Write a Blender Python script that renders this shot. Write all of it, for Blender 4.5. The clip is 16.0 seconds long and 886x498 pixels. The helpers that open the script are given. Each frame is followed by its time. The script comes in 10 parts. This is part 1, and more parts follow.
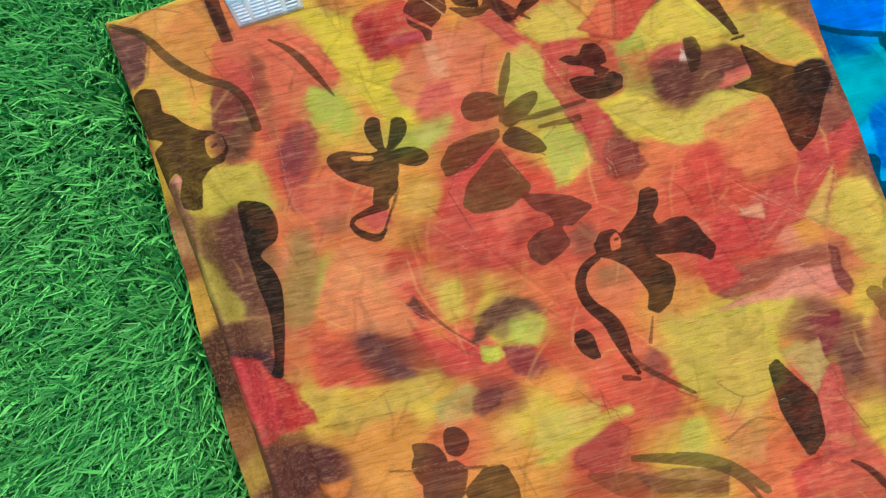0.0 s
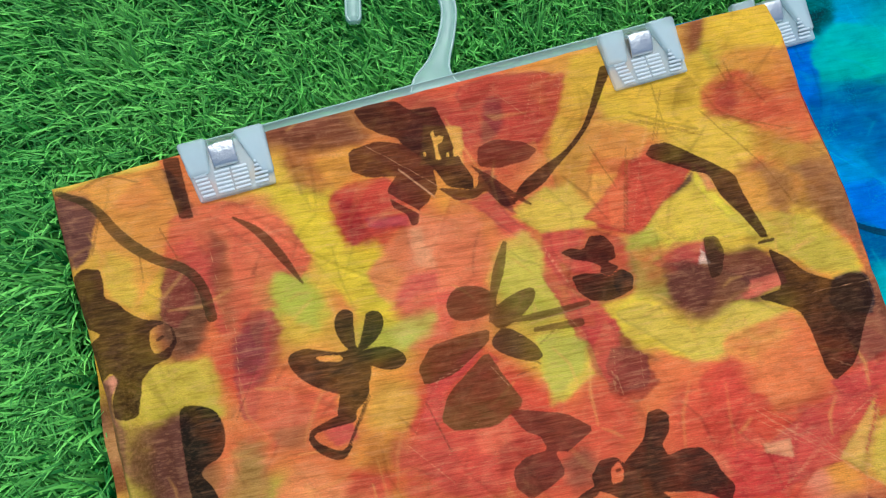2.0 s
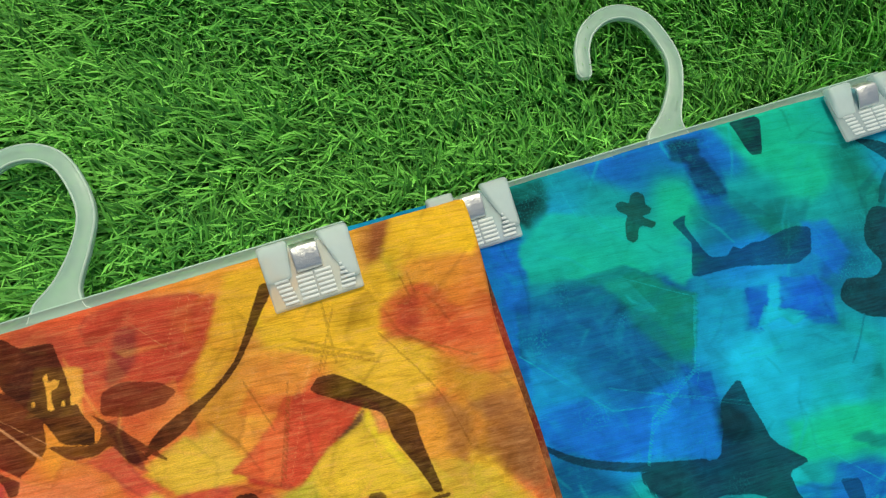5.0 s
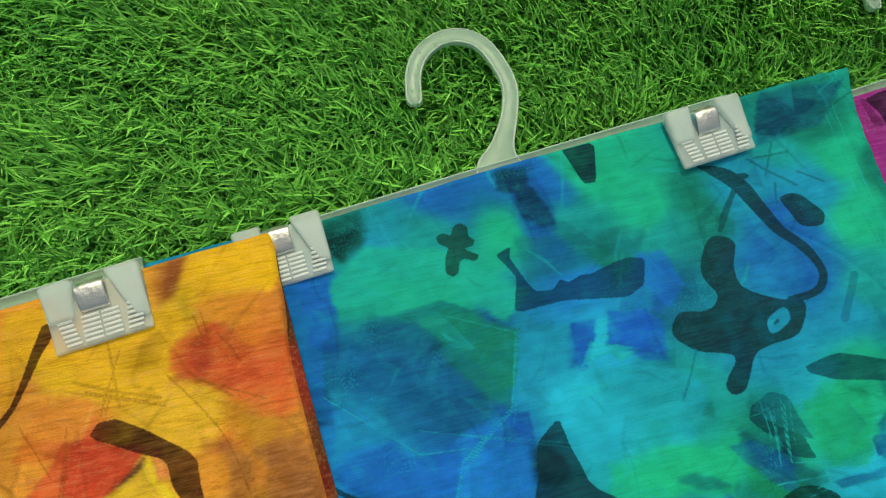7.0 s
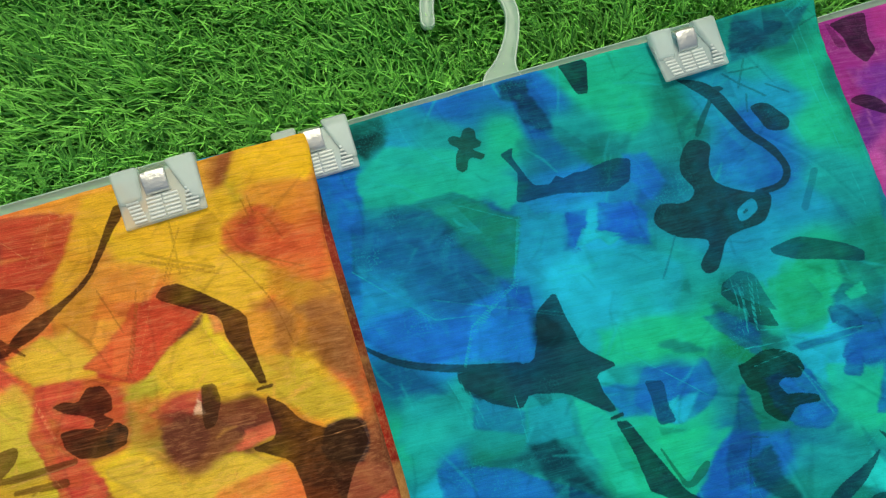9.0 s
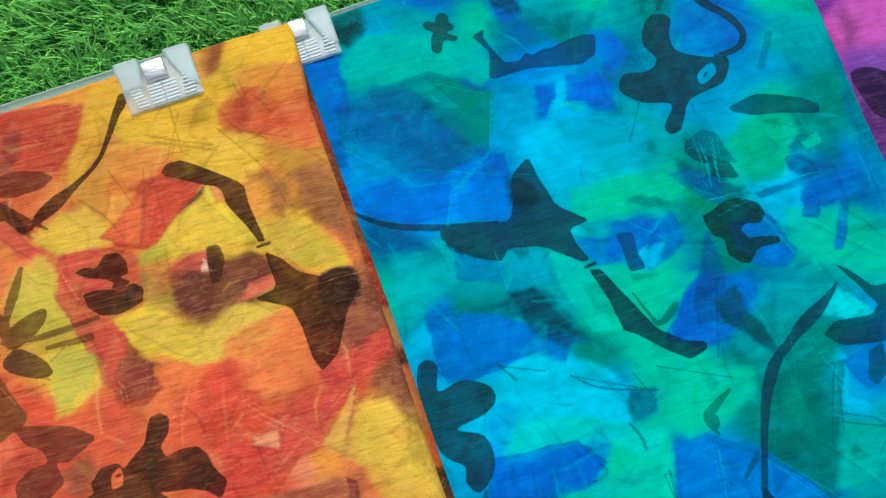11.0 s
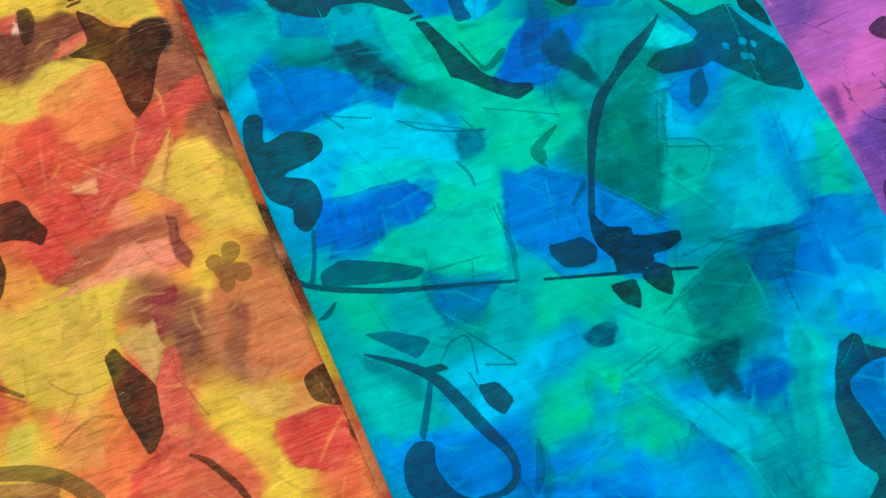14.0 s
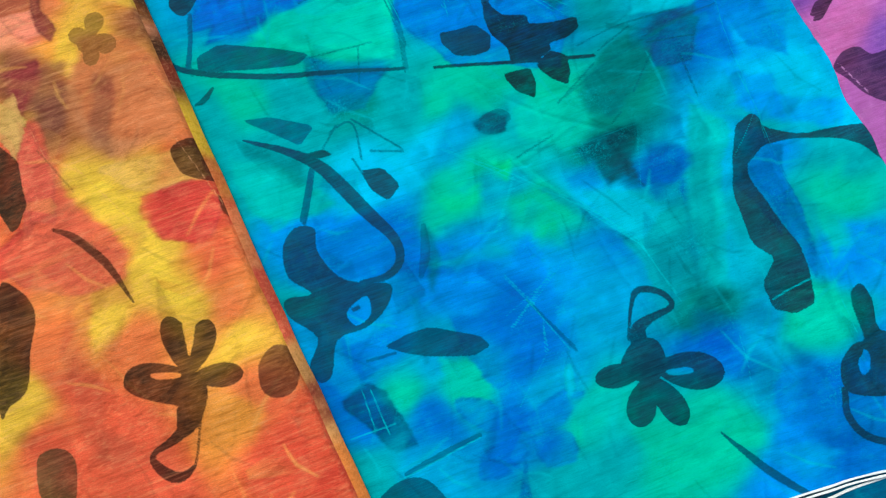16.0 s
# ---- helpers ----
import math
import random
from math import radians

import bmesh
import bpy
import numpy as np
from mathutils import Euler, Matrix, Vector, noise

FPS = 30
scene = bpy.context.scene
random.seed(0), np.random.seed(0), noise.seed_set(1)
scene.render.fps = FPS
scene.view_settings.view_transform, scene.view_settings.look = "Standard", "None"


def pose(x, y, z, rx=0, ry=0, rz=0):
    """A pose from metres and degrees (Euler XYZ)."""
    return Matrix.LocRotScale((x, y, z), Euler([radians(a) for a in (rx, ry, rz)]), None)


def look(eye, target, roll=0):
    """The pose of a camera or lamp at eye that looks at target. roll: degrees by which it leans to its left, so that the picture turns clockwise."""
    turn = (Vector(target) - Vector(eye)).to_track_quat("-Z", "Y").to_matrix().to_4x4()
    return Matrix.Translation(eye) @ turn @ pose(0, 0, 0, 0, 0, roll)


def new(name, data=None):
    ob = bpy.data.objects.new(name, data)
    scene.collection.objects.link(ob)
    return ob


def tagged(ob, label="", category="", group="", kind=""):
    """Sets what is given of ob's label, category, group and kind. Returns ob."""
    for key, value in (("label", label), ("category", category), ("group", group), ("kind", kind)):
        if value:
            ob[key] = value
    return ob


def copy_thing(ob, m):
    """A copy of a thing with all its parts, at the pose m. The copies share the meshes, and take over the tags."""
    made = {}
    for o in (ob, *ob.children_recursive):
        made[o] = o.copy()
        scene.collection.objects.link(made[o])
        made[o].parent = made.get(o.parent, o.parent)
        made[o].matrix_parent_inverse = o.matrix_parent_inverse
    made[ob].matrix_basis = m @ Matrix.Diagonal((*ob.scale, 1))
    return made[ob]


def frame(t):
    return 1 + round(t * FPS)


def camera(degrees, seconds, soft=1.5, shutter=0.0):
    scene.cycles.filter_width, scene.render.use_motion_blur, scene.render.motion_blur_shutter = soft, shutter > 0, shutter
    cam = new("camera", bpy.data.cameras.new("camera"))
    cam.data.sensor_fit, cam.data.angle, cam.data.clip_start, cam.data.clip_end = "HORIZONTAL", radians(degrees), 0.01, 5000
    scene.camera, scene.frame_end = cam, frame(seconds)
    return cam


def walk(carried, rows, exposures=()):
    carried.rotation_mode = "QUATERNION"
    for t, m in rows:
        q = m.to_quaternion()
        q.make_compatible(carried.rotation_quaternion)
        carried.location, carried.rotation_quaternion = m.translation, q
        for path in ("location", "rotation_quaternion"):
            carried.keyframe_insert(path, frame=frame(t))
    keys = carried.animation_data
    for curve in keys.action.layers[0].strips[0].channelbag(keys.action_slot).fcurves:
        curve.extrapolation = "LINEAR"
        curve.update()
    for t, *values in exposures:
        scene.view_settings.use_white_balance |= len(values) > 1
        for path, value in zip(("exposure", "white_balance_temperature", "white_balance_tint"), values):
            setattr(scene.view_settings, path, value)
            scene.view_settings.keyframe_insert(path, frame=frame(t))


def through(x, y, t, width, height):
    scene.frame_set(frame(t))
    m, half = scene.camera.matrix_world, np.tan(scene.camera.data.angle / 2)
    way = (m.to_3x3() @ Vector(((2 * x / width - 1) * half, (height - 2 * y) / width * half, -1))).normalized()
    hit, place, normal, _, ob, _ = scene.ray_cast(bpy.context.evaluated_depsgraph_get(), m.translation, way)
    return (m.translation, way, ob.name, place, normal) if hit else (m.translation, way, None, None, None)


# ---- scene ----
# ---- camera ----
cam = camera(70.0, 16.0, soft=1.15)
ROWS = [
    (0, 0.0331, -0.1840, 0.3476, 6.82, -3.30, -20.51),
    (0.5, 0.0362, -0.1727, 0.3481, 7.76, -2.92, -19.39),
    (1, 0.0399, -0.1502, 0.3411, 8.27, -2.69, -18.46),
    (1.5, 0.0522, -0.1246, 0.3345, 9.04, -2.75, -17.85),
    (2, 0.0765, -0.1047, 0.3158, 10.47, -3.11, -17.14),
    (2.5, 0.1031, -0.0851, 0.3167, 10.58, -2.99, -17.03),
    (3, 0.1232, -0.0747, 0.3089, 10.96, -2.46, -17.25),
    (3.5, 0.1512, -0.0631, 0.2995, 11.41, -2.82, -17.22),
    (4, 0.1638, -0.0682, 0.3019, 11.75, -5.03, -18.87),
    (4.5, 0.2037, -0.0639, 0.3030, 12.77, -5.58, -19.63),
    (5, 0.2481, -0.0514, 0.2997, 13.39, -6.12, -19.35),
    (5.2, 0.2616, -0.0485, 0.2963, 13.63, -6.03, -19.16),
    (7.3, 0.3443, -0.0785, 0.3038, 14.18, -5.43, -19.68),
    (7.5, 0.3446, -0.0881, 0.3063, 14.38, -5.16, -19.73),
    (8, 0.3390, -0.1100, 0.3098, 14.78, -5.00, -19.39),
    (8.2, 0.3336, -0.1134, 0.3143, 14.26, -5.08, -19.36),
    (10.3, 0.3016, -0.1684, 0.3480, 12.95, -3.29, -21.10),
    (10.5, 0.3028, -0.1805, 0.3481, 13.22, -2.77, -21.42),
    (11, 0.3054, -0.1969, 0.3457, 12.67, -3.05, -22.26),
    (11.5, 0.3055, -0.2145, 0.3409, 12.38, -3.13, -23.14),
    (12, 0.3074, -0.2411, 0.3296, 12.07, -3.23, -24.00),
    (12.5, 0.3168, -0.2577, 0.3212, 11.67, -3.35, -24.98),
    (13, 0.3248, -0.2850, 0.3169, 11.70, -3.44, -25.72),
    (13.5, 0.3273, -0.3099, 0.3265, 11.16, -3.71, -26.23),
    (14, 0.3352, -0.3429, 0.3275, 10.77, -3.32, -26.56),
    (14.5, 0.3425, -0.3745, 0.3222, 9.97, -3.53, -27.21),
    (15, 0.3396, -0.4010, 0.3174, 9.53, -3.59, -27.36),
    (15.5, 0.3415, -0.4238, 0.3112, 9.07, -3.76, -27.30),
    (16, 0.3452, -0.4487, 0.3033, 8.40, -3.60, -27.13),
]
EXPOSURES = [
    (0.0, -0.05, 5350, 2), (3.0, -0.06, 5900, 4), (4.2, -0.06, 6500, 1), (5.2, -0.1, 7900, -2), (7.5, -0.25, 8700, -6), (8.2, -0.22, 8700, -6),
    (10.4, 0.0, 6400, 3), (13.0, 0.10, 6350, 0), (16.0, 0.14, 6350, 0),
]
walk(cam, [(t, pose(x, y, z, rx, ry, rz)) for t, x, y, z, rx, ry, rz in ROWS], EXPOSURES)

# ---- light: bright overcast sky with a wide soft sun ----
SUN_ELEV, SUN_TURN = 62.0, 12.0
world = bpy.data.worlds.new("sky")
scene.world = world
world.use_nodes = True
wt = world.node_tree
wt.nodes.clear()
sky = wt.nodes.new("ShaderNodeTexSky")
sky.sky_type = "NISHITA"
sky.sun_disc = False
sky.sun_elevation = radians(SUN_ELEV)
sky.sun_rotation = radians(SUN_TURN)
sky.dust_density = 4.0
sky_bg = wt.nodes.new("ShaderNodeBackground")
sky_bg.inputs["Strength"].default_value = 0.095
sky_out = wt.nodes.new("ShaderNodeOutputWorld")
wt.links.new(sky.outputs[0], sky_bg.inputs["Color"])
wt.links.new(sky_bg.outputs[0], sky_out.inputs["Surface"])
sun_data = bpy.data.lights.new("sun", "SUN")
sun_data.energy = 2.0
sun_data.angle = radians(9)
sun_data.color = (1.0, 0.96, 0.9)
sun = new("sun", sun_data)
az = radians(SUN_TURN)
toward = Vector((math.sin(az) * math.cos(radians(SUN_ELEV)), math.cos(az) * math.cos(radians(SUN_ELEV)), math.sin(radians(SUN_ELEV))))
sun.matrix_world = look(toward * 3, (0, 0, 0))


# ---- materials ----
def srgb(r, g, b):
    return tuple(((c / 255) / 12.92 if c <= 10 else ((c / 255 + 0.055) / 1.055) ** 2.4) for c in (r, g, b))


class Nodes:
    """A small wrapper to write node trees in one line each."""

    def __init__(self, name):
        self.mat = bpy.data.materials.new(name)
        self.mat.use_nodes = True
        self.t = self.mat.node_tree
        self.t.nodes.clear()
        self.out = self.t.nodes.new("ShaderNodeOutputMaterial")
        self.bsdf = self.t.nodes.new("ShaderNodeBsdfPrincipled")
        self.t.links.new(self.bsdf.outputs[0], self.out.inputs["Surface"])

    def put(self, socket, value):
        if isinstance(value, bpy.types.NodeSocket):
            self.t.links.new(value, socket)
        elif isinstance(value, (tuple, list)) and len(value) == 3 and socket.type == "RGBA":
            socket.default_value = (*value, 1)
        else:
            socket.default_value = value

    def set(self, **inputs):
        for key, value in inputs.items():
            self.put(self.bsdf.inputs[key.replace("_", " ")], value)

    def attr(self, name, colour=False):
        n = self.t.nodes.new("ShaderNodeAttribute")
        n.attribute_name = name
        return n.outputs["Color" if colour else "Fac"]

    def where(self, scale=(1, 1, 1), turn=0.0):
        n = self.t.nodes.new("ShaderNodeTexCoord")
        m = self.t.nodes.new("ShaderNodeMapping")
        m.inputs["Scale"].default_value = scale
        rotated = self.t.nodes.new("ShaderNodeMapping")
        rotated.inputs["Rotation"].default_value = (0, 0, radians(turn))
        self.t.links.new(n.outputs["Object"], rotated.inputs["Vector"])
        self.t.links.new(rotated.outputs[0], m.inputs["Vector"])
        return m.outputs[0]

    def noise(self, vector, scale, detail=2.0, rough=0.5):
        n = self.t.nodes.new("ShaderNodeTexNoise")
        self.put(n.inputs["Vector"], vector)
        n.inputs["Scale"].default_value = scale
        n.inputs["Detail"].default_value = detail
        n.inputs["Roughness"].default_value = rough
        return n.outputs["Fac"]

    def math(self, op, a, b=0.0, clamp=False):
        n = self.t.nodes.new("ShaderNodeMath")
        n.operation = op
        n.use_clamp = clamp
        self.put(n.inputs[0], a)
        self.put(n.inputs[1], b)
        return n.outputs[0]

    def span(self, value, a, b, c=0.0, d=1.0):
        n = self.t.nodes.new("ShaderNodeMapRange")
        n.clamp = True
        self.put(n.inputs[0], value)
        for k, v in enumerate((a, b, c, d)):
            self.put(n.inputs[k + 1], v)
        return n.outputs[0]

    def mix(self, fac, a, b, blend="MIX"):
        n = self.t.nodes.new("ShaderNodeMix")
        n.data_type = "RGBA"
        n.blend_type = blend
        self.put(n.inputs[0], fac)
        self.put(n.inputs[6], a)
        self.put(n.inputs[7], b)
        return n.outputs[2]

    def bump(self, height, strength, distance):
        n = self.t.nodes.new("ShaderNodeBump")
        n.inputs["Strength"].default_value = strength
        n.inputs["Distance"].default_value = distance
        self.put(n.inputs["Height"], height)
        self.put(self.bsdf.inputs["Normal"], n.outputs[0])

    def random(self):
        return self.t.nodes.new("ShaderNodeObjectInfo").outputs["Random"]


def fabric_material(name, light_mark, grain):
    """Printed slub crepe: base print, crisp motifs from their distance fields, pale drawn and crease lines, thread
    grain.
    """
    n = Nodes(name)
    slub = n.noise(n.where((60, 900, 900), 6.0), 1.0, 5.0, 0.66)
    thread = n.noise(n.where((300, 4200, 4200), 6.0), 1.0, 1.0, 0.5)
    speck = n.noise(n.where((1, 1, 1)), 1400.0, 2.0, 0.6)
    cloud = n.noise(n.where((1, 1, 1)), 26.0, 4.0, 0.6)
    base = n.attr("print_base", True)
    ragged = n.math("MULTIPLY", n.math("SUBTRACT", slub, 0.5), 0.0006)
    ragged = n.math("ADD", ragged, n.math("MULTIPLY", n.math("SUBTRACT", speck, 0.5), 0.0005))
    frayed = n.noise(n.where((1, 1, 1)), 700.0, 3.0, 0.6)
    frayed = n.math("MULTIPLY", n.math("SUBTRACT", frayed, 0.5), 0.0008)
    dark = n.span(n.math("ADD", n.math("ADD", n.attr("motif_reach"), ragged), frayed), -0.00022, 0.00032)
    dark = n.math("MULTIPLY", dark, n.attr("motif_strength"))
    worn = n.math("MULTIPLY", dark, n.span(slub, 0.40, 0.75, 1.0, 0.88))
    colour = n.mix(worn, base, n.attr("motif_colour", True))
    line = n.span(n.math("ADD", n.attr("line_reach"), ragged), -0.0001, 0.0005)
    line = n.math("MULTIPLY", line, n.span(cloud, 0.35, 0.6, 0.25, 0.85))
    colour = n.mix(line, colour, light_mark)
    plain = n.span(dark, 0.0, 1.0, 1.0, 0.3)
    fleck = n.math("MULTIPLY", n.math("MULTIPLY", n.span(slub, 0.52, 0.80), grain), plain)
    colour = n.mix(fleck, colour, n.mix(0.55, colour, light_mark))
    sink = n.math("MULTIPLY", n.span(slub, 0.47, 0.28), grain * 0.9)
    colour = n.mix(sink, colour, n.mix(1.0, colour, (0.52, 0.47, 0.40), "MULTIPLY"))
    long_thread = n.noise(n.where((38, 520, 520), 7.5), 1.0, 3.0, 0.6)
    colour = n.mix(n.math("MULTIPLY", n.span(long_thread, 0.53, 0.66), 0.75 * grain), colour, n.mix(1.0, colour, (0.62, 0.50, 0.40), "MULTIPLY"))
    colour = n.mix(n.math("MULTIPLY", n.math("MULTIPLY", n.span(long_thread, 0.46, 0.34), 0.5 * grain), plain), colour, n.mix(0.5, colour, light_mark))
    resist = n.math("MULTIPLY", n.span(n.noise(n.where((1, 1, 1)), 850.0, 2.0, 0.7), 0.52, 0.62), n.span(n.noise(n.where((1, 1.4, 1)), 34.0, 3.0, 0.6), 0.52, 0.68))
    colour = n.mix(n.math("MULTIPLY", n.math("MULTIPLY", resist, max(0.0, 0.44 - 0.7 * grain)), plain), colour, light_mark)
    patch = n.span(cloud, 0.3, 0.7, 0.86, 1.10)
    dye = n.noise(n.where((1, 1, 1)), 110.0, 5.0, 0.65)
    colour = n.mix(n.span(dye, 0.50, 0.72, 0.0, 0.24), colour, n.mix(1.0, colour, (0.62, 0.55, 0.44), "MULTIPLY"))
    colour = n.mix(n.math("MULTIPLY", n.span(dye, 0.46, 0.30, 0.0, 0.22), plain), colour, n.mix(0.6, colour, light_mark))
    colour = n.mix(n.span(speck, 0.55, 0.8, 0.0, 0.28), colour, n.mix(1.0, colour, (0.5, 0.46, 0.40), "MULTIPLY"))
    colour = n.mix(1.0, colour, patch, "MULTIPLY")
    weave = n.noise(n.where((1.0, 1.6, 1.0)), 1700.0, 2.0, 0.7)
    colour = n.mix(1.0, colour, n.span(weave, 0.28, 0.72, 1.0 - 0.3 * grain, 1.0 + 0.28 * grain), "MULTIPLY")
    n.set(Base_Color=colour, Roughness=n.span(slub, 0.3, 0.7, 0.62, 0.78), Sheen_Weight=0.0)
    n.bsdf.inputs["Specular IOR Level"].default_value = 0.06
    n.bump(n.math("ADD", slub, n.math("MULTIPLY", thread, 0.6)), 0.25 + 0.5 * grain, 0.0005)
    return n.mat


def grass_material():
    n = Nodes("turf_blade")
    tone = n.attr("tone")
    g = n.mix(n.span(tone, 0.0, 1.0), srgb(6, 98, 36), srgb(160, 255, 118))
    g = n.mix(n.span(n.noise(n.where(), 9.0, 2.0), 0.35, 0.65), g, n.mix(0.25, g, srgb(26, 160, 70)))
    # shade deep in the pile painted on the roots, caught light on the tips
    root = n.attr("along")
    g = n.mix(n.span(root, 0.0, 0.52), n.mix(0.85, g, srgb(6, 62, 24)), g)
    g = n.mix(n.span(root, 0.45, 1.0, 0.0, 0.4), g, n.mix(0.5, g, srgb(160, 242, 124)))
    n.set(Base_Color=g, Roughness=n.span(tone, 0, 1, 0.55, 0.42))
    n.bsdf.inputs["Specular IOR Level"].default_value = 0.24
    return n.mat


def backing_material():
    n = Nodes("turf_backing")
    a = n.noise(n.where(), 300.0, 3.0)
    n.set(Base_Color=n.mix(a, srgb(12, 62, 22), srgb(38, 116, 42)), Roughness=0.9)
    n.bump(a, 0.8, 0.004)
    return n.mat


def plastic_material(name, colour, through=0.35, clear=0.0):
    n = Nodes(name)
    a = n.noise(n.where(), 220.0, 3.0)
    n.set(Base_Color=n.mix(a, colour, tuple(c * 0.9 for c in colour)), Roughness=n.span(a, 0.3, 0.7, 0.28, 0.42),
          Transmission_Weight=through, IOR=1.46)
    n.bump(a, 0.15, 0.0003)
    if clear:
        see = n.t.nodes.new("ShaderNodeBsdfTransparent")
        see.inputs["Color"].default_value = (0.96, 0.99, 0.98, 1)
        both = n.t.nodes.new("ShaderNodeMixShader")
        both.inputs[0].default_value = clear
        n.t.links.new(n.bsdf.outputs[0], both.inputs[1])
        n.t.links.new(see.outputs[0], both.inputs[2])
        n.t.links.new(both.outputs[0], n.out.inputs["Surface"])
    return n.mat


def steel_material():
    n = Nodes("bright_steel")
    a = n.noise(n.where((1, 1, 1)), 260.0, 3.0, 0.6)
    n.set(Base_Color=(0.94, 0.96, 0.95), Metallic=1.0, Roughness=n.span(a, 0.3, 0.7, 0.36, 0.52))
    n.bump(a, 0.8, 0.0006)
    return n.mat


MAT_ORANGE = fabric_material("orange_print", srgb(238, 172, 120), 0.6)
MAT_BLUE = fabric_material("blue_print", srgb(6, 196, 210), 0.26)
MAT_PURPLE = fabric_material("purple_print", srgb(214, 150, 214), 0.35)
MAT_GRASS = grass_material()
MAT_BACKING = backing_material()
MAT_BAR = plastic_material("frosted_plastic", (0.60, 0.86, 0.77), 0.0, 0.60)
MAT_RIM = plastic_material("frosted_plastic_rim", (0.76, 0.95, 0.88), 0.0, 0.40)
MAT_CLIP = plastic_material("clear_frosted_plastic", (0.80, 0.95, 1.0), 0.0, 0.62)
MAT_SHOULDER = plastic_material("milky_frosted_plastic", (0.82, 0.96, 1.0), 0.0, 0.56)
MAT_RIB = plastic_material("white_moulded_plastic", (0.88, 0.95, 0.98), 0.0, 0.25)
MAT_STEEL = steel_material()
MAT_HEM = plastic_material("white_hem_thread", (0.85, 0.9, 0.9), 0.0)


# ---- helpers ----
def part(name, bm, material, parent, label=""):
    me = bpy.data.meshes.new(name)
    bm.to_mesh(me)
    bm.free()
    me.materials.append(material)
    ob = new(name, me)
    ob.parent = parent
    if label:
        ob["label"] = label
    return ob


def grid_mesh(name, X, Y, Zs, material, attrs=(), smooth=True):
    """A sheet from 2D arrays of places, with point attributes."""
    h, w = X.shape
    co = np.stack([X, Y, Zs], -1).reshape(-1, 3).astype(np.float32)
    i = np.arange(h * w).reshape(h, w)
    quads = np.stack([i[:-1, :-1], i[:-1, 1:], i[1:, 1:], i[1:, :-1]], -1).reshape(-1, 4)
    return raw_mesh(name, co, quads, material, attrs, smooth)


def raw_mesh(name, co, quads, material, attrs=(), smooth=True):
    me = bpy.data.meshes.new(name)
    nq = len(quads)
    me.vertices.add(len(co))
    me.vertices.foreach_set("co", co.ravel())
    me.loops.add(nq * 4)
    me.loops.foreach_set("vertex_index", quads.astype(np.int32).ravel())
    me.polygons.add(nq)
    me.polygons.foreach_set("loop_start", np.arange(0, nq * 4, 4, dtype=np.int32))
    me.polygons.foreach_set("use_smooth", np.full(nq, smooth))
    for key, values in attrs:
        if values.ndim == 2:
            a = me.attributes.new(key, "FLOAT_COLOR", "POINT")
            rgba = np.ones((len(values), 4), np.float32)
            rgba[:, :3] = values
            a.data.foreach_set("color", rgba.ravel())
        else:
            a = me.attributes.new(key, "FLOAT", "POINT")
            a.data.foreach_set("value", values.astype(np.float32))
    me.update()
    me.validate()
    me.materials.append(material)
    return me


def step(v, a, b):
    s = np.clip((v - a) / (b - a), 0, 1)
    return s * s * (3 - 2 * s)


def waves(X, Y, seed, amount, size):
    """Smooth irregular ripples as a sum of slanted sines."""
    r = np.random.RandomState(seed)
    z = np.zeros_like(X)
    for _ in range(9):
        a, f, p = r.uniform(0, 6.28), r.uniform(0.5, 1.6) * 6.28 / size, r.uniform(0, 6.28)
        z += np.sin((X * np.cos(a) + Y * np.sin(a)) * f + p + 0.8 * np.sin(Y * f * 0.6 + p * 2))
    return amount * z / 3.0


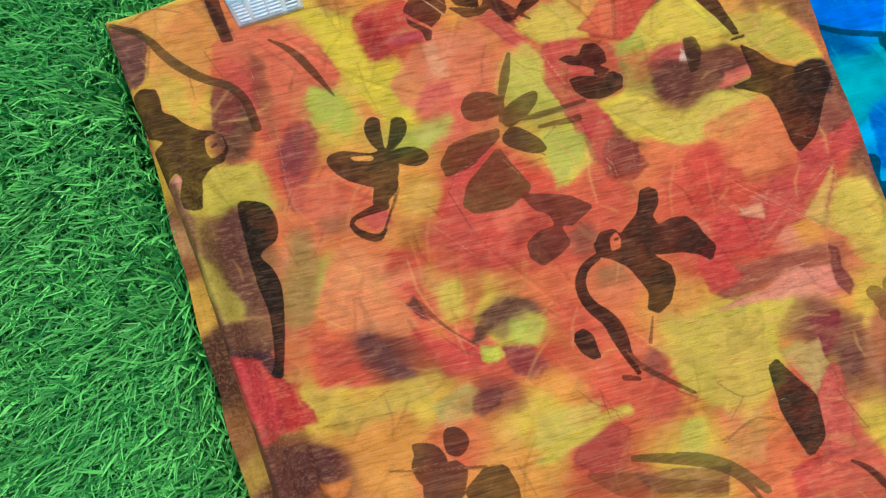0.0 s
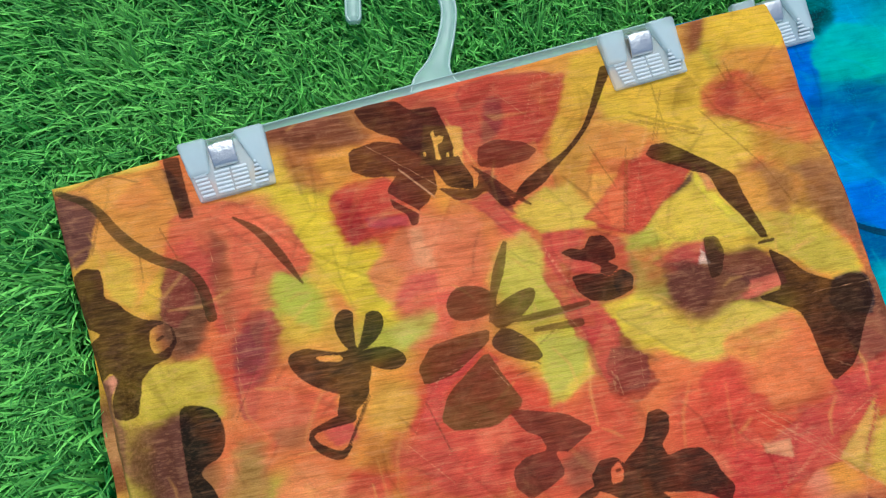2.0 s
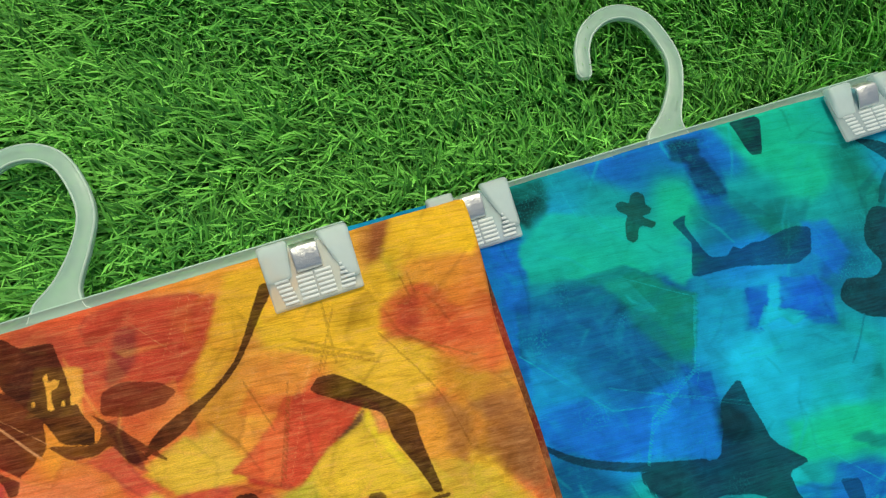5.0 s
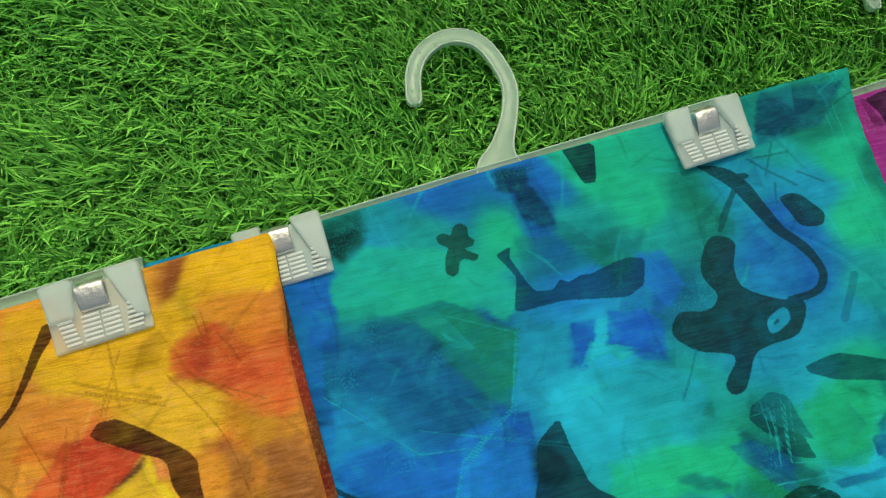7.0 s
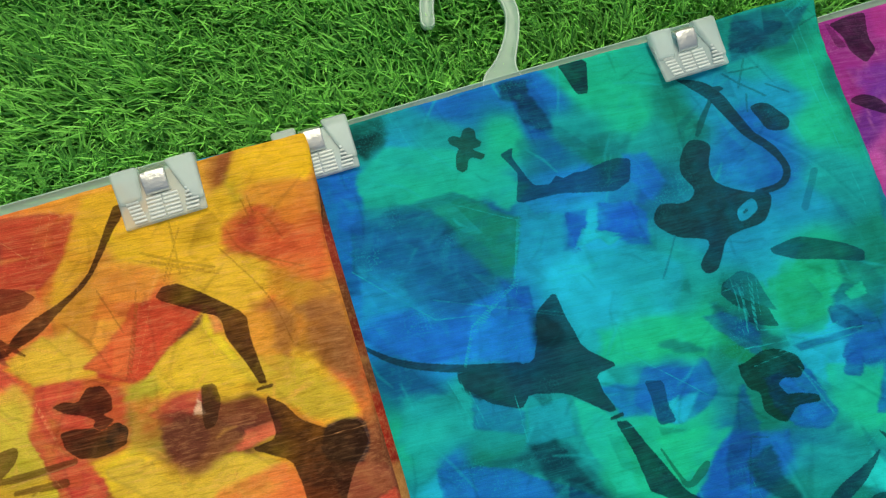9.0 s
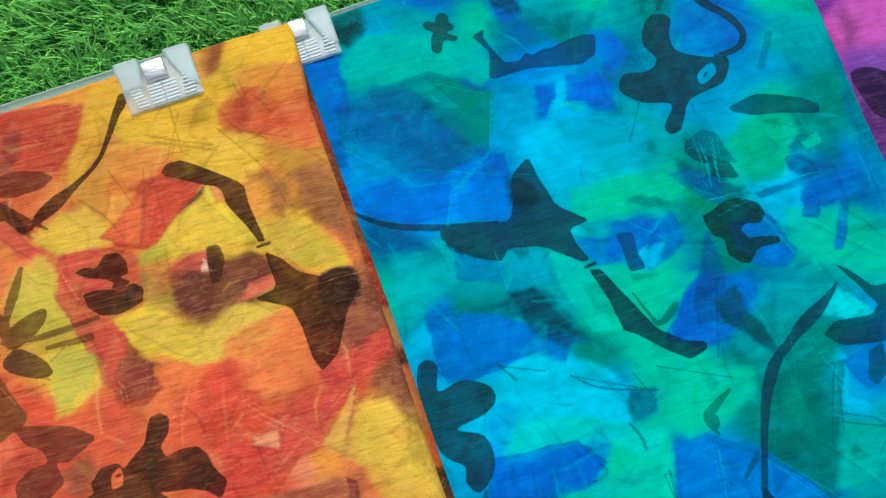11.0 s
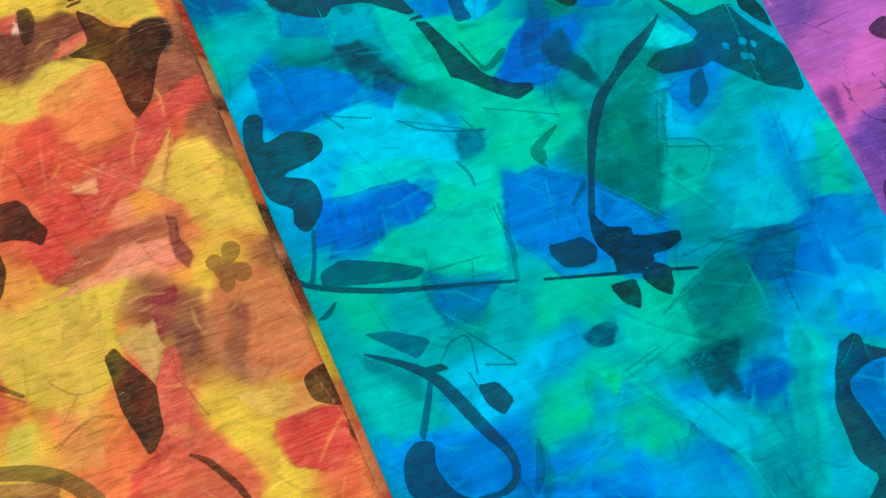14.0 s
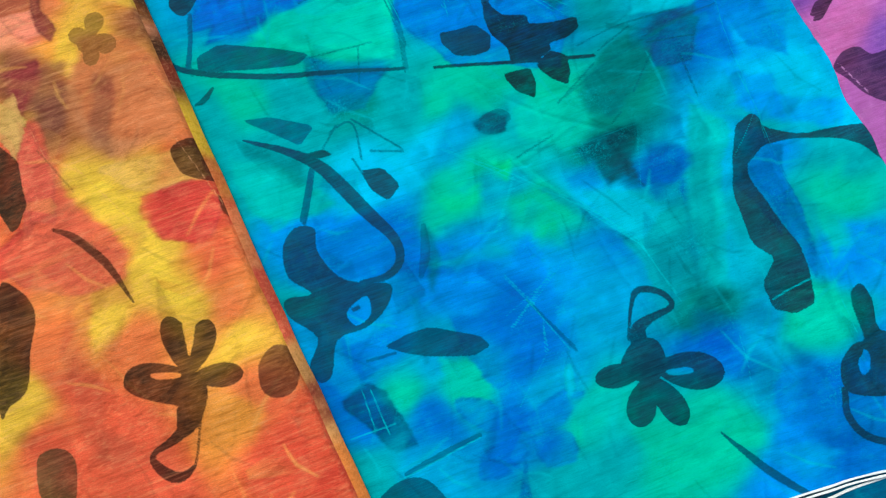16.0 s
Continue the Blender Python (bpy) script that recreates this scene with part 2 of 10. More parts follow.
# ---- the print: painted in mm on the cloth, origin at the corner of the first clip ----
class Paint:
    def __init__(self, X, Y, ground, melt=1.0, ink=1.0):
        self.melt, self.ink = melt, ink
        self.x, self.y = X.ravel() * 1000, Y.ravel() * 1000
        n = len(self.x)
        self.base = np.tile(np.array(srgb(*ground), np.float32), (n, 1))
        self.reach = np.full(n, -50.0, np.float32)
        self.strength = np.full(n, 0.9, np.float32)
        self.tint = np.tile(np.array(srgb(40, 30, 26), np.float32), (n, 1))
        self.spots = []
        self.mottle = 0.5 * self.value_noise(11, 13.0, 9.0) + 0.3 * self.value_noise(12, 6.0, 3.5) + 0.2 * self.value_noise(13, 3.0, 1.6)
        self.line = np.full(n, -50.0, np.float32)
        self.drift_x = 7.0 * (self.value_noise(41, 15.0, 12.0) - 0.5) + 3.0 * (self.value_noise(42, 7.0, 1.3) - 0.5)
        self.drift_y = 6.0 * (self.value_noise(43, 13.0, 14.0) - 0.5) + 1.6 * (self.value_noise(44, 6.0, 1.1) - 0.5)

    def value_noise(self, seed, sx, sy):
        """Smooth random values from 0 to 1 on a lattice of sx by sy mm."""
        r = np.random.RandomState(seed).rand(64, 64)
        u, v = self.x / sx, self.y / sy
        iu, iv = np.floor(u).astype(int), np.floor(v).astype(int)
        fu, fv = u - iu, v - iv
        fu, fv = fu * fu * (3 - 2 * fu), fv * fv * (3 - 2 * fv)
        a, b, c, d = r[iu % 64, iv % 64], r[(iu + 1) % 64, iv % 64], r[iu % 64, (iv + 1) % 64], r[(iu + 1) % 64, (iv + 1) % 64]
        return (a * (1 - fu) + b * fu) * (1 - fv) + (c * (1 - fu) + d * fu) * fv

    def veil(self, gain, lift, depth=1.0):
        """The dye's overall depth and fading."""
        self.base = 0.28 * (np.clip(self.base, 1e-4, 1) / 0.28) ** depth
        self.base = self.base * np.array(gain, np.float32) + np.array(lift, np.float32)

    def near(self, x0, y0, x1, y1, m):
        return np.nonzero((self.x > x0 - m) & (self.x < x1 + m) & (self.y > y0 - m) & (self.y < y1 + m))[0]

    def tone(self, colour, places):
        """Spots of ground colour, blended later by blend()."""
        self.spots += [(x, y, colour) for x, y in zip(places[::2], places[1::2])]

    def blend(self, spread):
        """Lay the ground: every spot's colour melts into its neighbours within spread mm."""
        acc, tot = np.zeros((len(self.x), 3), np.float32), np.full(len(self.x), 1e-12, np.float32)
        wx = self.x + 5 * np.sin(self.y / 17) + 3 * np.sin(self.y / 7 + self.x / 11)
        wy = self.y + 5 * np.sin(self.x / 19 + 1) + 3 * np.sin(self.x / 8 - self.y / 13)
        for x, y, c in self.spots:
            w = 1.0 / (((wx - x) ** 2 + (wy - y) ** 2) / (0.4 * spread) ** 2 + 0.3) ** 2.5
            acc += w[:, None] * np.array(srgb(*c), np.float32)
            tot += w
        self.base = acc / tot[:, None]

    def blob(self, x, y, rx, ry, turn, colour, alpha=0.8):
        """A soft-edged cloud of dye."""
        m = 1.6 * max(rx, ry)
        k = self.near(x, y, x, y, m)
        c, s = math.cos(radians(turn)), math.sin(radians(turn))
        dx, dy = self.x[k] - x, self.y[k] - y
        u, v = (c * dx + s * dy) / rx, (c * dy - s * dx) / ry
        w = alpha * step(-np.sqrt(u * u + v * v) + 0.12 * np.sin(dx / 4 + dy / 5), -1.35, -0.55)
        self.base[k] += w[:, None] * (np.array(srgb(*colour), np.float32) - self.base[k])

    @staticmethod
    def round_off(p, times):
        """0: straight sides; 1: corners slightly cut; 2: a smooth curve through the points."""
        p = np.array(p, float).reshape(-1, 2)
        if times == 1:
            q = np.roll(p, -1, 0)
            return np.stack([0.87 * p + 0.13 * q, 0.13 * p + 0.87 * q], 1).reshape(-1, 2)
        if times == 2:
            a, c, d = np.roll(p, 1, 0), np.roll(p, -1, 0), np.roll(p, -2, 0)
            return np.stack([0.5 * (2 * p + (c - a) * t + (2 * a - 5 * p + 4 * c - d) * t * t + (3 * p - a - 3 * c + d) * t ** 3)
                             for t in (0, 0.25, 0.5, 0.75)], 1).reshape(-1, 2)
        return p

    def inside(self, pts, k, drift=0.0):
        """Signed reach in mm: above nought inside the outline, which drift lets wander."""
        px, py = self.x[k] + drift * self.drift_x[k], self.y[k] + drift * self.drift_y[k]
        d, odd = np.full(len(k), 1e9), np.zeros(len(k), bool)
        for (ax, ay), (bx, by) in zip(pts, np.roll(pts, -1, 0)):
            ex, ey = bx - ax, by - ay
            f = np.clip(((px - ax) * ex + (py - ay) * ey) / (ex * ex + ey * ey + 1e-9), 0, 1)
            d = np.minimum(d, (px - ax - f * ex) ** 2 + (py - ay - f * ey) ** 2)
            cross = ((ay > py) != (by > py)) & (px < ex * (py - ay) / (ey if ey else 1e-9) + ax)
            odd ^= cross
        return np.sqrt(d) * np.where(odd, 1, -1)

    def wash(self, colour, alpha, pts, soft=0.7, smooth=0):
        """A see-through patch of dye; all but the crispest bleed into the cloth. soft in mm."""
        pts = self.round_off(pts, smooth)
        bleed = min(1.0, max(0.0, soft - 0.45) / 0.5) * self.melt
        soft = 0.75 * soft + bleed * (1.6 + 0.9 * soft)
        k = self.near(*pts.min(0), *pts.max(0), soft * 2 + 6)
        if len(k):
            d = self.inside(pts, k, 0.3 + 0.7 * bleed)
            w0 = step(d + 0.9 * soft * (self.mottle[k] - 0.5), -soft * 0.8, soft * 0.8)
            w = alpha * w0 * np.clip(0.45 + 1.0 * self.mottle[k], 0.4, 1.05)
            self.base[k] += w[:, None] * (np.array(srgb(*colour), np.float32) - self.base[k])
            if soft < 1.3:
                self.base[k] *= (1 - 0.16 * np.exp(-((d - 0.5) / 0.8) ** 2) * (self.mottle[k] > 0.42))[:, None]

    def lay(self, k, d, colour, strength):
        win = d > np.minimum(self.reach[k], 0.6)
        kk = k[win & (d > -3)]
        self.tint[kk] = srgb(*colour)
        self.strength[kk] = strength
        self.reach[k] = np.maximum(self.reach[k], d)

    def shape(self, colour, pts, smooth=2, strength=0.9):
        """A crisp dark motif from its outline."""
        pts = self.round_off(pts, smooth)
        k = self.near(*pts.min(0), *pts.max(0), 4)
        if len(k):
            self.lay(k, self.inside(pts, k), colour, strength)

    def gap(self, pts, smooth=2):
        """A hole left in the motifs laid so far."""
        pts = self.round_off(pts, smooth)
        k = self.near(*pts.min(0), *pts.max(0), 3)
        if len(k):
            self.reach[k] = np.minimum(self.reach[k], -self.inside(pts, k))

    def petal(self, colour, x0, y0, x1, y1, wide, strength=0.9):
        """A rounded petal from its root to its tip, widest past the middle."""
        k = self.near(min(x0, x1), min(y0, y1), max(x0, x1), max(y0, y1), wide + 3)
        ex, ey = x1 - x0, y1 - y0
        ln = math.hypot(ex, ey)
        u = ((self.x[k] - x0) * ex + (self.y[k] - y0) * ey) / ln
        v = ((self.y[k] - y0) * ex - (self.x[k] - x0) * ey) / ln
        f = np.clip(u / ln, 0, 1)
        half = wide / 2 * np.where(f > 0.62, np.sqrt(np.clip(1 - ((f - 0.62) / 0.38) ** 2, 0, 1)), np.sin(np.pi / 2 * np.clip(f / 0.62, 0.02, 1)) ** 0.85)
        d = np.minimum(half - np.abs(v), np.minimum(u, ln - u) + 0.3)
        self.lay(k, d, colour, strength)

    def stroke(self, colour, pts, strength=0.9):
        """A brush stroke through (x, y, width) points."""
        p = np.array(pts, float).reshape(-1, 3)
        for _ in range(2):
            mid = np.stack([0.75 * p[:-1] + 0.25 * p[1:], 0.25 * p[:-1] + 0.75 * p[1:]], 1).reshape(-1, 3)
            p = np.concatenate([p[:1], mid, p[-1:]])
        k = self.near(*p[:, :2].min(0), *p[:, :2].max(0), p[:, 2].max() + 3)
        if len(k):
            self.lay(k, self.along(p, k), colour, strength)

    def along(self, p, k):
        d = np.full(len(k), -50.0)
        for (ax, ay, aw), (bx, by, bw) in zip(p[:-1], p[1:]):
            ex, ey = bx - ax, by - ay
            f = np.clip(((self.x[k] - ax) * ex + (self.y[k] - ay) * ey) / (ex * ex + ey * ey + 1e-9), 0, 1)
            d = np.maximum(d, (aw + f * (bw - aw)) / 2 - np.hypot(self.x[k] - ax - f * ex, self.y[k] - ay - f * ey))
        return d

    def pale(self, pts, wide=0.7):
        """A thin pale line, drawn or painted as light on a fold crease."""
        p = np.array(pts, float).reshape(-1, 2)
        p = np.c_[p, np.full(len(p), wide)]
        k = self.near(*p[:, :2].min(0), *p[:, :2].max(0), 3)
        if len(k):
            self.line[k] = np.maximum(self.line[k], self.along(p, k))

    def twig(self, colour, pts, wide=0.9, strength=0.55):
        p = np.array(pts, float).reshape(-1, 2)
        self.stroke(colour, np.c_[p, np.full(len(p), wide)], strength)

    def shards(self, seed, count, lit):
        """Faint overlapping scraps, scratches and clouds of dye, as in layered wax-resist printing."""
        r = np.random.RandomState(seed)
        x0, x1, y0, y1 = self.x.min(), self.x.max(), self.y.min(), self.y.max()
        lit = np.array(srgb(*lit), np.float32)
        for _ in range(count):
            cx, cy, a = r.uniform(x0, x1), r.uniform(y0, y1), r.uniform(0, 6.28)
            lx, ly = r.uniform(6, 26), r.uniform(3, 12)
            n = r.randint(3, 6)
            ang = np.sort(r.uniform(0, 6.28, n))
            px, py = lx * np.cos(ang), ly * np.sin(ang)
            pts = np.stack([cx + px * math.cos(a) - py * math.sin(a), cy + px * math.sin(a) + py * math.cos(a)], 1)
            k = self.near(*pts.min(0), *pts.max(0), 3)
            if len(k) == 0:
                continue
            d = self.inside(pts, k)
            slope = np.clip(0.5 + ((self.x[k] - cx) * math.cos(a + 1) + (self.y[k] - cy) * math.sin(a + 1)) / (1.2 * lx), 0, 1)
            w = step(d, -0.5, 0.6) * slope
            here = self.base[k]
            kind = r.rand()
            aim = here * r.uniform(0.50, 0.80) if kind < 0.55 else here + r.uniform(0.2, 0.45) * (lit - here)
            if kind > 0.85:
                aim = here[:, [0, 1, 2]] * np.array([0.9, 0.6, 0.75], np.float32)
            self.base[k] = here + (w * r.uniform(0.35, 0.8))[:, None] * (aim - here)
        for _ in range(count):
            x, y, a, ln = r.uniform(x0, x1), r.uniform(y0, y1), r.uniform(0, 6.28), r.uniform(8, 34)
            b = a + r.uniform(-0.5, 0.5)
            p = np.array([(x, y, 0.5), (x + ln * 0.5 * math.cos(a), y + ln * 0.5 * math.sin(a), 1.4),
                          (x + ln * 0.5 * (math.cos(a) + math.cos(b)), y + ln * 0.5 * (math.sin(a) + math.sin(b)), 0.4)])
            k = self.near(*p[:, :2].min(0), *p[:, :2].max(0), 3)
            if len(k) == 0:
                continue
            w = step(self.along(p, k), -0.7, 0.5) * r.uniform(0.15, 0.5)
            aim = self.base[k] * 0.45 if r.rand() < 0.6 else lit
            self.base[k] += w[:, None] * (aim - self.base[k])

    def attrs(self):
        tone = 0.86 + 0.28 * (0.5 * self.value_noise(21, 9.0, 2.2) + 0.5 * self.value_noise(22, 5.0, 5.0))
        worn = 0.6 * self.value_noise(31, 8.0, 7.0) + 0.4 * self.value_noise(32, 3.5, 2.5)
        green = self.value_noise(33, 16.0, 14.0)
        self.strength = (self.strength * np.clip(0.86 + 0.28 * worn, 0, 1.04)).clip(0, 0.99).astype(np.float32)
        self.tint = (self.tint * self.ink * (0.42 + 0.66 * worn)[:, None]).astype(np.float32)
        self.tint[:, 1] *= 0.8 + 0.5 * green
        self.base = np.clip(self.base * tone[:, None], 0.002, 0.9).astype(np.float32)
        return [("print_base", self.base), ("motif_reach", self.reach / 1000), ("motif_strength", self.strength),
                ("motif_colour", self.tint), ("line_reach", self.line / 1000)]


# ---- ground: a sheet of green backing and the blades of the artificial turf ----
TURF = -0.024
bm = bmesh.new()
bmesh.ops.create_grid(bm, x_segments=8, y_segments=8, size=60.0)
for v in bm.verts:
    v.co.z = TURF
ground = part("ground", bm, MAT_BACKING, None)
tagged(ground, "dark green backing sheet of an artificial lawn", "ground", kind="structure")


def orange_left(y):
    return np.interp(-y, [-0.04, 0.02, 0.113, 0.14, 0.234, 0.40, 0.75], [-0.0653, -0.0652, -0.069, -0.071, -0.0745, -0.079, -0.085])


def orange_fold(y):
    return np.interp(-y, [-0.04, 0.027, 0.09, 0.164, 0.238, 0.40, 0.75], [-0.0650, -0.0640, -0.0605, -0.0587, -0.0605, -0.064, -0.07])


def orange_right(y):
    return np.interp(-y, [-0.03, 0.0, 0.05, 0.16, 0.24, 0.39, 0.5, 0.75], [0.3195, 0.3165, 0.3147, 0.3120, 0.3080, 0.3038, 0.3026, 0.299])


def blue_right(y):
    return np.interp(-y, [-0.03, 0.0, 0.10, 0.17, 0.26, 0.37, 0.474, 0.75], [0.6415, 0.631, 0.615, 0.608, 0.602, 0.599, 0.595, 0.588])


def covered(x, y, m=0.0):
    o = (x > orange_left(y) - m) & (x < orange_right(y) + m) & (y < 0.026 + m)
    b = (x > 0.26 - m) & (x < blue_right(y) + m) & (y < 0.033 - 0.023 * x + m)
    p = (x > 0.58 - m) & (y < 0.006 + m)
    return o | b | p


def turf_blades():
    r = np.random.RandomState(7)
    x0, x1, y0, y1, n = -0.25, 0.80, -0.42, 0.26, 300000
    x, y = r.uniform(x0, x1, n), r.uniform(y0, y1, n)
    keep = ~covered(x, y, 0.001) & ((y > -0.02) | (x < 0.0))
    x, y = x[keep], y[keep]
    n = len(x)
    # blades stand in tufts: pull each root towards its tuft
    cell = 0.006
    cx, cy = np.floor(x / cell), np.floor(y / cell)
    h = np.sin(cx * 12.9898 + cy * 78.233) * 43758.5453
    h1 = h - np.floor(h)
    h = np.sin(cx * 39.425 + cy * 11.135) * 24634.634
    h2 = h - np.floor(h)
    x += 0.45 * ((cx + 0.2 + 0.6 * h1) * cell - x)
    y += 0.45 * ((cy + 0.2 + 0.6 * h2) * cell - y)
    sway = 0.9 * np.sin(x * 31 + 1.7 * np.sin(y * 43)) + 0.7 * np.sin(y * 57 + 2 * np.sin(x * 23))
    turn = np.pi + 0.25 + sway * 0.55 + r.normal(0, 0.75, n) + (h1 - 0.5) * 1.8
    length = r.uniform(0.021, 0.039, n)
    lean = np.clip(r.normal(0.70, 0.2, n), 0.1, 0.97)
    rise = np.sqrt(np.clip(1 - lean ** 2, 0.05, 1))
    flip = covered(x + np.cos(turn) * length * lean, y + np.sin(turn) * length * lean, 0.0)
    turn = np.where(flip, turn + np.pi, turn)
    flip = covered(x + np.cos(turn) * length * lean, y + np.sin(turn) * length * lean, 0.0)
    length = np.where(flip, length * 0.45, length)
    wide = r.uniform(0.0005, 0.00105, n)
    curl = r.normal(0, 0.35, n)
    droop = r.uniform(0.1, 0.55, n)
    rows = []
    for s in (0.0, 0.38, 0.72, 1.0):
        a = turn + curl * s
        px = x + np.cos(a) * length * lean * s ** 1.25
        py = y + np.sin(a) * length * lean * s ** 1.25
        pz = TURF + np.minimum(length * (rise * s * (1 - droop * 0.42 * s * s)), 0.0285)
        half = wide * (1.0, 0.95, 0.75, 0.16)[len(rows)]
        tilt = r.uniform(-0.5, 0.5, n) if not rows else tilt
        ox, oy, oz = -np.sin(a) * half * np.cos(tilt), np.cos(a) * half * np.cos(tilt), half * np.sin(tilt)
        rows.append((np.stack([px - ox, py - oy, pz - oz], 1), np.stack([px + ox, py + oy, pz + oz], 1)))
    co = np.stack([p for pair in rows for p in pair], 1).reshape(-1, 3).astype(np.float32)
    i = np.arange(n)[:, None] * 8
    quads = np.concatenate([i + np.array([[2 * k, 2 * k + 1, 2 * k + 3, 2 * k + 2]]) for k in range(3)], 0)
    tone = np.repeat(np.clip(r.beta(0.8, 1.15, n) + 0.2 * (h2 - 0.5), 0, 1), 8)
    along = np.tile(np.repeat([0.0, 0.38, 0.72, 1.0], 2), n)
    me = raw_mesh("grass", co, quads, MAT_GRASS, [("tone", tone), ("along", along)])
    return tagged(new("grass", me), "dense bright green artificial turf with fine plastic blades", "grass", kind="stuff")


turf_blades()


# ---- the folded printed fabrics ----
def sheet(left, right, top, bottom, fine, height, edge, roll=0.0):
    """Arrays of a cloth sheet between its side lines, with its sides rolled down."""
    w = int(0.385 / fine)
    h = int(0.66 / fine)
    v = np.linspace(0, 1, h)[:, None] * np.ones((1, w))
    u = np.ones((h, 1)) * np.linspace(0, 1, w)[None]
    y = 0.027 + v * (-0.7 - 0.027)
    X = left(y) + u * (right(y) - left(y))
    Y = top(X) + v * (bottom(X) - top(X))
    X = left(Y) + u * (right(Y) - left(Y))
    Zs = height(X, Y)
    d = np.minimum(X - left(Y), right(Y) - X)
    d2 = np.minimum(d, top(X) - Y)
    Zs = Zs - edge * (1 - np.sqrt(np.clip(1 - np.clip(1 - d2 / edge, 0, 1) ** 2, 0, 1)))
    if roll:
        Zs = Zs - roll * (1 - np.sqrt(np.clip(1 - np.clip(1 - (X - left(Y)) / roll, 0, 1) ** 2, 0, 1))) * step(-Y, -0.01, 0.05)
    return X, Y, Zs


def fabric(name, label, layers):
    base = new(name)
    tagged(base, label, "fabric", group="folded fabrics on hangers")
    for key, X, Y, Zs, mat, paint, note in layers:
        ob = new(key, grid_mesh(key, X, Y, Zs, mat, paint.attrs()))
        ob.parent = base
        if note:
            ob["label"] = note
    return base


def creases(X, Y, seed, count, x0, x1, y0, y1):
    """Sharp little ridges where the cloth had been folded."""
    r = np.random.RandomState(seed)
    z = np.zeros_like(X)
    for _ in range(count):
        cx, cy, a, ln = r.uniform(x0, x1), r.uniform(y0, y1), r.uniform(0, 3.14), r.uniform(0.02, 0.07)
        u = (X - cx) * math.cos(a) + (Y - cy) * math.sin(a)
        v = (Y - cy) * math.cos(a) - (X - cx) * math.sin(a) + 0.004 * np.sin(u * 40 + cx * 90)
        z += r.choice([-1, 1]) * 0.0006 * np.exp(-(v / 0.0011) ** 2) * step(-np.abs(u), -ln, -ln * 0.3)
    return z


def orange_height(X, Y):
    z = 0.0065 + 0.0135 * step(X, 0.16, 0.285) * step(-Y, 0.0, 0.10) + 0.0055 * step(-Y, 0.07, 0.0)
    z += 0.0075 * step(X, 0.0, -0.055) * step(-Y, 0.0, 0.06)
    z += 0.0021 * np.sin((X + 0.06) * 330 + 6 * Y + 1.2 * np.sin(Y * 26)) * step(X, -0.005, -0.05) * step(-Y, 0.03, 0.12)
    z += waves(X, Y, 5, 0.0017, 0.055) * step(X, 0.12, 0.2) * step(-Y, 0.24, 0.36)
    z -= 0.0075 * np.clip((X - orange_right(Y) + 0.030) / 0.030, 0, 1) ** 2 * step(-Y, 0.04, 0.14)
    z += 0.0070 * np.exp(-((X - orange_fold(Y) - 0.0080) / 0.0056) ** 2) * step(-Y, 0.03, 0.13) - 0.0040 * np.exp(-((X - orange_fold(Y) - 0.0220) / 0.0045) ** 2) * step(-Y, 0.08, 0.16)
    z += creases(X, Y, 31, 26, -0.05, 0.31, -0.5, -0.02)
    return z + waves(X, Y, 3, 0.0009, 0.09) + waves(X, Y, 4, 0.00025, 0.02) + 0.005 * step(X, 0.268, 0.30) * step(-Y, -0.03, 0.0)


def blue_height(X, Y):
    z = 0.0035 + 0.0155 * step(X, 0.47, 0.585) * step(-Y, -0.02, 0.12) + 0.0055 * step(-Y, 0.05, -0.02) * step(X, 0.34, 0.46) + 0.007 * step(X, 0.53, 0.60) * step(-Y, 0.12, 0.02)
    crease = X - np.interp(-Y, [-0.002, 0.026, 0.069, 0.12, 0.17, 0.225, 0.29, 0.338, 0.378, 0.44, 0.493, 0.538], [0.6186, 0.6166, 0.6116, 0.6067, 0.5932, 0.5851, 0.5745, 0.5643, 0.5564, 0.5441, 0.5411, 0.5354])
    z += 0.0010 * np.exp(-(crease / 0.0016) ** 2) - 0.0012 * step(crease, 0.0, 0.006)
    z += 0.0016 * np.exp(-((X - 0.515 + 0.06 * Y) / 0.006) ** 2) * step(-Y, 0.33, 0.42)
    z += waves(X, Y, 15, 0.0014, 0.05) * step(X, 0.44, 0.52) * step(-Y, 0.30, 0.42)
    z += creases(X, Y, 32, 24, 0.33, 0.6, -0.6, -0.05)
    return z + waves(X, Y, 13, 0.0009, 0.10) + waves(X, Y, 14, 0.0003, 0.02)


def purple_height(X, Y):
    return 0.004 + waves(X, Y, 23, 0.0008, 0.1)


def blue_bottom(x):
    return -0.598 - 0.17 * (x - 0.48)


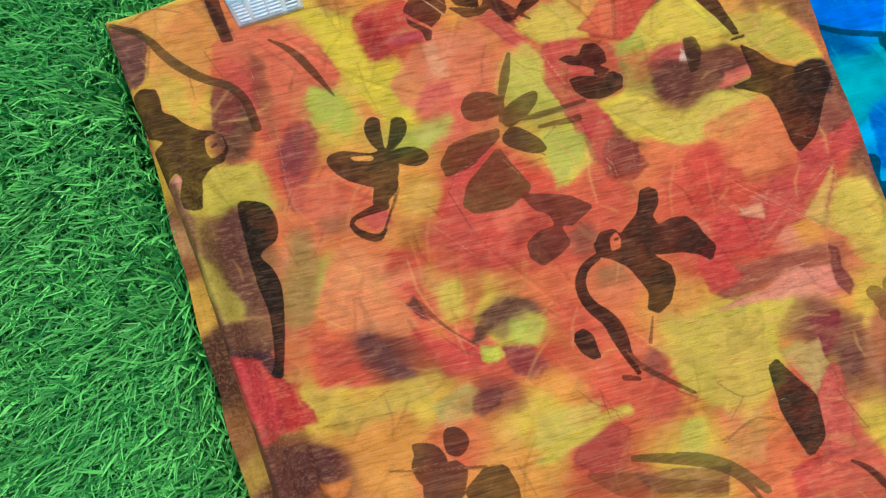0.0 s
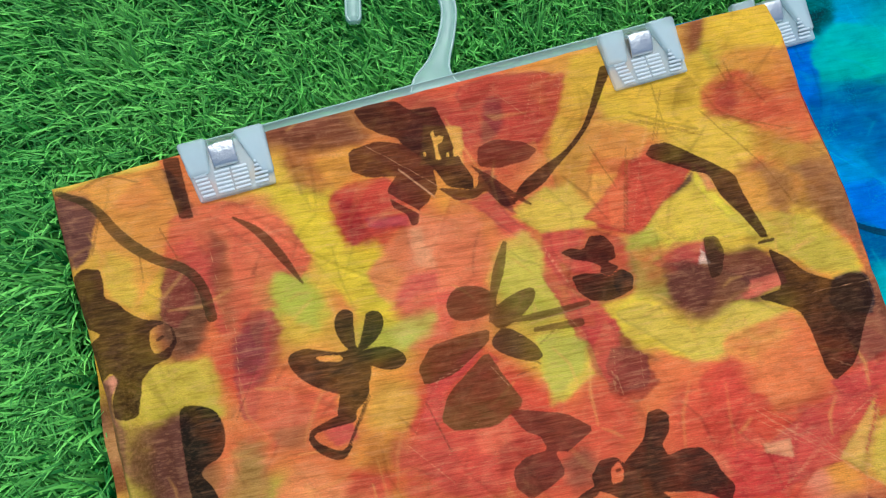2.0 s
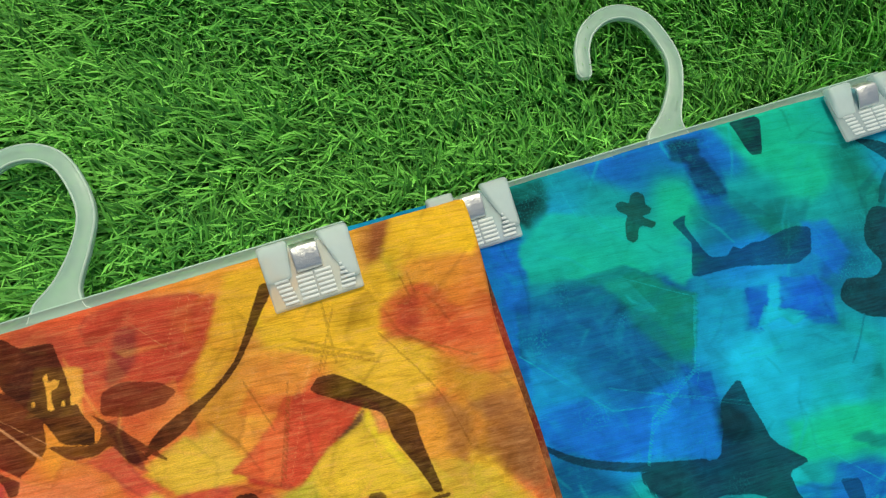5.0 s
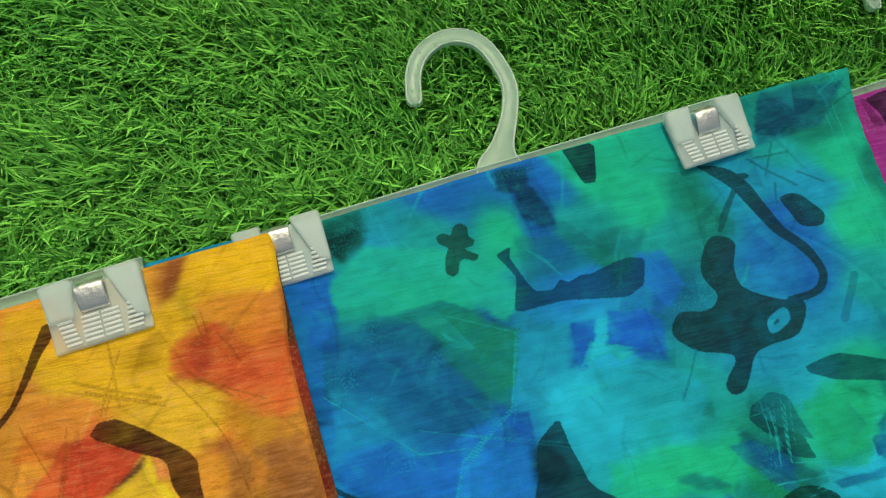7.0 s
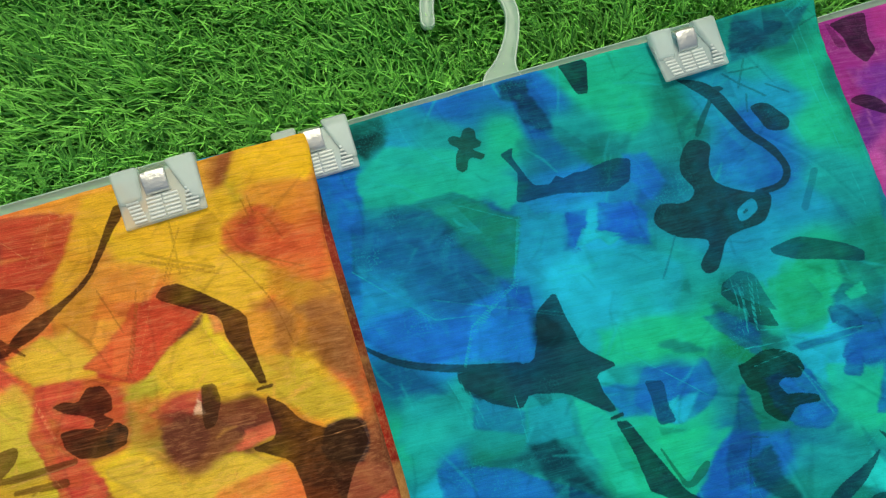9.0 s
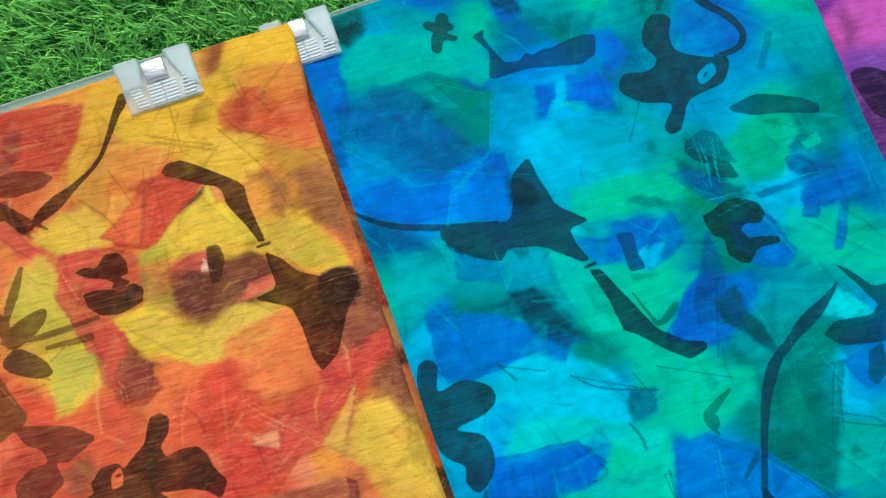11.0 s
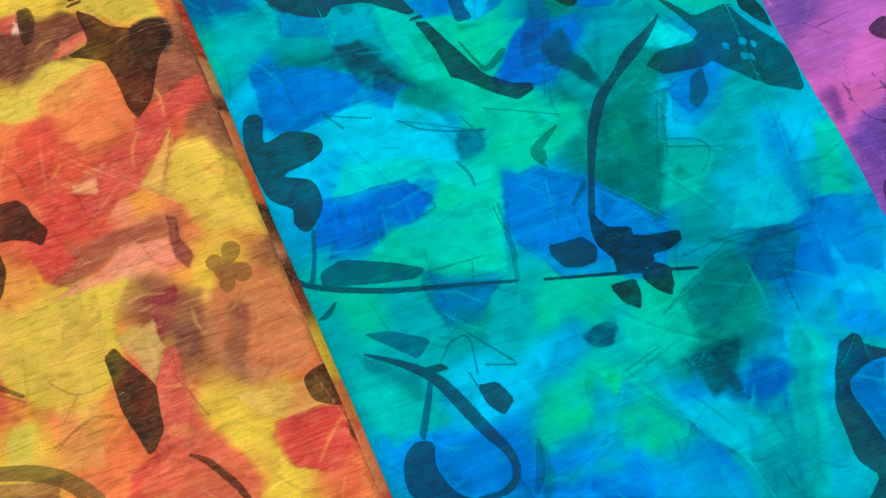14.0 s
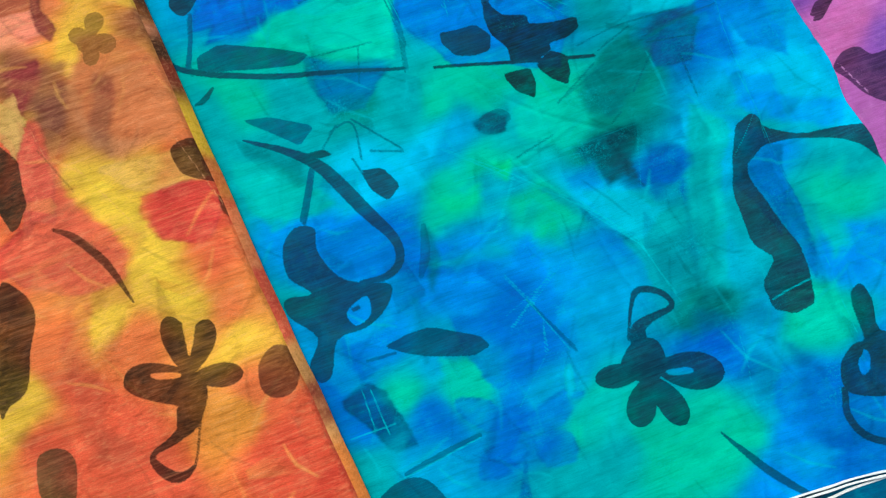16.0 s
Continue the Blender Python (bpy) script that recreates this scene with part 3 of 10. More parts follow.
def paint_orange(X, Y):
    p = Paint(X, Y, (214, 118, 52), 0.42)
    p.tone((220, 180, 56), [-55, 28, -43, 14, -39, -27, 53, -19, 45, -7, 62, -51, 40, -60, 33, -64, 185, -42, 204, -24, 245, -34, 266, -41, 234, -77, 255, -88, 288, -98, -26, -78, -36, -93, 154, -116, 187, -117, 201, -122, 221, -136, -51, -107, -64, -129, 59, -177, 59, -195, 84, -203, -27, -200, 183, -252, 213, -253, 191, -270])
    p.tone((220, 180, 56), [248, -267, -25, -207, 27, -218, 82, -261, 160, -297, 198, -254, 268, -267, 224, -251, 244, -122, 280, -210, 293, -230, 191, -261, 256, -314, 258, -335, 264, -366, 207, -244, 264, -255, 255, -316, 263, -335, 262, -368, 275, -383, 235, -374, 285, -416, 188, -402, 277, -266])
    p.tone((224, 150, 54), [-36, -5, 120, -36, 59, -1, 188, -13, 288, -77, 275, -109, 248, -146, 58, -114, 52, -141, 254, -208, 256, -248, 9, -216, 173, -237, 92, -242, -13, -224, -2, -247, 195, -298, 54, -281, 229, -269, 296, -250, 271, -271, 164, -288, 264, -443])
    p.tone((220, 118, 60), [-19, 13, 24, -32, 44, -29, 86, -38, 71, -63, 105, -51, 161, -51, 287, -54, 299, -109, -12, -69, 18, -92, 92, -80, 256, -158, 218, -151, -9, -120, 24, -112, 19, -148, 185, -156, 267, -222, -1, -172, 19, -166, 106, -202, 147, -197, -34, 14, 235, -300, 197, -333, 15, -163, 27, -252, 265, -149, 238, -342])
    p.tone((220, 118, 60), [189, -295, 285, -302, 247, -346, 289, -407, 211, -389, 244, -395, 279, -440, 296, -375])
    p.tone((212, 92, 54), [-10, -22, 6, -30, 68, -24, 140, 5, 158, -11, 214, -45, 11, -54, 211, -96, 175, -96, 257, -178, 270, -185, 135, -168, 163, -155, 207, -173, -22, -182, 43, -187, 56, -212, 69, -219, 119, -212, 230, -285, 120, -252, 112, -69, 227, -334, 48, -198, 156, -258, 219, -152, 210, -221, 232, -302, 283, -364, 291, -376])
    p.tone((212, 92, 54), [288, -169, 216, -432, 221, -341, 212, -406, 218, -452, 193, -429])
    p.tone((206, 80, 44), [62, -41, 221, -61, 8, -82, 76, -136, 92, -154, 95, -117, 117, -137, 228, -174, 231, -206, 206, -217, 39, -161, -2, -195, 5, -191, 95, -228, 111, -285, -51, -179, 235, -184, 260, -190, 288, -347, 212, -171, 280, -349, 274, -461, 294, -471, 287, -483, 213, -334])
    p.tone((136, 78, 42), [60, 23, 246, -112, -36, -114, -39, -152, 20, -200, 235, -257, -58, 16, -36, -239, -60, -217, 244, -264, 247, -286, 307, -155, 310, -190, 302, -257])
    p.tone((184, 172, 52), [25, -49, 75, -91, 150, -82, 89, -214, -10, -144])
    p.tone((228, 138, 100), [235, -233, 241, -204, 248, -235, 226, -191])
    p.tone((196, 126, 72), [282, -289, 270, -301, 277, -292, 263, -279])
    p.blend(30)
    p.wash((206, 80, 44), 0.75, [52.5, -22, 70, -17.5, 97.6, -22.6, 85.4, -44.8, 61.9, -42.5, 54, -32.1], 1.5, 2)
    p.wash((158, 72, 44), 0.7, [4.1, -64.6, 12.1, -59.1, 20.2, -63.3, 21.4, -79.9, 6.7, -97.4, -2.1, -100.9, -2, -85.1], 2, 1)
    p.wash((206, 80, 44), 0.6, [71.1, -121.7, 108.5, -106.5, 114.7, -116.6, 94.1, -129.2, 77.6, -149.1, 66.3, -145.4], 1, 1)
    p.wash((196, 74, 46), 0.75, [208, -42.8, 219.9, -38.1, 243.1, -49.6, 215, -76.7, 192.1, -68.3], 1, 0)
    p.wash((206, 80, 44), 0.75, [200.1, -199.3, 212, -200.2, 232.8, -200.9, 245.7, -183.3, 287.3, -189.9, 285.7, -194, 242.3, -207.3, 230.1, -215.6, 205.8, -232.2, 196.1, -225.9, 194.5, -210], 0.8, 1)
    p.wash((206, 80, 44), 0.55, [66.3, -154.7, 83.5, -132.1, 99.8, -131.1, 116.2, -139.7, 127.6, -153, 116.2, -161.9, 113.6, -173.6, 91.2, -173.9], 1.5, 1)
    p.wash((178, 74, 40), 0.7, [155.9, -66.6, 173.8, -63.8, 190.9, -71.4, 199.6, -83.1, 193.7, -103.1, 172.2, -104, 162.8, -89.1], 0.8, 2)
    p.wash((168, 72, 36), 0.75, [169.8, -114.8, 179.3, -111.4, 183.6, -126.1, 188.4, -147.5, 178.6, -152.2, 167.6, -146.9, 167.3, -130.5], 0.8, 1)
    p.wash((176, 64, 34), 0.5, [133.7, -33.3, 140.7, -32.1, 167.2, -90.6, 163.1, -92.6], 1, 0)
    p.wash((184, 172, 52), 0.5, [196.7, -73.4, 217.8, -77.7, 240.5, -84.7, 211.9, -92.8, 200.7, -88.7], 3, 1)
    p.wash((200, 90, 60), 0.6, [262.9, -108.1, 265, -118.9, 235.6, -121.6, 228, -117.2], 0.7, 0)
    p.wash((224, 150, 120), 0.8, [235.1, -86.1, 233.8, -97.6, 230.8, -94.8], 0.5, 0)
    p.wash((136, 78, 42), 0.75, [-20.5, -25.6, -2.9, -27.5, -1.8, -43.7, -10.8, -63.2, -24.9, -71.8, -33.9, -62.9], 3, 2)
    p.wash((136, 78, 42), 0.7, [-62, 23.3, -42.7, 15.6, -37.9, -0.7, -52.3, -9.3, -62.7, -2.7], 2, 1)
    p.wash((150, 92, 44), 0.6, [-33.8, -94, -28, -114.2, -35.3, -150.7, -30.3, -172.9, -54, -167.3, -59.7, -115.8], 4, 1)
    p.wash((206, 96, 70), 0.5, [-21.9, -128.4, -0.4, -110.8, 1, -136, -32, -198.2, -40.2, -197.8], 2, 1)
    p.wash((222, 128, 62), 0.7, [0.4, -148, 15.8, -137.9, 42.8, -150, 40.3, -176.6, 17.6, -189.9, -5.2, -176.1], 2, 2)
    p.wash((206, 80, 44), 0.5, [-18.5, -171.4, 4.6, -173.5, 30.3, -188.2, 45, -199.2, 22.5, -212.1, -9.9, -200.9], 3, 2)
    p.wash((206, 98, 60), 0.6, [42, -162, 71, -159.4, 83.1, -178.8, 58.8, -203.9, 43.1, -186.6], 2, 1)
    p.blob(231.3, -116.7, 26.3, 13.2, -10, (92, 52, 30), 0.75)
    p.blob(17.6, -189.9, 20, 11.4, -27, (110, 60, 40), 0.7)
    p.blob(89.1, -197.6, 17.7, 8.3, -14, (112, 76, 40), 0.85)
    p.blob(10, -76.2, 13.4, 20.9, 63, (178, 80, 46), 0.4)
    p.blob(106, -167.9, 18, 12, -19, (170, 76, 42), 0.4)
    p.blob(240, -258.3, 13.7, 19.1, 58, (130, 66, 50), 0.6)
    p.blob(88.1, -146.3, 21, 18, -19, (210, 86, 50), 0.4)
    p.blob(29.6, -53.4, 15.2, 9.1, -48, (176, 178, 60), 0.5)
    p.blob(76, -87.8, 18.3, 9.2, 11, (186, 178, 60), 0.5)
    p.wash((192, 80, 40), 0.55, [150.3, 8.9, 182.7, 18.3, 197.8, 13.5, 194.5, -5.5, 172.5, -23.2, 147.7, -17.7], 2, 1)
    p.wash((120, 60, 34), 0.7, [48.9, 25.9, 82.9, 25.4, 86.2, 8.1, 60.2, 11.5, 44.8, 6.3], 5, 1)
    p.wash((206, 80, 44), 0.6, [66.9, -11.4, 97.2, -16.6, 104.4, -34.6, 71.5, -38.4], 3, 1)
    p.wash((200, 84, 46), 0.6, [262, -15.8, 291, -14.5, 306.2, -34.6, 306.8, -46.5, 270.9, -30.6], 2, 1)
    p.wash((168, 90, 44), 0.55, [304.1, -3.9, 317.1, -1.9, 318.4, -20.6, 309.6, -26.8, 302.4, -15.4], 1.5, 1)
    p.wash((150, 88, 40), 0.45, [262.8, -50.9, 295, -65.5, 309.1, -89.7, 308.8, -116, 288.2, -93.1], 2, 1)
    p.wash((206, 140, 50), 0.5, [187.1, -19.8, 212, -19.6, 220.4, -28, 198, -61.5, 168.1, -53.9], 0.7, 0)
    p.wash((170, 150, 40), 0.5, [229.2, -50.6, 240.3, -65.5, 216.4, -78.6, 207.6, -72.9], 2, 1)
    p.blob(123.6, 6.6, 22.2, 17.3, -39, (120, 50, 34), 0.5)
    p.wash((206, 72, 44), 0.85, [-57.2, -167.1, -48.8, -173.3, -35.8, -186.9, -32.3, -216.3, -44.7, -214.2, -49.9, -203.1], 0.8, 1)
    p.wash((150, 80, 40), 0.55, [-2.8, -178.5, 20.6, -184.1, 41.1, -198.1, 63.4, -216.1, 33.9, -217.6, 3.4, -196.6], 4, 2)
    p.wash((206, 80, 44), 0.6, [91.6, -277.3, 110.7, -270.6, 127.1, -275.3, 119.5, -297.4, 91.8, -292.9], 1.5, 1)
    p.wash((150, 84, 70), 0.6, [237.7, -255.7, 254.1, -261.8, 244.3, -277.5, 236.2, -274.5], 2, 1)
    p.wash((200, 84, 50), 0.5, [129.5, -257.1, 162.2, -259.9, 172, -276.5, 148.1, -277], 1.5, 1)
    p.wash((226, 150, 110), 0.7, [208.5, -234.9, 237.7, -232.8, 261.5, -237, 262.8, -248.9, 233.1, -244.2], 1, 1)
    p.blob(65.5, -235.9, 15.2, 10.6, -21, (140, 66, 46), 0.7)
    p.blob(86.2, -224.7, 13.9, 9.3, -41, (170, 80, 40), 0.6)
    p.blob(-34.6, -236.3, 16.7, 11.1, -15, (112, 64, 38), 0.8)
    p.blob(111.6, -300.6, 24.1, 7.5, -15, (160, 100, 46), 0.5)
    p.wash((196, 70, 42), 0.7, [210.2, -150.3, 232.6, -150.7, 234.4, -169.9, 220.4, -188.6, 208.8, -201.7, 202.1, -178.9], 1, 1)
    p.wash((204, 76, 46), 0.7, [242.2, -196.9, 259.7, -188.2, 285, -177.3, 311, -174, 280.3, -187.8, 234.2, -208.7], 0.8, 0)
    p.wash((204, 76, 44), 0.9, [201, -205.6, 209.8, -203.2, 214.2, -215.6, 205.3, -229.8, 199.4, -225.2], 0.5, 2)
    p.wash((206, 80, 48), 0.8, [269.2, -339.1, 290.5, -341, 295.3, -361.6, 283.9, -367.2, 267.9, -358.1], 1.2, 1)
    p.wash((150, 74, 40), 0.6, [236.1, -259.4, 246.9, -258.8, 247.6, -271.3, 238.5, -278.6], 1.2, 1)
    p.wash((204, 100, 60), 0.6, [231.8, -287.1, 242.3, -283.6, 238.2, -313.7, 218.8, -324.3, 223.1, -300.4], 1, 1)
    p.wash((210, 96, 76), 0.55, [241.5, -228.3, 260.2, -234.7, 264.6, -252.5, 253.7, -250], 1, 0)
    p.wash((216, 98, 50), 0.6, [200.6, -332.4, 213.4, -330.1, 212.2, -346.4, 200.1, -340.6], 1, 1)
    p.blob(248.3, -283.6, 16.5, 24.8, 36, (150, 84, 44), 0.55)
    p.blob(291.6, -147.6, 20.5, 11.7, -8, (110, 66, 36), 0.5)
    p.blob(279.4, -287.4, 22.4, 14, -17, (196, 122, 70), 0.5)
    p.wash((204, 76, 46), 0.75, [269.1, -337.9, 291.9, -341.8, 308.3, -353.6, 302.8, -368.7, 273.7, -361.7, 267.8, -350.1], 1.5, 1)
    p.wash((206, 84, 48), 0.6, [261.2, -470.7, 285.3, -443.2, 303.6, -449.8, 305.2, -484.7, 301.1, -498.5, 260.2, -478.4], 1.5, 1)
    p.wash((190, 84, 40), 0.5, [292, -451.8, 301.1, -455.1, 300.9, -472, 288, -465.6], 0.8, 1)
    p.wash((176, 110, 44), 0.5, [235.6, -340.4, 253.3, -363.8, 248.4, -380.8, 223.5, -373.6], 2, 1)
    p.wash((190, 86, 50), 0.55, [235.7, -314.5, 245, -319.5, 224, -384.9, 210.8, -432.5, 198.8, -434.5, 208.5, -388], 2, 1)
    p.blob(213.1, -433.6, 7.5, 10, 57, (160, 74, 40), 0.6)
    p.blob(266.9, -301.8, 15.6, 15.6, -28, (180, 110, 60), 0.4)
    p.wash((120, 76, 50), 0.85, [-62.4, 24.1, -45.5, 16.5, -45.5, 5, -52.1, -11, -61.2, -11.3, -62.4, 10.3], 1, 1)
    p.wash((226, 168, 48), 0.8, [-44.7, 8, -36.7, 3.8, -22.6, -22.4, -27.4, -47.5, -31.1, -47.4, -45.3, -29.5, -48.2, -17.2], 0.7, 0)
    p.wash((220, 180, 56), 0.7, [-41.9, -15.9, -28.8, -23.1, -31, -41.8, -40.2, -32.7], 3, 1)
    p.shape((58, 34, 24), [-10.1, 27.3, -2.3, 24.9, -2.1, -7, -8.5, -5.6, -9.6, 10.3], 0, 0.85)
    p.wash((222, 110, 74), 0.7, [-16.3, -9.1, 2.8, -9.2, 31.6, -7.5, 46.8, -39.5, 27.8, -59.3, 5.9, -58.8, -6.4, -48.6, -8.5, -25.9], 1, 1)
    p.wash((206, 90, 60), 0.6, [-2.5, -21.3, 5.5, -20.6, 4.8, -42.5, -1.2, -43.8], 2, 1)
    p.wash((170, 110, 70), 0.6, [0.2, -12.6, 9.3, -18.5, 7.8, -53, -1.3, -72.5, -0.9, -40.8], 3, 1)
    p.wash((100, 70, 40), 0.75, [-26.8, -47.7, -3.7, -39.9, -7.7, -60.9, -20.8, -67.3, -30.4, -62.4], 2, 1)
    p.wash((220, 180, 56), 0.85, [43.6, 0.4, 56.3, -10.1, 66.2, -39, 82.9, -76.9, 63.4, -77.2, 50.7, -47.1, 41.8, -15.5], 3, 0)
    p.wash((190, 184, 60), 0.8, [18.6, -48.4, 31.9, -46.2, 49.9, -69.6, 38.6, -75.1, 24.9, -58.4], 2.5, 1)
    p.wash((150, 76, 50), 0.75, [1.4, -68.6, 9.3, -63.1, 18.8, -62.9, 21.6, -70.9, 13, -86.8, 4.4, -103, -3.5, -100.4], 1.5, 1)
    p.wash((218, 110, 64), 0.7, [18.7, -88.6, 33, -102.9, 22, -118.2, 7.3, -125.8, -1.3, -113.6], 2, 1)
    p.wash((190, 94, 50), 0.65, [139.2, 12.5, 179.4, 11, 171.9, -14.8, 157, -23.7, 139.2, -16.8], 1.2, 1)
    p.wash((110, 50, 36), 0.8, [137, -21.2, 143.9, -22.5, 152.4, -49.4, 145.6, -42.7], 0.6, 0)
    p.wash((214, 94, 52), 0.75, [121.6, -29.7, 145.6, -42.7, 155.8, -71.6, 145.4, -58.2], 0.8, 0)
    p.wash((220, 180, 56), 0.8, [148.5, -49.2, 178.6, -40.1, 200.5, -35.3, 186.8, -66.4, 157.5, -62], 1, 0)
    p.wash((230, 156, 70), 0.7, [203.1, -8.6, 229, -18.3, 223.1, -34, 189.3, -57.7, 177.5, -53.1], 0.6, 0)
    p.wash((204, 80, 42), 0.85, [211.7, -37.2, 222.9, -39.1, 243, -52.1, 206.7, -77.1, 187.5, -67.4], 0.6, 0)
    p.wash((172, 62, 32), 0.55, [217.2, -36.2, 228.3, -42.7, 204.5, -74.5, 197.5, -71.3], 0.6, 0)
    p.wash((216, 198, 50), 0.85, [236.3, -58, 246, -55.4, 257.6, -91.1, 244.5, -90.3, 217.2, -87.3, 212.1, -79.8], 0.7, 0)
    p.wash((120, 84, 44), 0.7, [228.3, -63.9, 242.7, -53.1, 242.1, -58.3, 230.4, -66.6], 1, 1)
    p.wash((220, 180, 56), 0.8, [271.6, -80.3, 284.2, -85.7, 299.4, -108.6, 298, -128.6, 286.2, -126.2, 269.1, -108.9, 260.4, -86.9], 1.5, 0)
    p.wash((170, 134, 58), 0.7, [286.7, -53.5, 307.8, -57.8, 306, -86.9, 302.2, -106.1, 290.8, -77.8], 3, 0)
    p.wash((226, 150, 60), 0.7, [245.1, -63, 259.3, -57.2, 281.9, -77.5, 276.2, -106.3, 264.2, -96.9, 263.4, -69.9], 1, 0)
    p.wash((228, 196, 56), 0.9, [177.3, -112.4, 195.2, -103.6, 213.7, -117.6, 249.9, -125.1, 264.5, -140.1, 239.5, -147.9, 209.2, -142.3, 188.4, -130.4], 1.5, 1)
    p.wash((150, 150, 50), 0.6, [197.9, -87.6, 215.8, -90.9, 213.4, -110.2, 194.1, -106.5], 3, 1)
    p.wash((94, 54, 32), 0.85, [213.1, -108.4, 228.3, -99.6, 243.6, -121.2, 229.1, -126.5, 215.1, -118.1], 3, 1)
    p.wash((196, 94, 56), 0.8, [205.8, -92.2, 226.2, -88.6, 235.1, -88.5, 232.9, -99, 216.9, -100.7], 0.6, 0)
    p.wash((240, 190, 160), 0.9, [233.1, -88.8, 233.6, -98.9, 227.7, -99.4], 0.4, 0)
    p.wash((232, 140, 100), 0.75, [231, -117.3, 262.6, -115.4, 264.3, -120.6, 238.6, -122], 0.6, 0)
    p.wash((170, 74, 40), 0.8, [171.4, -106.1, 180.2, -113.4, 179.2, -137.8, 189.8, -147.9, 178.1, -153.7, 165.9, -147, 166.9, -127.1], 0.6, 0)
    p.wash((224, 120, 62), 0.7, [249.1, -127.1, 266.2, -139.7, 269.5, -162.8, 269.3, -172.4, 244.5, -154.8], 1, 0)
    p.wash((206, 84, 46), 0.7, [270.4, -175.9, 295, -170.5, 288.9, -185.8, 266.3, -193.5], 1, 0)
    p.wash((212, 92, 72), 0.55, [80, -75.9, 110.5, -72.4, 98.9, -98.5, 78.9, -98.5], 2, 0)
    p.wash((186, 176, 70), 0.7, [69.2, -84, 94.6, -80.6, 93.9, -94.2, 72.9, -97.2], 2.5, 1)
    p.wash((208, 194, 62), 0.85, [140.3, -109.2, 160.6, -108.5, 164.2, -136, 142.8, -142.7, 136.1, -125.2], 1, 0)
    p.wash((204, 80, 52), 0.8, [90.2, -126.4, 115.5, -109.7, 119.2, -114.9, 98, -127.3], 0.6, 0)
    p.wash((224, 130, 76), 0.6, [88.8, -39.4, 116.6, -44.5, 115.6, -67.3, 88.8, -68.8], 2, 0)
    p.wash((236, 160, 110), 0.7, [93.7, -39.3, 116.6, -44.5, 107.2, -53.1, 94.8, -51], 1, 0)
    p.wash((206, 180, 60), 0.85, [-54.8, -87.4, -46.1, -87.1, -41.4, -121.9, -37.8, -149.8, -49.2, -150.2, -55.9, -123], 4, 0)
    p.wash((124, 82, 46), 0.8, [-36.4, -93.2, -27.2, -96.1, -26.3, -138.9, -34.1, -171.5, -52.1, -160.7, -48.6, -125.4], 4, 0)
    p.shape((36, 30, 24), [-28.5, -93.2, -19.6, -94.4, -13.7, -99.6, -12.8, -109.9, -16.3, -118, -24.1, -121, -26.3, -124.5, -22.6, -131.8, -21.6, -143.6, -26.5, -162.6, -33.8, -183.2, -37, -187.4, -40.7, -184, -36.9, -176.3, -32.2, -154.7, -32.8, -136.7, -31.1, -113.2], 2, 0.95)
    p.wash((214, 98, 66), 0.92, [-60, -170.4, -50.4, -174.8, -41.3, -182.1, -38.2, -190.7, -45.6, -207, -60.9, -201.5], 0.8, 0)
    p.wash((188, 72, 36), 0.8, [-37.9, -187.9, -29.2, -193.5, -34.4, -211.4, -45.6, -207], 2, 0)
    p.wash((176, 130, 60), 0.7, [-14.7, -118.5, -3.9, -122.1, 3.8, -137, -10, -162.6, -26.4, -169.1], 3, 1)
    p.wash((226, 132, 70), 0.75, [2.1, -142.5, 19.4, -136, 36, -153.8, 22.8, -173.7, -1, -172.2], 2, 1)
    p.wash((120, 66, 56), 0.8, [5.5, -180.4, 17.4, -180.9, 21, -199.9, 30, -209.5, 21.4, -215.3, 8.6, -199.2], 2.5, 1)
    p.wash((200, 88, 50), 0.7, [-15.3, -178.4, 2.5, -180.3, 3.9, -197, -10, -201.4, -18.9, -192.3], 3, 1)
    p.wash((220, 180, 56), 0.85, [-35.1, -197.5, -4.7, -203.3, 34.8, -213.4, 34.9, -222.2, 6.6, -224, -35.6, -210.9], 2, 0)
    p.wash((220, 180, 56), 0.9, [55, -169.4, 67.7, -170.6, 65.3, -197.7, 55.6, -195.3], 2.5, 1)
    p.wash((216, 90, 62), 0.65, [27.9, -157.9, 44.8, -162.9, 64.4, -187.8, 72.7, -208.6, 81.3, -221.1, 66, -227.7, 47.6, -209.6, 37.4, -185.3], 1.2, 1)
    p.wash((226, 140, 90), 0.6, [28.8, -145.3, 49.4, -149.1, 56, -166.7, 32.7, -161.9], 2, 1)
    p.wash((208, 88, 56), 0.75, [77.6, -149.1, 92.1, -135, 108.5, -134, 126.9, -156.6, 107.7, -172.2, 94.3, -174, 73.6, -160.9], 1, 0)
    p.shape((90, 50, 40), [115.4, -137.5, 142.4, -148.3, 153.5, -159, 137.7, -165.3, 131.6, -163.2, 133.5, -174, 124.9, -178, 114.2, -180.6, 109, -173.9, 110.1, -165.5, 118.1, -161.3, 128.4, -161.5, 127, -154.7, 120.5, -150.1], 1, 0.8)
    p.wash((120, 80, 50), 0.65, [131.9, -167.8, 148.7, -166.4, 145.8, -184.3, 133.5, -180.8], 3, 1)
    p.wash((216, 120, 66), 0.8, [136.1, -191.1, 152.6, -190.4, 164.4, -203.7, 152.8, -215.2, 137.4, -213.1, 132, -202], 1.5, 1)
    p.wash((150, 112, 60), 0.6, [141.2, -190.6, 157.6, -194.5, 157.2, -203.7, 141.8, -201.7], 3, 1)
    p.wash((206, 80, 44), 0.85, [218.3, -167.5, 235.7, -169.7, 242.9, -191.9, 233.8, -207.5, 203.4, -232, 196.9, -223.7, 194, -210.4, 199.6, -202.3, 211.5, -203.1, 232.6, -201.5], 0.7, 0)
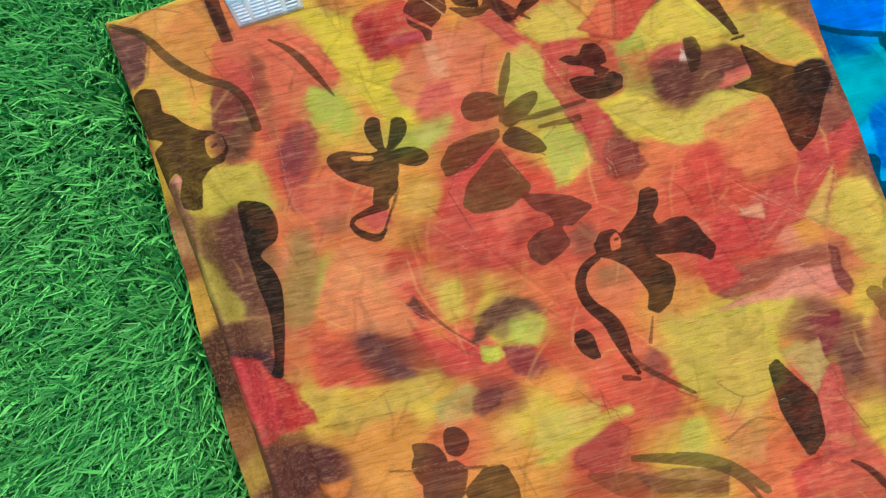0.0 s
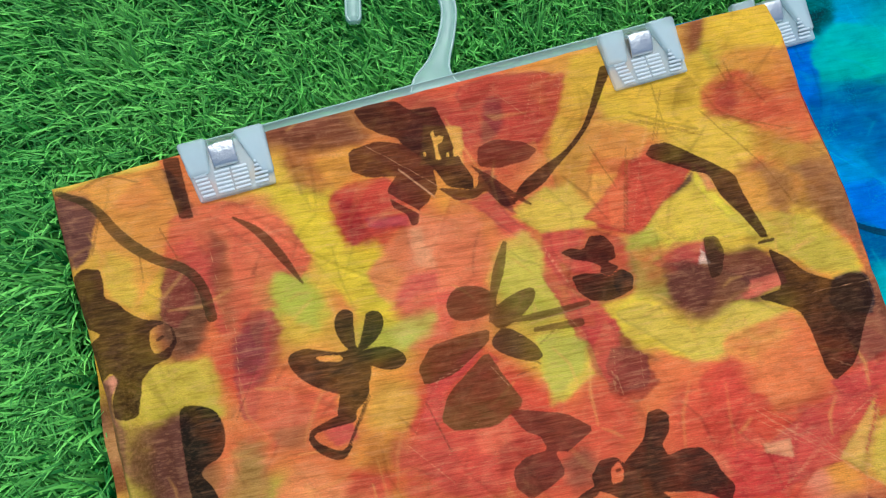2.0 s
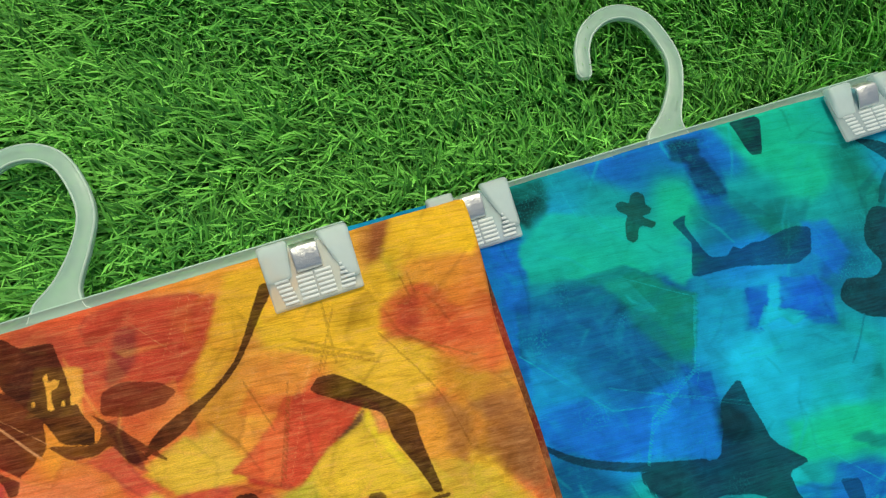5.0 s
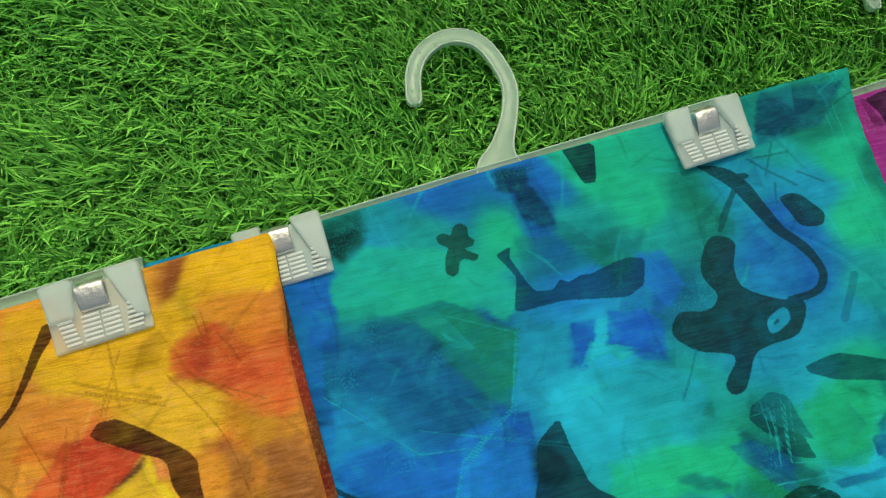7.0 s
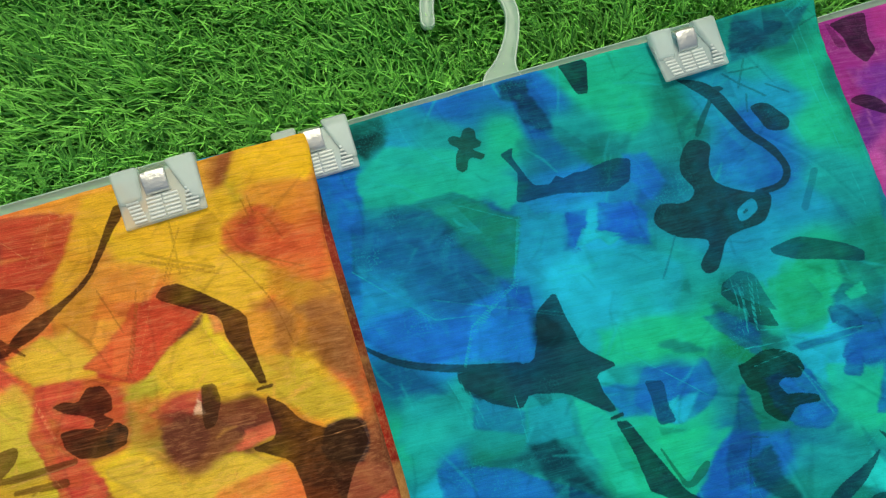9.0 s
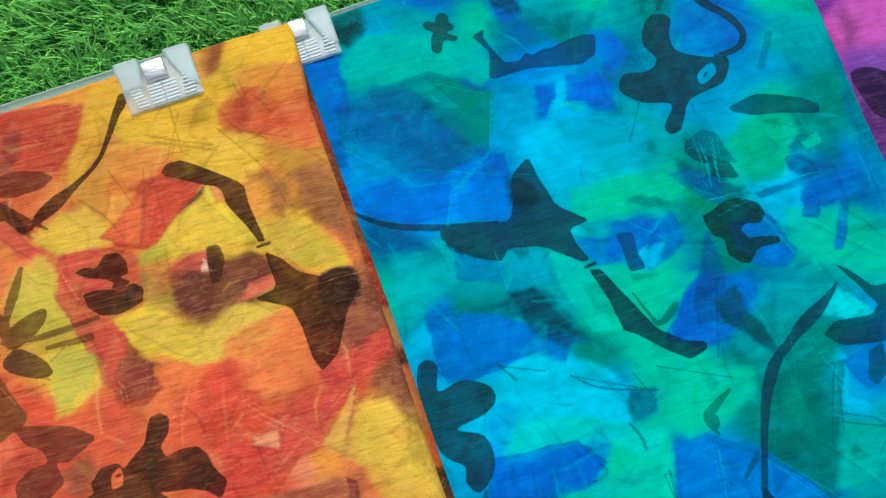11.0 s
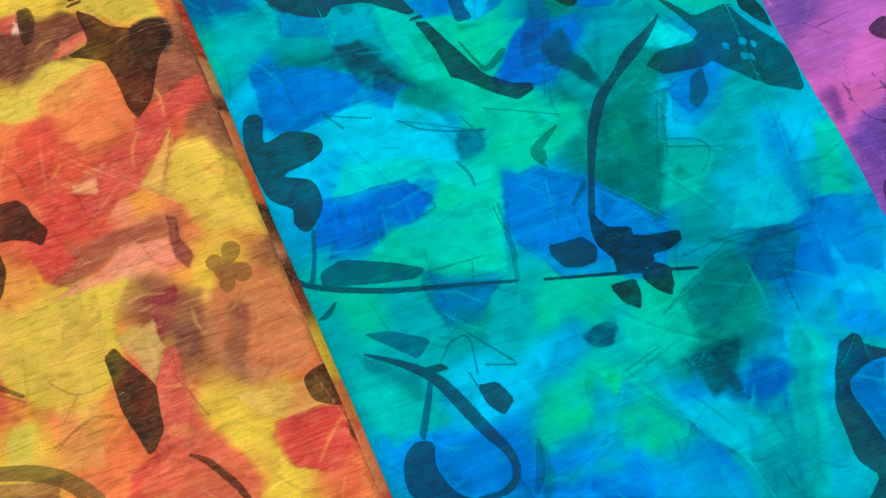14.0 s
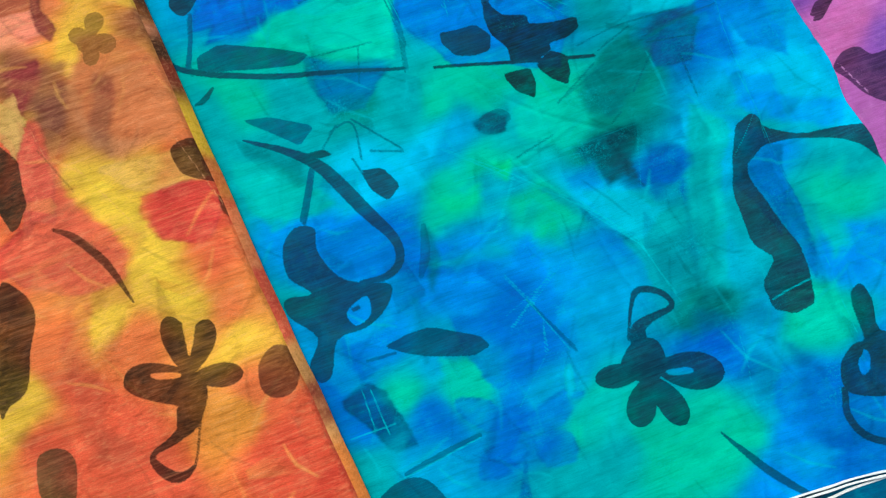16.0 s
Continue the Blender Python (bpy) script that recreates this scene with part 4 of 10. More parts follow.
    p.wash((226, 154, 104), 0.85, [221.3, -193.3, 242.9, -191.9, 236.4, -200.9], 0.4, 0)
    p.wash((206, 88, 52), 0.8, [243.9, -180.2, 266.9, -184.3, 281.6, -185.6, 243.2, -205.1, 231.7, -207.5], 0.6, 0)
    p.wash((224, 172, 70), 0.75, [261.5, -205, 278.8, -191.6, 288.7, -191.3, 275.8, -225.3, 266.3, -215.9], 0.6, 0)
    p.wash((166, 96, 60), 0.7, [212.4, -222.7, 249.7, -219, 273.5, -223.9, 268.1, -237.4, 242.5, -229.5, 210.9, -234.5], 1.5, 0)
    p.wash((232, 150, 112), 0.85, [216.2, -236.2, 242.2, -230.3, 251.7, -238, 230.9, -244, 229.3, -252.5, 225.7, -242.3], 0.5, 0)
    p.wash((224, 192, 66), 0.85, [168.3, -241.2, 187.1, -241.3, 212.5, -238, 234.3, -244.5, 215.5, -262.5, 203, -279.4, 179.7, -283.8, 160.4, -269.1, 161.1, -251.4], 2, 0)
    p.wash((130, 60, 50), 0.75, [237.4, -257.5, 253.6, -262.7, 247.4, -285, 238.7, -276.3], 1.5, 1)
    p.wash((196, 90, 50), 0.6, [61.4, -214.3, 89.4, -214.3, 99.8, -230.4, 82.5, -233.4, 64.2, -224.1], 2, 1)
    p.wash((204, 192, 60), 0.85, [95.2, -198.2, 104.8, -208.1, 96.6, -220.4, 81.8, -209.3], 2, 1)
    p.wash((140, 96, 56), 0.5, [152.1, -241.7, 162.4, -248.3, 153.2, -263.1, 145.1, -251.3], 2, 1)
    p.wash((204, 100, 56), 0.6, [129.9, -216, 151.3, -235.4, 150, -247, 131.3, -237.6], 1.5, 1)
    p.wash((224, 150, 70), 0.6, [154.5, -227.4, 174.7, -225, 169.7, -253.8, 153.9, -245.3], 1, 0)
    p.wash((222, 188, 30), 0.85, [46.1, -9.4, 62.6, -9.5, 75, -34.6, 86.2, -63.8, 78.3, -85.4, 60.9, -79, 52.7, -37.3], 4, 0)
    p.wash((226, 160, 30), 0.7, [61.4, 5.9, 82.8, 4, 100.1, -15, 82.4, -16.7, 63.1, -7.6], 3, 0)
    p.wash((204, 78, 36), 0.8, [65.3, -17.3, 94.9, -15.8, 95.3, -27.6, 99.9, -41.3, 73.9, -39.8, 66.7, -29.7], 1, 0)
    p.wash((146, 42, 24), 0.75, [70.8, -19.2, 79.8, -18.9, 76.8, -40.8, 68.9, -38.8], 3, 1)
    p.wash((196, 84, 80), 0.6, [82, -26.8, 102.1, -33.8, 100.2, -42.1, 82.2, -34.6], 1.5, 0)
    p.wash((120, 66, 20), 0.75, [48.6, 24.6, 77.6, 23.9, 88, 21, 87.4, 7.8, 66.4, 6.9, 49.7, 7.2], 4, 1)
    p.wash((170, 70, 34), 0.7, [156.6, 12.4, 172.9, 12.9, 177.9, 2.7, 174.9, -15.8, 150, -10.3], 2, 1)
    p.wash((196, 96, 40), 0.6, [184.4, 14.9, 197.8, 13.5, 194.5, -5.5, 181.3, -4], 1.5, 0)
    p.wash((226, 190, 40), 0.8, [200.4, 21.5, 220.1, 21.2, 211.2, -5.2, 195.3, -2.9], 2.5, 0)
    p.wash((204, 140, 50), 0.7, [173.3, -20.7, 191.2, -15.6, 207, -18, 187.4, -52.5, 173.7, -53.1], 0.6, 0)
    p.wash((120, 60, 24), 0.8, [270.2, 25.3, 278.3, 23.7, 274.1, 10.2, 267, 9.5], 2.5, 0)
    p.wash((186, 180, 40), 0.7, [273, 13.6, 284.3, 12.6, 277, -3.1, 269.3, -0.3], 3, 1)
    p.wash((236, 196, 36), 0.85, [279.6, 19.2, 319.3, 22.5, 319.5, 10.2, 310.5, -2.9, 282.2, 7.1], 2.5, 0)
    p.wash((200, 88, 40), 0.75, [264.6, -16.7, 276.8, -15, 306.1, -13.6, 313.6, -28, 306.8, -46.5, 285.5, -36.1], 2, 0)
    p.wash((196, 150, 40), 0.7, [276.7, -44.4, 300.5, -47.3, 296.3, -68.8, 281.1, -60.4], 2, 0)
    p.wash((150, 80, 36), 0.65, [293.8, -62.2, 308.6, -67.4, 309.9, -100.6, 300.9, -108, 289.9, -83], 2, 0)
    p.wash((226, 186, 40), 0.8, [270, -86.7, 286, -92.3, 299.4, -117.9, 300.8, -127.3, 281.1, -111.6], 2, 0)
    p.wash((196, 80, 34), 0.6, [223, -20.4, 206.2, -20.5, 192.2, -37.9, 209.5, -43.7], 1, 0)
    p.wash((236, 200, 60), 0.9, [124.1, 3.7, 129.6, 0.5, 127, -10.8, 123, -9.5], 1.5, 1)
    p.wash((222, 200, 80), 0.85, [209.9, -126.5, 243.8, -122.9, 251.2, -128.6, 257.9, -152.5, 226.6, -149.8, 204.2, -141], 1, 1)
    p.wash((226, 130, 70), 0.7, [251.2, -128.6, 261.3, -144.1, 261.4, -174.3, 240.5, -170.6, 235.6, -151.3], 1, 0)
    p.wash((150, 86, 60), 0.8, [286.3, -144.6, 309.9, -154.9, 306.3, -165.1, 286.8, -165.8, 278, -167.2], 0.8, 0)
    p.wash((170, 64, 36), 0.8, [287.7, -163.9, 307, -162, 308.5, -177.8, 293.6, -179.5], 0.6, 0)
    p.wash((226, 96, 76), 0.85, [275.7, -168.6, 287.1, -165.2, 294.4, -179.3, 280.8, -186.7, 274.2, -179.6, 266.8, -171.1], 0.6, 0)
    p.wash((140, 86, 56), 0.6, [300, -178.8, 311.4, -187.5, 307.8, -218.3, 303.8, -248, 300.1, -228, 301.5, -196.6], 3, 0)
    p.wash((226, 188, 72), 0.85, [280.6, -194.4, 295.7, -196.3, 300.5, -228.3, 288.8, -241.1, 275.4, -227.5, 269.8, -211.8], 2, 0)
    p.wash((230, 172, 90), 0.75, [258.4, -202.7, 281.5, -185.2, 267.2, -214.9], 0.4, 0)
    p.wash((204, 88, 54), 0.8, [248.2, -174.7, 263.8, -182.1, 265.8, -193.6, 237.6, -207.9, 231.4, -207.9, 235.6, -194], 0.8, 0)
    p.wash((208, 84, 52), 0.85, [213.6, -166, 224.6, -178.4, 227.6, -194.3, 236.5, -197.1, 226.7, -211.7, 210.1, -206.2, 209.8, -183.6], 1, 0)
    p.wash((226, 162, 100), 0.85, [225, -192.9, 238, -188.2, 241.3, -193.2, 235.3, -198.4], 0.4, 0)
    p.wash((196, 110, 60), 0.55, [266.5, -219.6, 281, -230.5, 265.2, -244.1, 237, -239, 213.5, -236.2], 1, 0)
    p.wash((232, 142, 112), 0.75, [242.6, -229.4, 260.2, -234.7, 265, -248, 252.3, -246.2], 0.6, 0)
    p.wash((140, 66, 60), 0.8, [239.4, -258.6, 249.9, -258.8, 244.4, -273.2, 238.2, -279.1, 235, -265.5], 1, 0)
    p.wash((120, 76, 50), 0.7, [244.9, -270.5, 257.1, -270, 253.5, -286.8, 242.8, -296.2, 238.6, -285.2], 3, 1)
    p.wash((196, 130, 84), 0.7, [261.5, -266.8, 295.9, -277.9, 303.4, -300.1, 299.4, -321.6, 266.2, -316.6, 258.1, -295], 4, 1)
    p.wash((140, 96, 60), 0.6, [267.2, -287.7, 272.3, -296.2, 266.7, -316.9, 259.8, -304.7], 4, 1)
    p.wash((220, 180, 56), 0.85, [250.8, -311.9, 265.4, -318.5, 265.7, -345, 268.9, -363.4, 258.5, -347.1], 2, 0)
    p.wash((216, 104, 70), 0.75, [233.7, -282.8, 239, -291.3, 241.3, -321.6, 249.5, -342.6, 258.3, -355.3, 246.2, -368.2, 210.2, -351, 217.6, -327.1, 230.3, -304.6], 1, 0)
    p.wash((206, 150, 80), 0.55, [178.9, -284.9, 199.2, -294.5, 190.2, -322.2, 171.1, -312.7], 1.5, 0)
    p.wash((220, 180, 56), 0.8, [156.4, -285.3, 167.7, -284.6, 167.2, -302.2, 158.1, -303.3], 2, 1)
    p.wash((224, 198, 62), 0.85, [194.6, -245, 220.1, -257.3, 216.1, -282.8, 196.1, -293.5, 175.8, -262.7], 3, 1)
    p.petal((36, 30, 24), 53.6, -91.9, 53.8, -69.5, 12.1, 0.9)
    p.petal((36, 30, 24), 53.6, -91.9, 70.1, -75.4, 12.2, 0.9)
    p.petal((36, 30, 24), 53.6, -91.9, 76.4, -101.9, 11, 0.9)
    p.shape((36, 30, 24), [23.2, -84.3, 31.6, -82.5, 46.9, -88.8, 54.8, -89.1, 59.6, -98.7, 56.2, -107.3, 49.7, -111.5, 33.2, -102.3, 24.4, -92.4], 2, 0.9)
    p.gap([36.2, -87.9, 46.5, -90.3, 46.2, -93.1, 37.6, -90.3])
    p.shape((36, 30, 24), [44.9, -105.1, 55.8, -105.5, 54.3, -113, 47.9, -117.3, 45.3, -121.2, 38.8, -119, 39.8, -113], 2, 0.9)
    p.stroke((36, 30, 24), [44.1, -119.2, 5.9, 33.9, -119.6, 4.2, 23.6, -120.9, 2.1, 25.1, -128, 4.1, 35, -135.9, 4.7, 40.5, -132.1, 1.8], 0.9)
    p.stroke((36, 30, 24), [40, -132, 1.5, 52.5, -115.6, 1.5], 0.8)
    p.shape((98, 60, 32), [102.9, -81.4, 110.1, -75.6, 122.6, -79, 127.2, -87.8, 120.9, -92.5, 110.6, -92.5, 103.4, -89.1], 2, 0.85)
    p.shape((98, 60, 32), [122.7, -93.1, 131.3, -87.6, 145.6, -85.9, 144.7, -92.6, 133.6, -99.4, 123.8, -100.2], 2, 0.85)
    p.shape((74, 44, 34), [118.7, -105.4, 127.3, -101.1, 137.4, -110.3, 140.8, -119.1, 134.2, -120.2, 121.8, -112.4], 2, 0.88)
    p.shape((98, 60, 32), [80.8, -107.3, 89.7, -98.8, 106.7, -98.3, 119.6, -99.3, 117.4, -105.3, 97, -115.2, 81.5, -116.3], 1, 0.85)
    p.shape((104, 74, 38), [84.2, -133.9, 91, -122.9, 115.3, -108.8, 119.1, -121.8, 125.2, -137.9, 107.6, -144.2, 89, -140.6], 1, 0.82)
    p.stroke((104, 66, 34), [139.8, -60.9, 2.5, 132.9, -72.8, 6.3, 126.2, -84.1, 3.8, 121.4, -95.9, 1.9], 0.8)
    p.stroke((104, 66, 34), [129.4, -98.4, 1.9, 146.8, -100.7, 4.3, 169.8, -101.5, 3.1], 0.8)
    p.stroke((104, 66, 34), [141.4, -106.3, 2.5, 163.5, -109.4, 4.3], 0.75)
    p.twig((36, 30, 24), [130, -115.1, 138.7, -122.8], 0.8, 0.6)
    p.shape((64, 30, 24), [164.7, -73.5, 170.4, -73, 176.7, -75.6, 181.9, -69.8, 189, -71.3, 192.1, -78, 191.1, -84.3, 186.4, -85, 191.2, -88.9, 185.1, -92.3, 180.5, -89.1, 182.6, -86.3, 178.3, -82.6, 170.6, -79.2], 1, 0.93)
    p.shape((60, 40, 26), [166.1, -86.9, 172.2, -86.9, 180.5, -89.1, 185.1, -92.3, 191.8, -90, 196.3, -94.6, 193.8, -101.8, 186.1, -103.4, 180, -103.6, 171.9, -101.1, 167, -94.9], 1, 0.93)
    p.shape((38, 30, 26), [186.3, -92.7, 193.2, -90.8, 196.4, -95.3, 193.8, -101.8, 186.7, -103.1, 184.2, -97.4], 1, 0.95)
    p.shape((64, 32, 24), [223.3, -38.1, 227.6, -34.1, 235.3, -34.9, 246.1, -43.8, 263.2, -60.8, 262.5, -74.6, 264.7, -97, 260.8, -96.4, 257.2, -84.2, 251.2, -69.8, 250.6, -58.1, 238.7, -50.5, 224.4, -40], 1, 0.93)
    p.wash((108, 76, 40), 0.85, [244.3, -53, 238.5, -60, 228.2, -63.6, 232, -59.2], 0.5, 0)
    p.stroke((58, 34, 24), [259.1, -98.4, 1.5, 266, -98.8, 1.8], 0.9)
    p.wash((96, 50, 32), 0.8, [212.2, -104.7, 220.3, -100, 232.6, -100.5, 233.5, -87.9, 240.6, -88.2, 241.6, -97.8, 254.7, -96.5, 261.6, -105, 265.3, -115, 246.1, -118.8, 232.7, -121.2, 216.2, -115.2], 1, 1)
    p.shape((58, 34, 24), [234.3, -87.5, 240.8, -88.6, 241.8, -97.2, 236.2, -107.9, 230.7, -108.2, 231.8, -98.5], 1, 0.75)
    p.shape((58, 34, 24), [261.6, -101.7, 269.2, -108.7, 274.6, -118.4, 285.5, -126.6, 292.9, -124.5, 300.9, -128.2, 301.6, -138.9, 291.3, -148.3, 280, -166, 269, -171.6, 266.7, -163.5, 266.9, -145.8, 265.1, -134.7, 248, -123.4, 261.9, -122.7], 1, 0.92)
    p.wash((50, 44, 38), 0.9, [285.7, -126, 294.2, -125, 302.1, -129.3, 301.9, -139.7, 296.1, -146.8, 282.7, -143.5, 280.3, -134.4], 0.6, 1)
    p.shape((60, 34, 26), [-62.4, -19.3, -56.6, -16.6, -49.4, -19.1, -48.7, -25.5, -49.4, -33.4, -44.5, -36.9, -41.7, -41.8, -35.7, -47.7, -28.3, -50.3, -24, -55.3, -23.7, -61.5, -28.5, -68.9, -32.7, -69.4, -37.9, -71.7, -41.9, -75.3, -43.9, -84.1, -45.6, -90.6, -49.3, -91.1, -53.4, -88.9, -53.9, -82.3, -50.1, -72.3, -52.1, -68.5, -58.5, -70.9, -63.7, -74, -64, -66.2, -63.4, -52.9, -53, -50.2, -62.8, -43.3, -63.8, -33], 1, 0.92)
    p.gap([-33.8, -54.2, -26.1, -53.2, -25.8, -61.5, -33.9, -64.8])
    p.stroke((58, 34, 24), [-31.4, -59, 1.7, -29.2, -58, 1.7], 0.8)
    p.stroke((82, 60, 34), [-61.4, 23.1, 3, -46.4, 13.1, 4.1, -38, -6.6, 5.9, -24, -22, 5.2, -12.4, -28.6, 4.7, -6.5, -39.1, 5.2, -6.5, -54.9, 5.3], 0.85)
    p.stroke((96, 66, 34), [15.7, -12.1, 1.2, 25.9, -21.7, 4.5, 32.7, -35.9, 4.9, 39, -51.9, 1.2], 0.85)
    p.shape((46, 34, 28), [179.9, -159.4, 185.4, -159.3, 189.4, -163, 187, -170.5, 181.4, -175.3, 182.3, -181.1, 190.4, -180, 198.4, -181.7, 202.2, -187.3, 203.4, -194.6, 207.8, -203, 202.1, -210.3, 196.7, -204.2, 189.1, -199.9, 180.6, -198, 173.9, -195.8, 181.1, -203.6, 180.8, -212.9, 173.6, -223.7, 165.2, -227.2, 159.7, -222.5, 163.8, -214.6, 161.4, -205.7, 157.9, -196.9, 151.1, -190, 144.4, -185.9, 144.2, -179.1, 150.7, -173.4, 158.9, -174.3, 161.2, -178.5, 164.9, -175.9, 173.8, -170.9], 1, 0.92)
    p.gap([154.3, -179.2, 159.3, -176.5, 160.2, -180.9, 158.3, -185.6, 152.8, -185.8], 1)
    p.stroke((36, 30, 24), [157.1, -180.5, 1.8, 158.4, -180.4, 1.8], 0.8)
    p.stroke((44, 32, 26), [144.4, -185.9, 4.1, 134.3, -189, 5.3, 128.7, -197.6, 6.4, 130.1, -209.6, 7.0, 138, -219.7, 8.8, 139.9, -231.1, 10.0, 139.7, -240.2, 5.9, 142.1, -252.2, 2.9], 0.92)
    p.shape((40, 34, 26), [117.1, -219.9, 122.8, -219.4, 126.1, -224.6, 126.1, -231.2, 126.1, -237.7, 120.9, -237.1, 116.5, -231.5, 114.8, -224.3], 1, 0.95)
    p.stroke((100, 60, 34), [140.2, -239.2, 2.4, 144.2, -249.5, 3.5, 156.6, -262.7, 3, 166.8, -273, 1.8], 0.75)
    p.stroke((100, 60, 34), [161, -227.2, 1.2, 154.5, -239.6, 2.4], 0.7)
    p.stroke((58, 34, 24), [133.7, -251.9, 3.5, 141, -255.3, 2.4], 0.8)
    p.stroke((100, 60, 34), [38.5, -174.5, 1.8, 42.5, -174.3, 4.7, 47.2, -183.5, 2.4, 55.1, -196.7, 1.2, 65.3, -207.6, 1.2], 0.6)
    p.wash((120, 84, 44), 0.75, [75.5, -191.5, 91.5, -190.8, 103.2, -197.9, 93.7, -202.2, 76.9, -201.1, 66.7, -208.1, 61.1, -206.2], 2.5, 1)
    p.stroke((100, 60, 34), [-23.6, 18, 0.9, -39.6, 27, 1.5, -48.4, 23, 1.5], 0.5)
    p.twig((100, 60, 34), [-43.9, 11, -51.5, -11.2], 1.2, 0.4)
    p.shape((70, 30, 26), [85.8, 25.2, 96.9, 27.6, 108.1, 24.3, 113.9, 17.8, 126.8, 16.3, 127.6, 11.4, 129.1, 1.7, 129.6, -11.8, 121.4, -9.5, 113.1, -0.3, 96.1, 8.9, 89.2, 15.4], 1, 0.92)
    p.shape((82, 34, 28), [77.9, 5, 93.3, 6.3, 104.9, 1.6, 116.8, -10.4, 115.6, -25.6, 112.4, -29.1, 98.4, -14.2, 84.2, -11.3, 76.2, -5.7], 1, 0.9)
    p.shape((52, 28, 24), [113.7, 1.7, 129.6, -11.8, 134.7, -24.3, 133.1, -31, 120.9, -26.2, 116.6, -14.8], 1, 0.94)
    p.shape((96, 36, 30), [140.9, -10.8, 150.3, -9.1, 164.5, -14.2, 170.5, -20.4, 163.6, -24.1, 148, -24, 138.2, -19.9], 1, 0.78)
    p.shape((82, 34, 28), [91, -19.2, 97.4, -13.9, 103.8, -17.9, 111.7, -27.8, 109.1, -30.8, 103.7, -33.2, 101.2, -40, 97.8, -40, 96.7, -33.3, 91.1, -28.4], 1, 0.88)
    p.stroke((96, 40, 30), [139.7, -27, 6.5, 147.6, -34.9, 4, 158.7, -45.9, 1.3], 0.85)
    p.shape((58, 28, 24), [102.4, 8.1, 113.7, 1.7, 122.8, -4.9, 130.9, -11.8, 131.6, -21.3, 118.7, -18.7, 110.9, -7.9, 104.5, 1.7], 1, 0.93)
    p.shape((78, 34, 28), [114.8, -24.5, 133.1, -31, 138.7, -25.5, 134.4, -17.8, 139.6, -22.5, 152.8, -43.7, 144.8, -43.6, 139.2, -32.7, 132.7, -35.2, 123, -33.8], 1, 0.86)
    p.gap([120.3, 3.2, 122.4, 4.3, 121.6, -0, 124.5, 0.9, 126.2, -0.7, 124.4, -3.1, 122.1, -3.3, 121.3, -8.3, 121.7, -11.4, 119.2, -11.1, 119.9, -5.7, 120.3, -1.3], 0)
    p.gap([128.8, -8.3, 130.6, -8.2, 130, -11.9, 128.2, -11.9], 0)
    p.gap([113.8, -5.6, 115.1, -5.5, 114.9, -7.6, 113.4, -7.7], 0)
    p.gap([125, -9.2, 126.4, -9.1, 125.8, -11.2, 124.7, -11.1], 0)
    p.gap([77.6, -11, 81.3, -14.2, 94.6, -27.3, 109.8, -41.8, 110.5, -40.8, 95.8, -26.1, 82.5, -13], 0)
    p.wash((110, 50, 34), 0.7, [155.3, 11.5, 162.9, 11, 161.7, -1.8, 153.2, -3.7], 2, 1)
    p.stroke((66, 34, 24), [217.4, 10.3, 6.0, 211.2, 2.1, 4.5, 202.6, -10.3, 3.2, 195.3, -18.1, 2.5, 183.4, -26.2, 2.7, 173.4, -30.7, 5.5, 166, -34.7, 8.0, 157.1, -38.1, 6.5, 150, -42.5, 1.2], 0.93)
    p.twig((120, 80, 36), [222.2, -14.5, 236.1, -23.3, 254.2, -32.5], 1.4, 0.35)
    p.twig((120, 80, 36), [239.2, -2.6, 237.7, -31], 1.2, 0.35)
    p.shape((50, 42, 32), [208.3, -273.2, 214.6, -270.9, 218.4, -280.1, 226.7, -296.1, 224.1, -307.9, 222.3, -317.6, 213.8, -324.8, 210.3, -324.9, 208.2, -312.8, 206, -299.1, 207.3, -286.5], 1, 0.94)
    p.shape((68, 42, 38), [13.6, -248.8, 14.3, -243.6, 21.4, -245.2, 27.3, -250, 28.9, -259.3, 21.2, -266.2, 12.6, -265.3, 10.2, -254.5], 2, 0.86)
    p.shape((68, 42, 38), [32.4, -243.2, 38.9, -243.2, 43.3, -248.7, 42.4, -254.6, 35.8, -258.3, 29.8, -253.4], 2, 0.88)
    p.shape((72, 46, 40), [14.8, -259.3, 33.1, -258.5, 38.2, -265.4, 30.2, -279.6, 10.2, -271.8], 1, 0.86)
    p.shape((60, 46, 34), [31.9, -275.4, 45, -268, 57.1, -270.2, 59.7, -283.7, 58.3, -290.6, 32.3, -280.9], 1, 0.86)
    p.stroke((100, 60, 34), [-0.9, -252.2, 1.2, 21.3, -259.9, 1.5, 46.8, -267.9, 1.8], 0.7)
    p.stroke((104, 80, 40), [122.1, -292.8, 3.7, 141.6, -300.4, 6.2, 160.6, -310.9, 4.3, 172.8, -321.2, 4.9, 177.9, -336.2, 2.4], 0.8)
    p.shape((120, 74, 40), [92.9, -290.2, 113.3, -296.6, 140.1, -311.7, 166, -321.7, 162.3, -330.3, 108.1, -309.1], 1, 0.5)
    p.stroke((100, 60, 34), [230.1, -333.9, 1.1, 236.3, -340.7, 3.4, 240.9, -350.1, 3.9], 0.7)
    p.twig((100, 60, 34), [118, -252.8, 118.1, -268.7], 0.8, 0.5)
    p.twig((100, 60, 34), [110, -256.1, 125, -268.1], 0.8, 0.5)
    p.twig((100, 60, 34), [171.2, -301.7, 192.7, -296.9], 1.2, 0.45)
    p.petal((136, 96, 44), 280.5, -260.7, 287.2, -250.8, 9.7, 0.75)
    p.petal((136, 96, 44), 280.5, -260.7, 271.4, -253.4, 7.8, 0.75)
    p.petal((136, 96, 44), 280.5, -260.7, 272.8, -262.8, 7.9, 0.75)
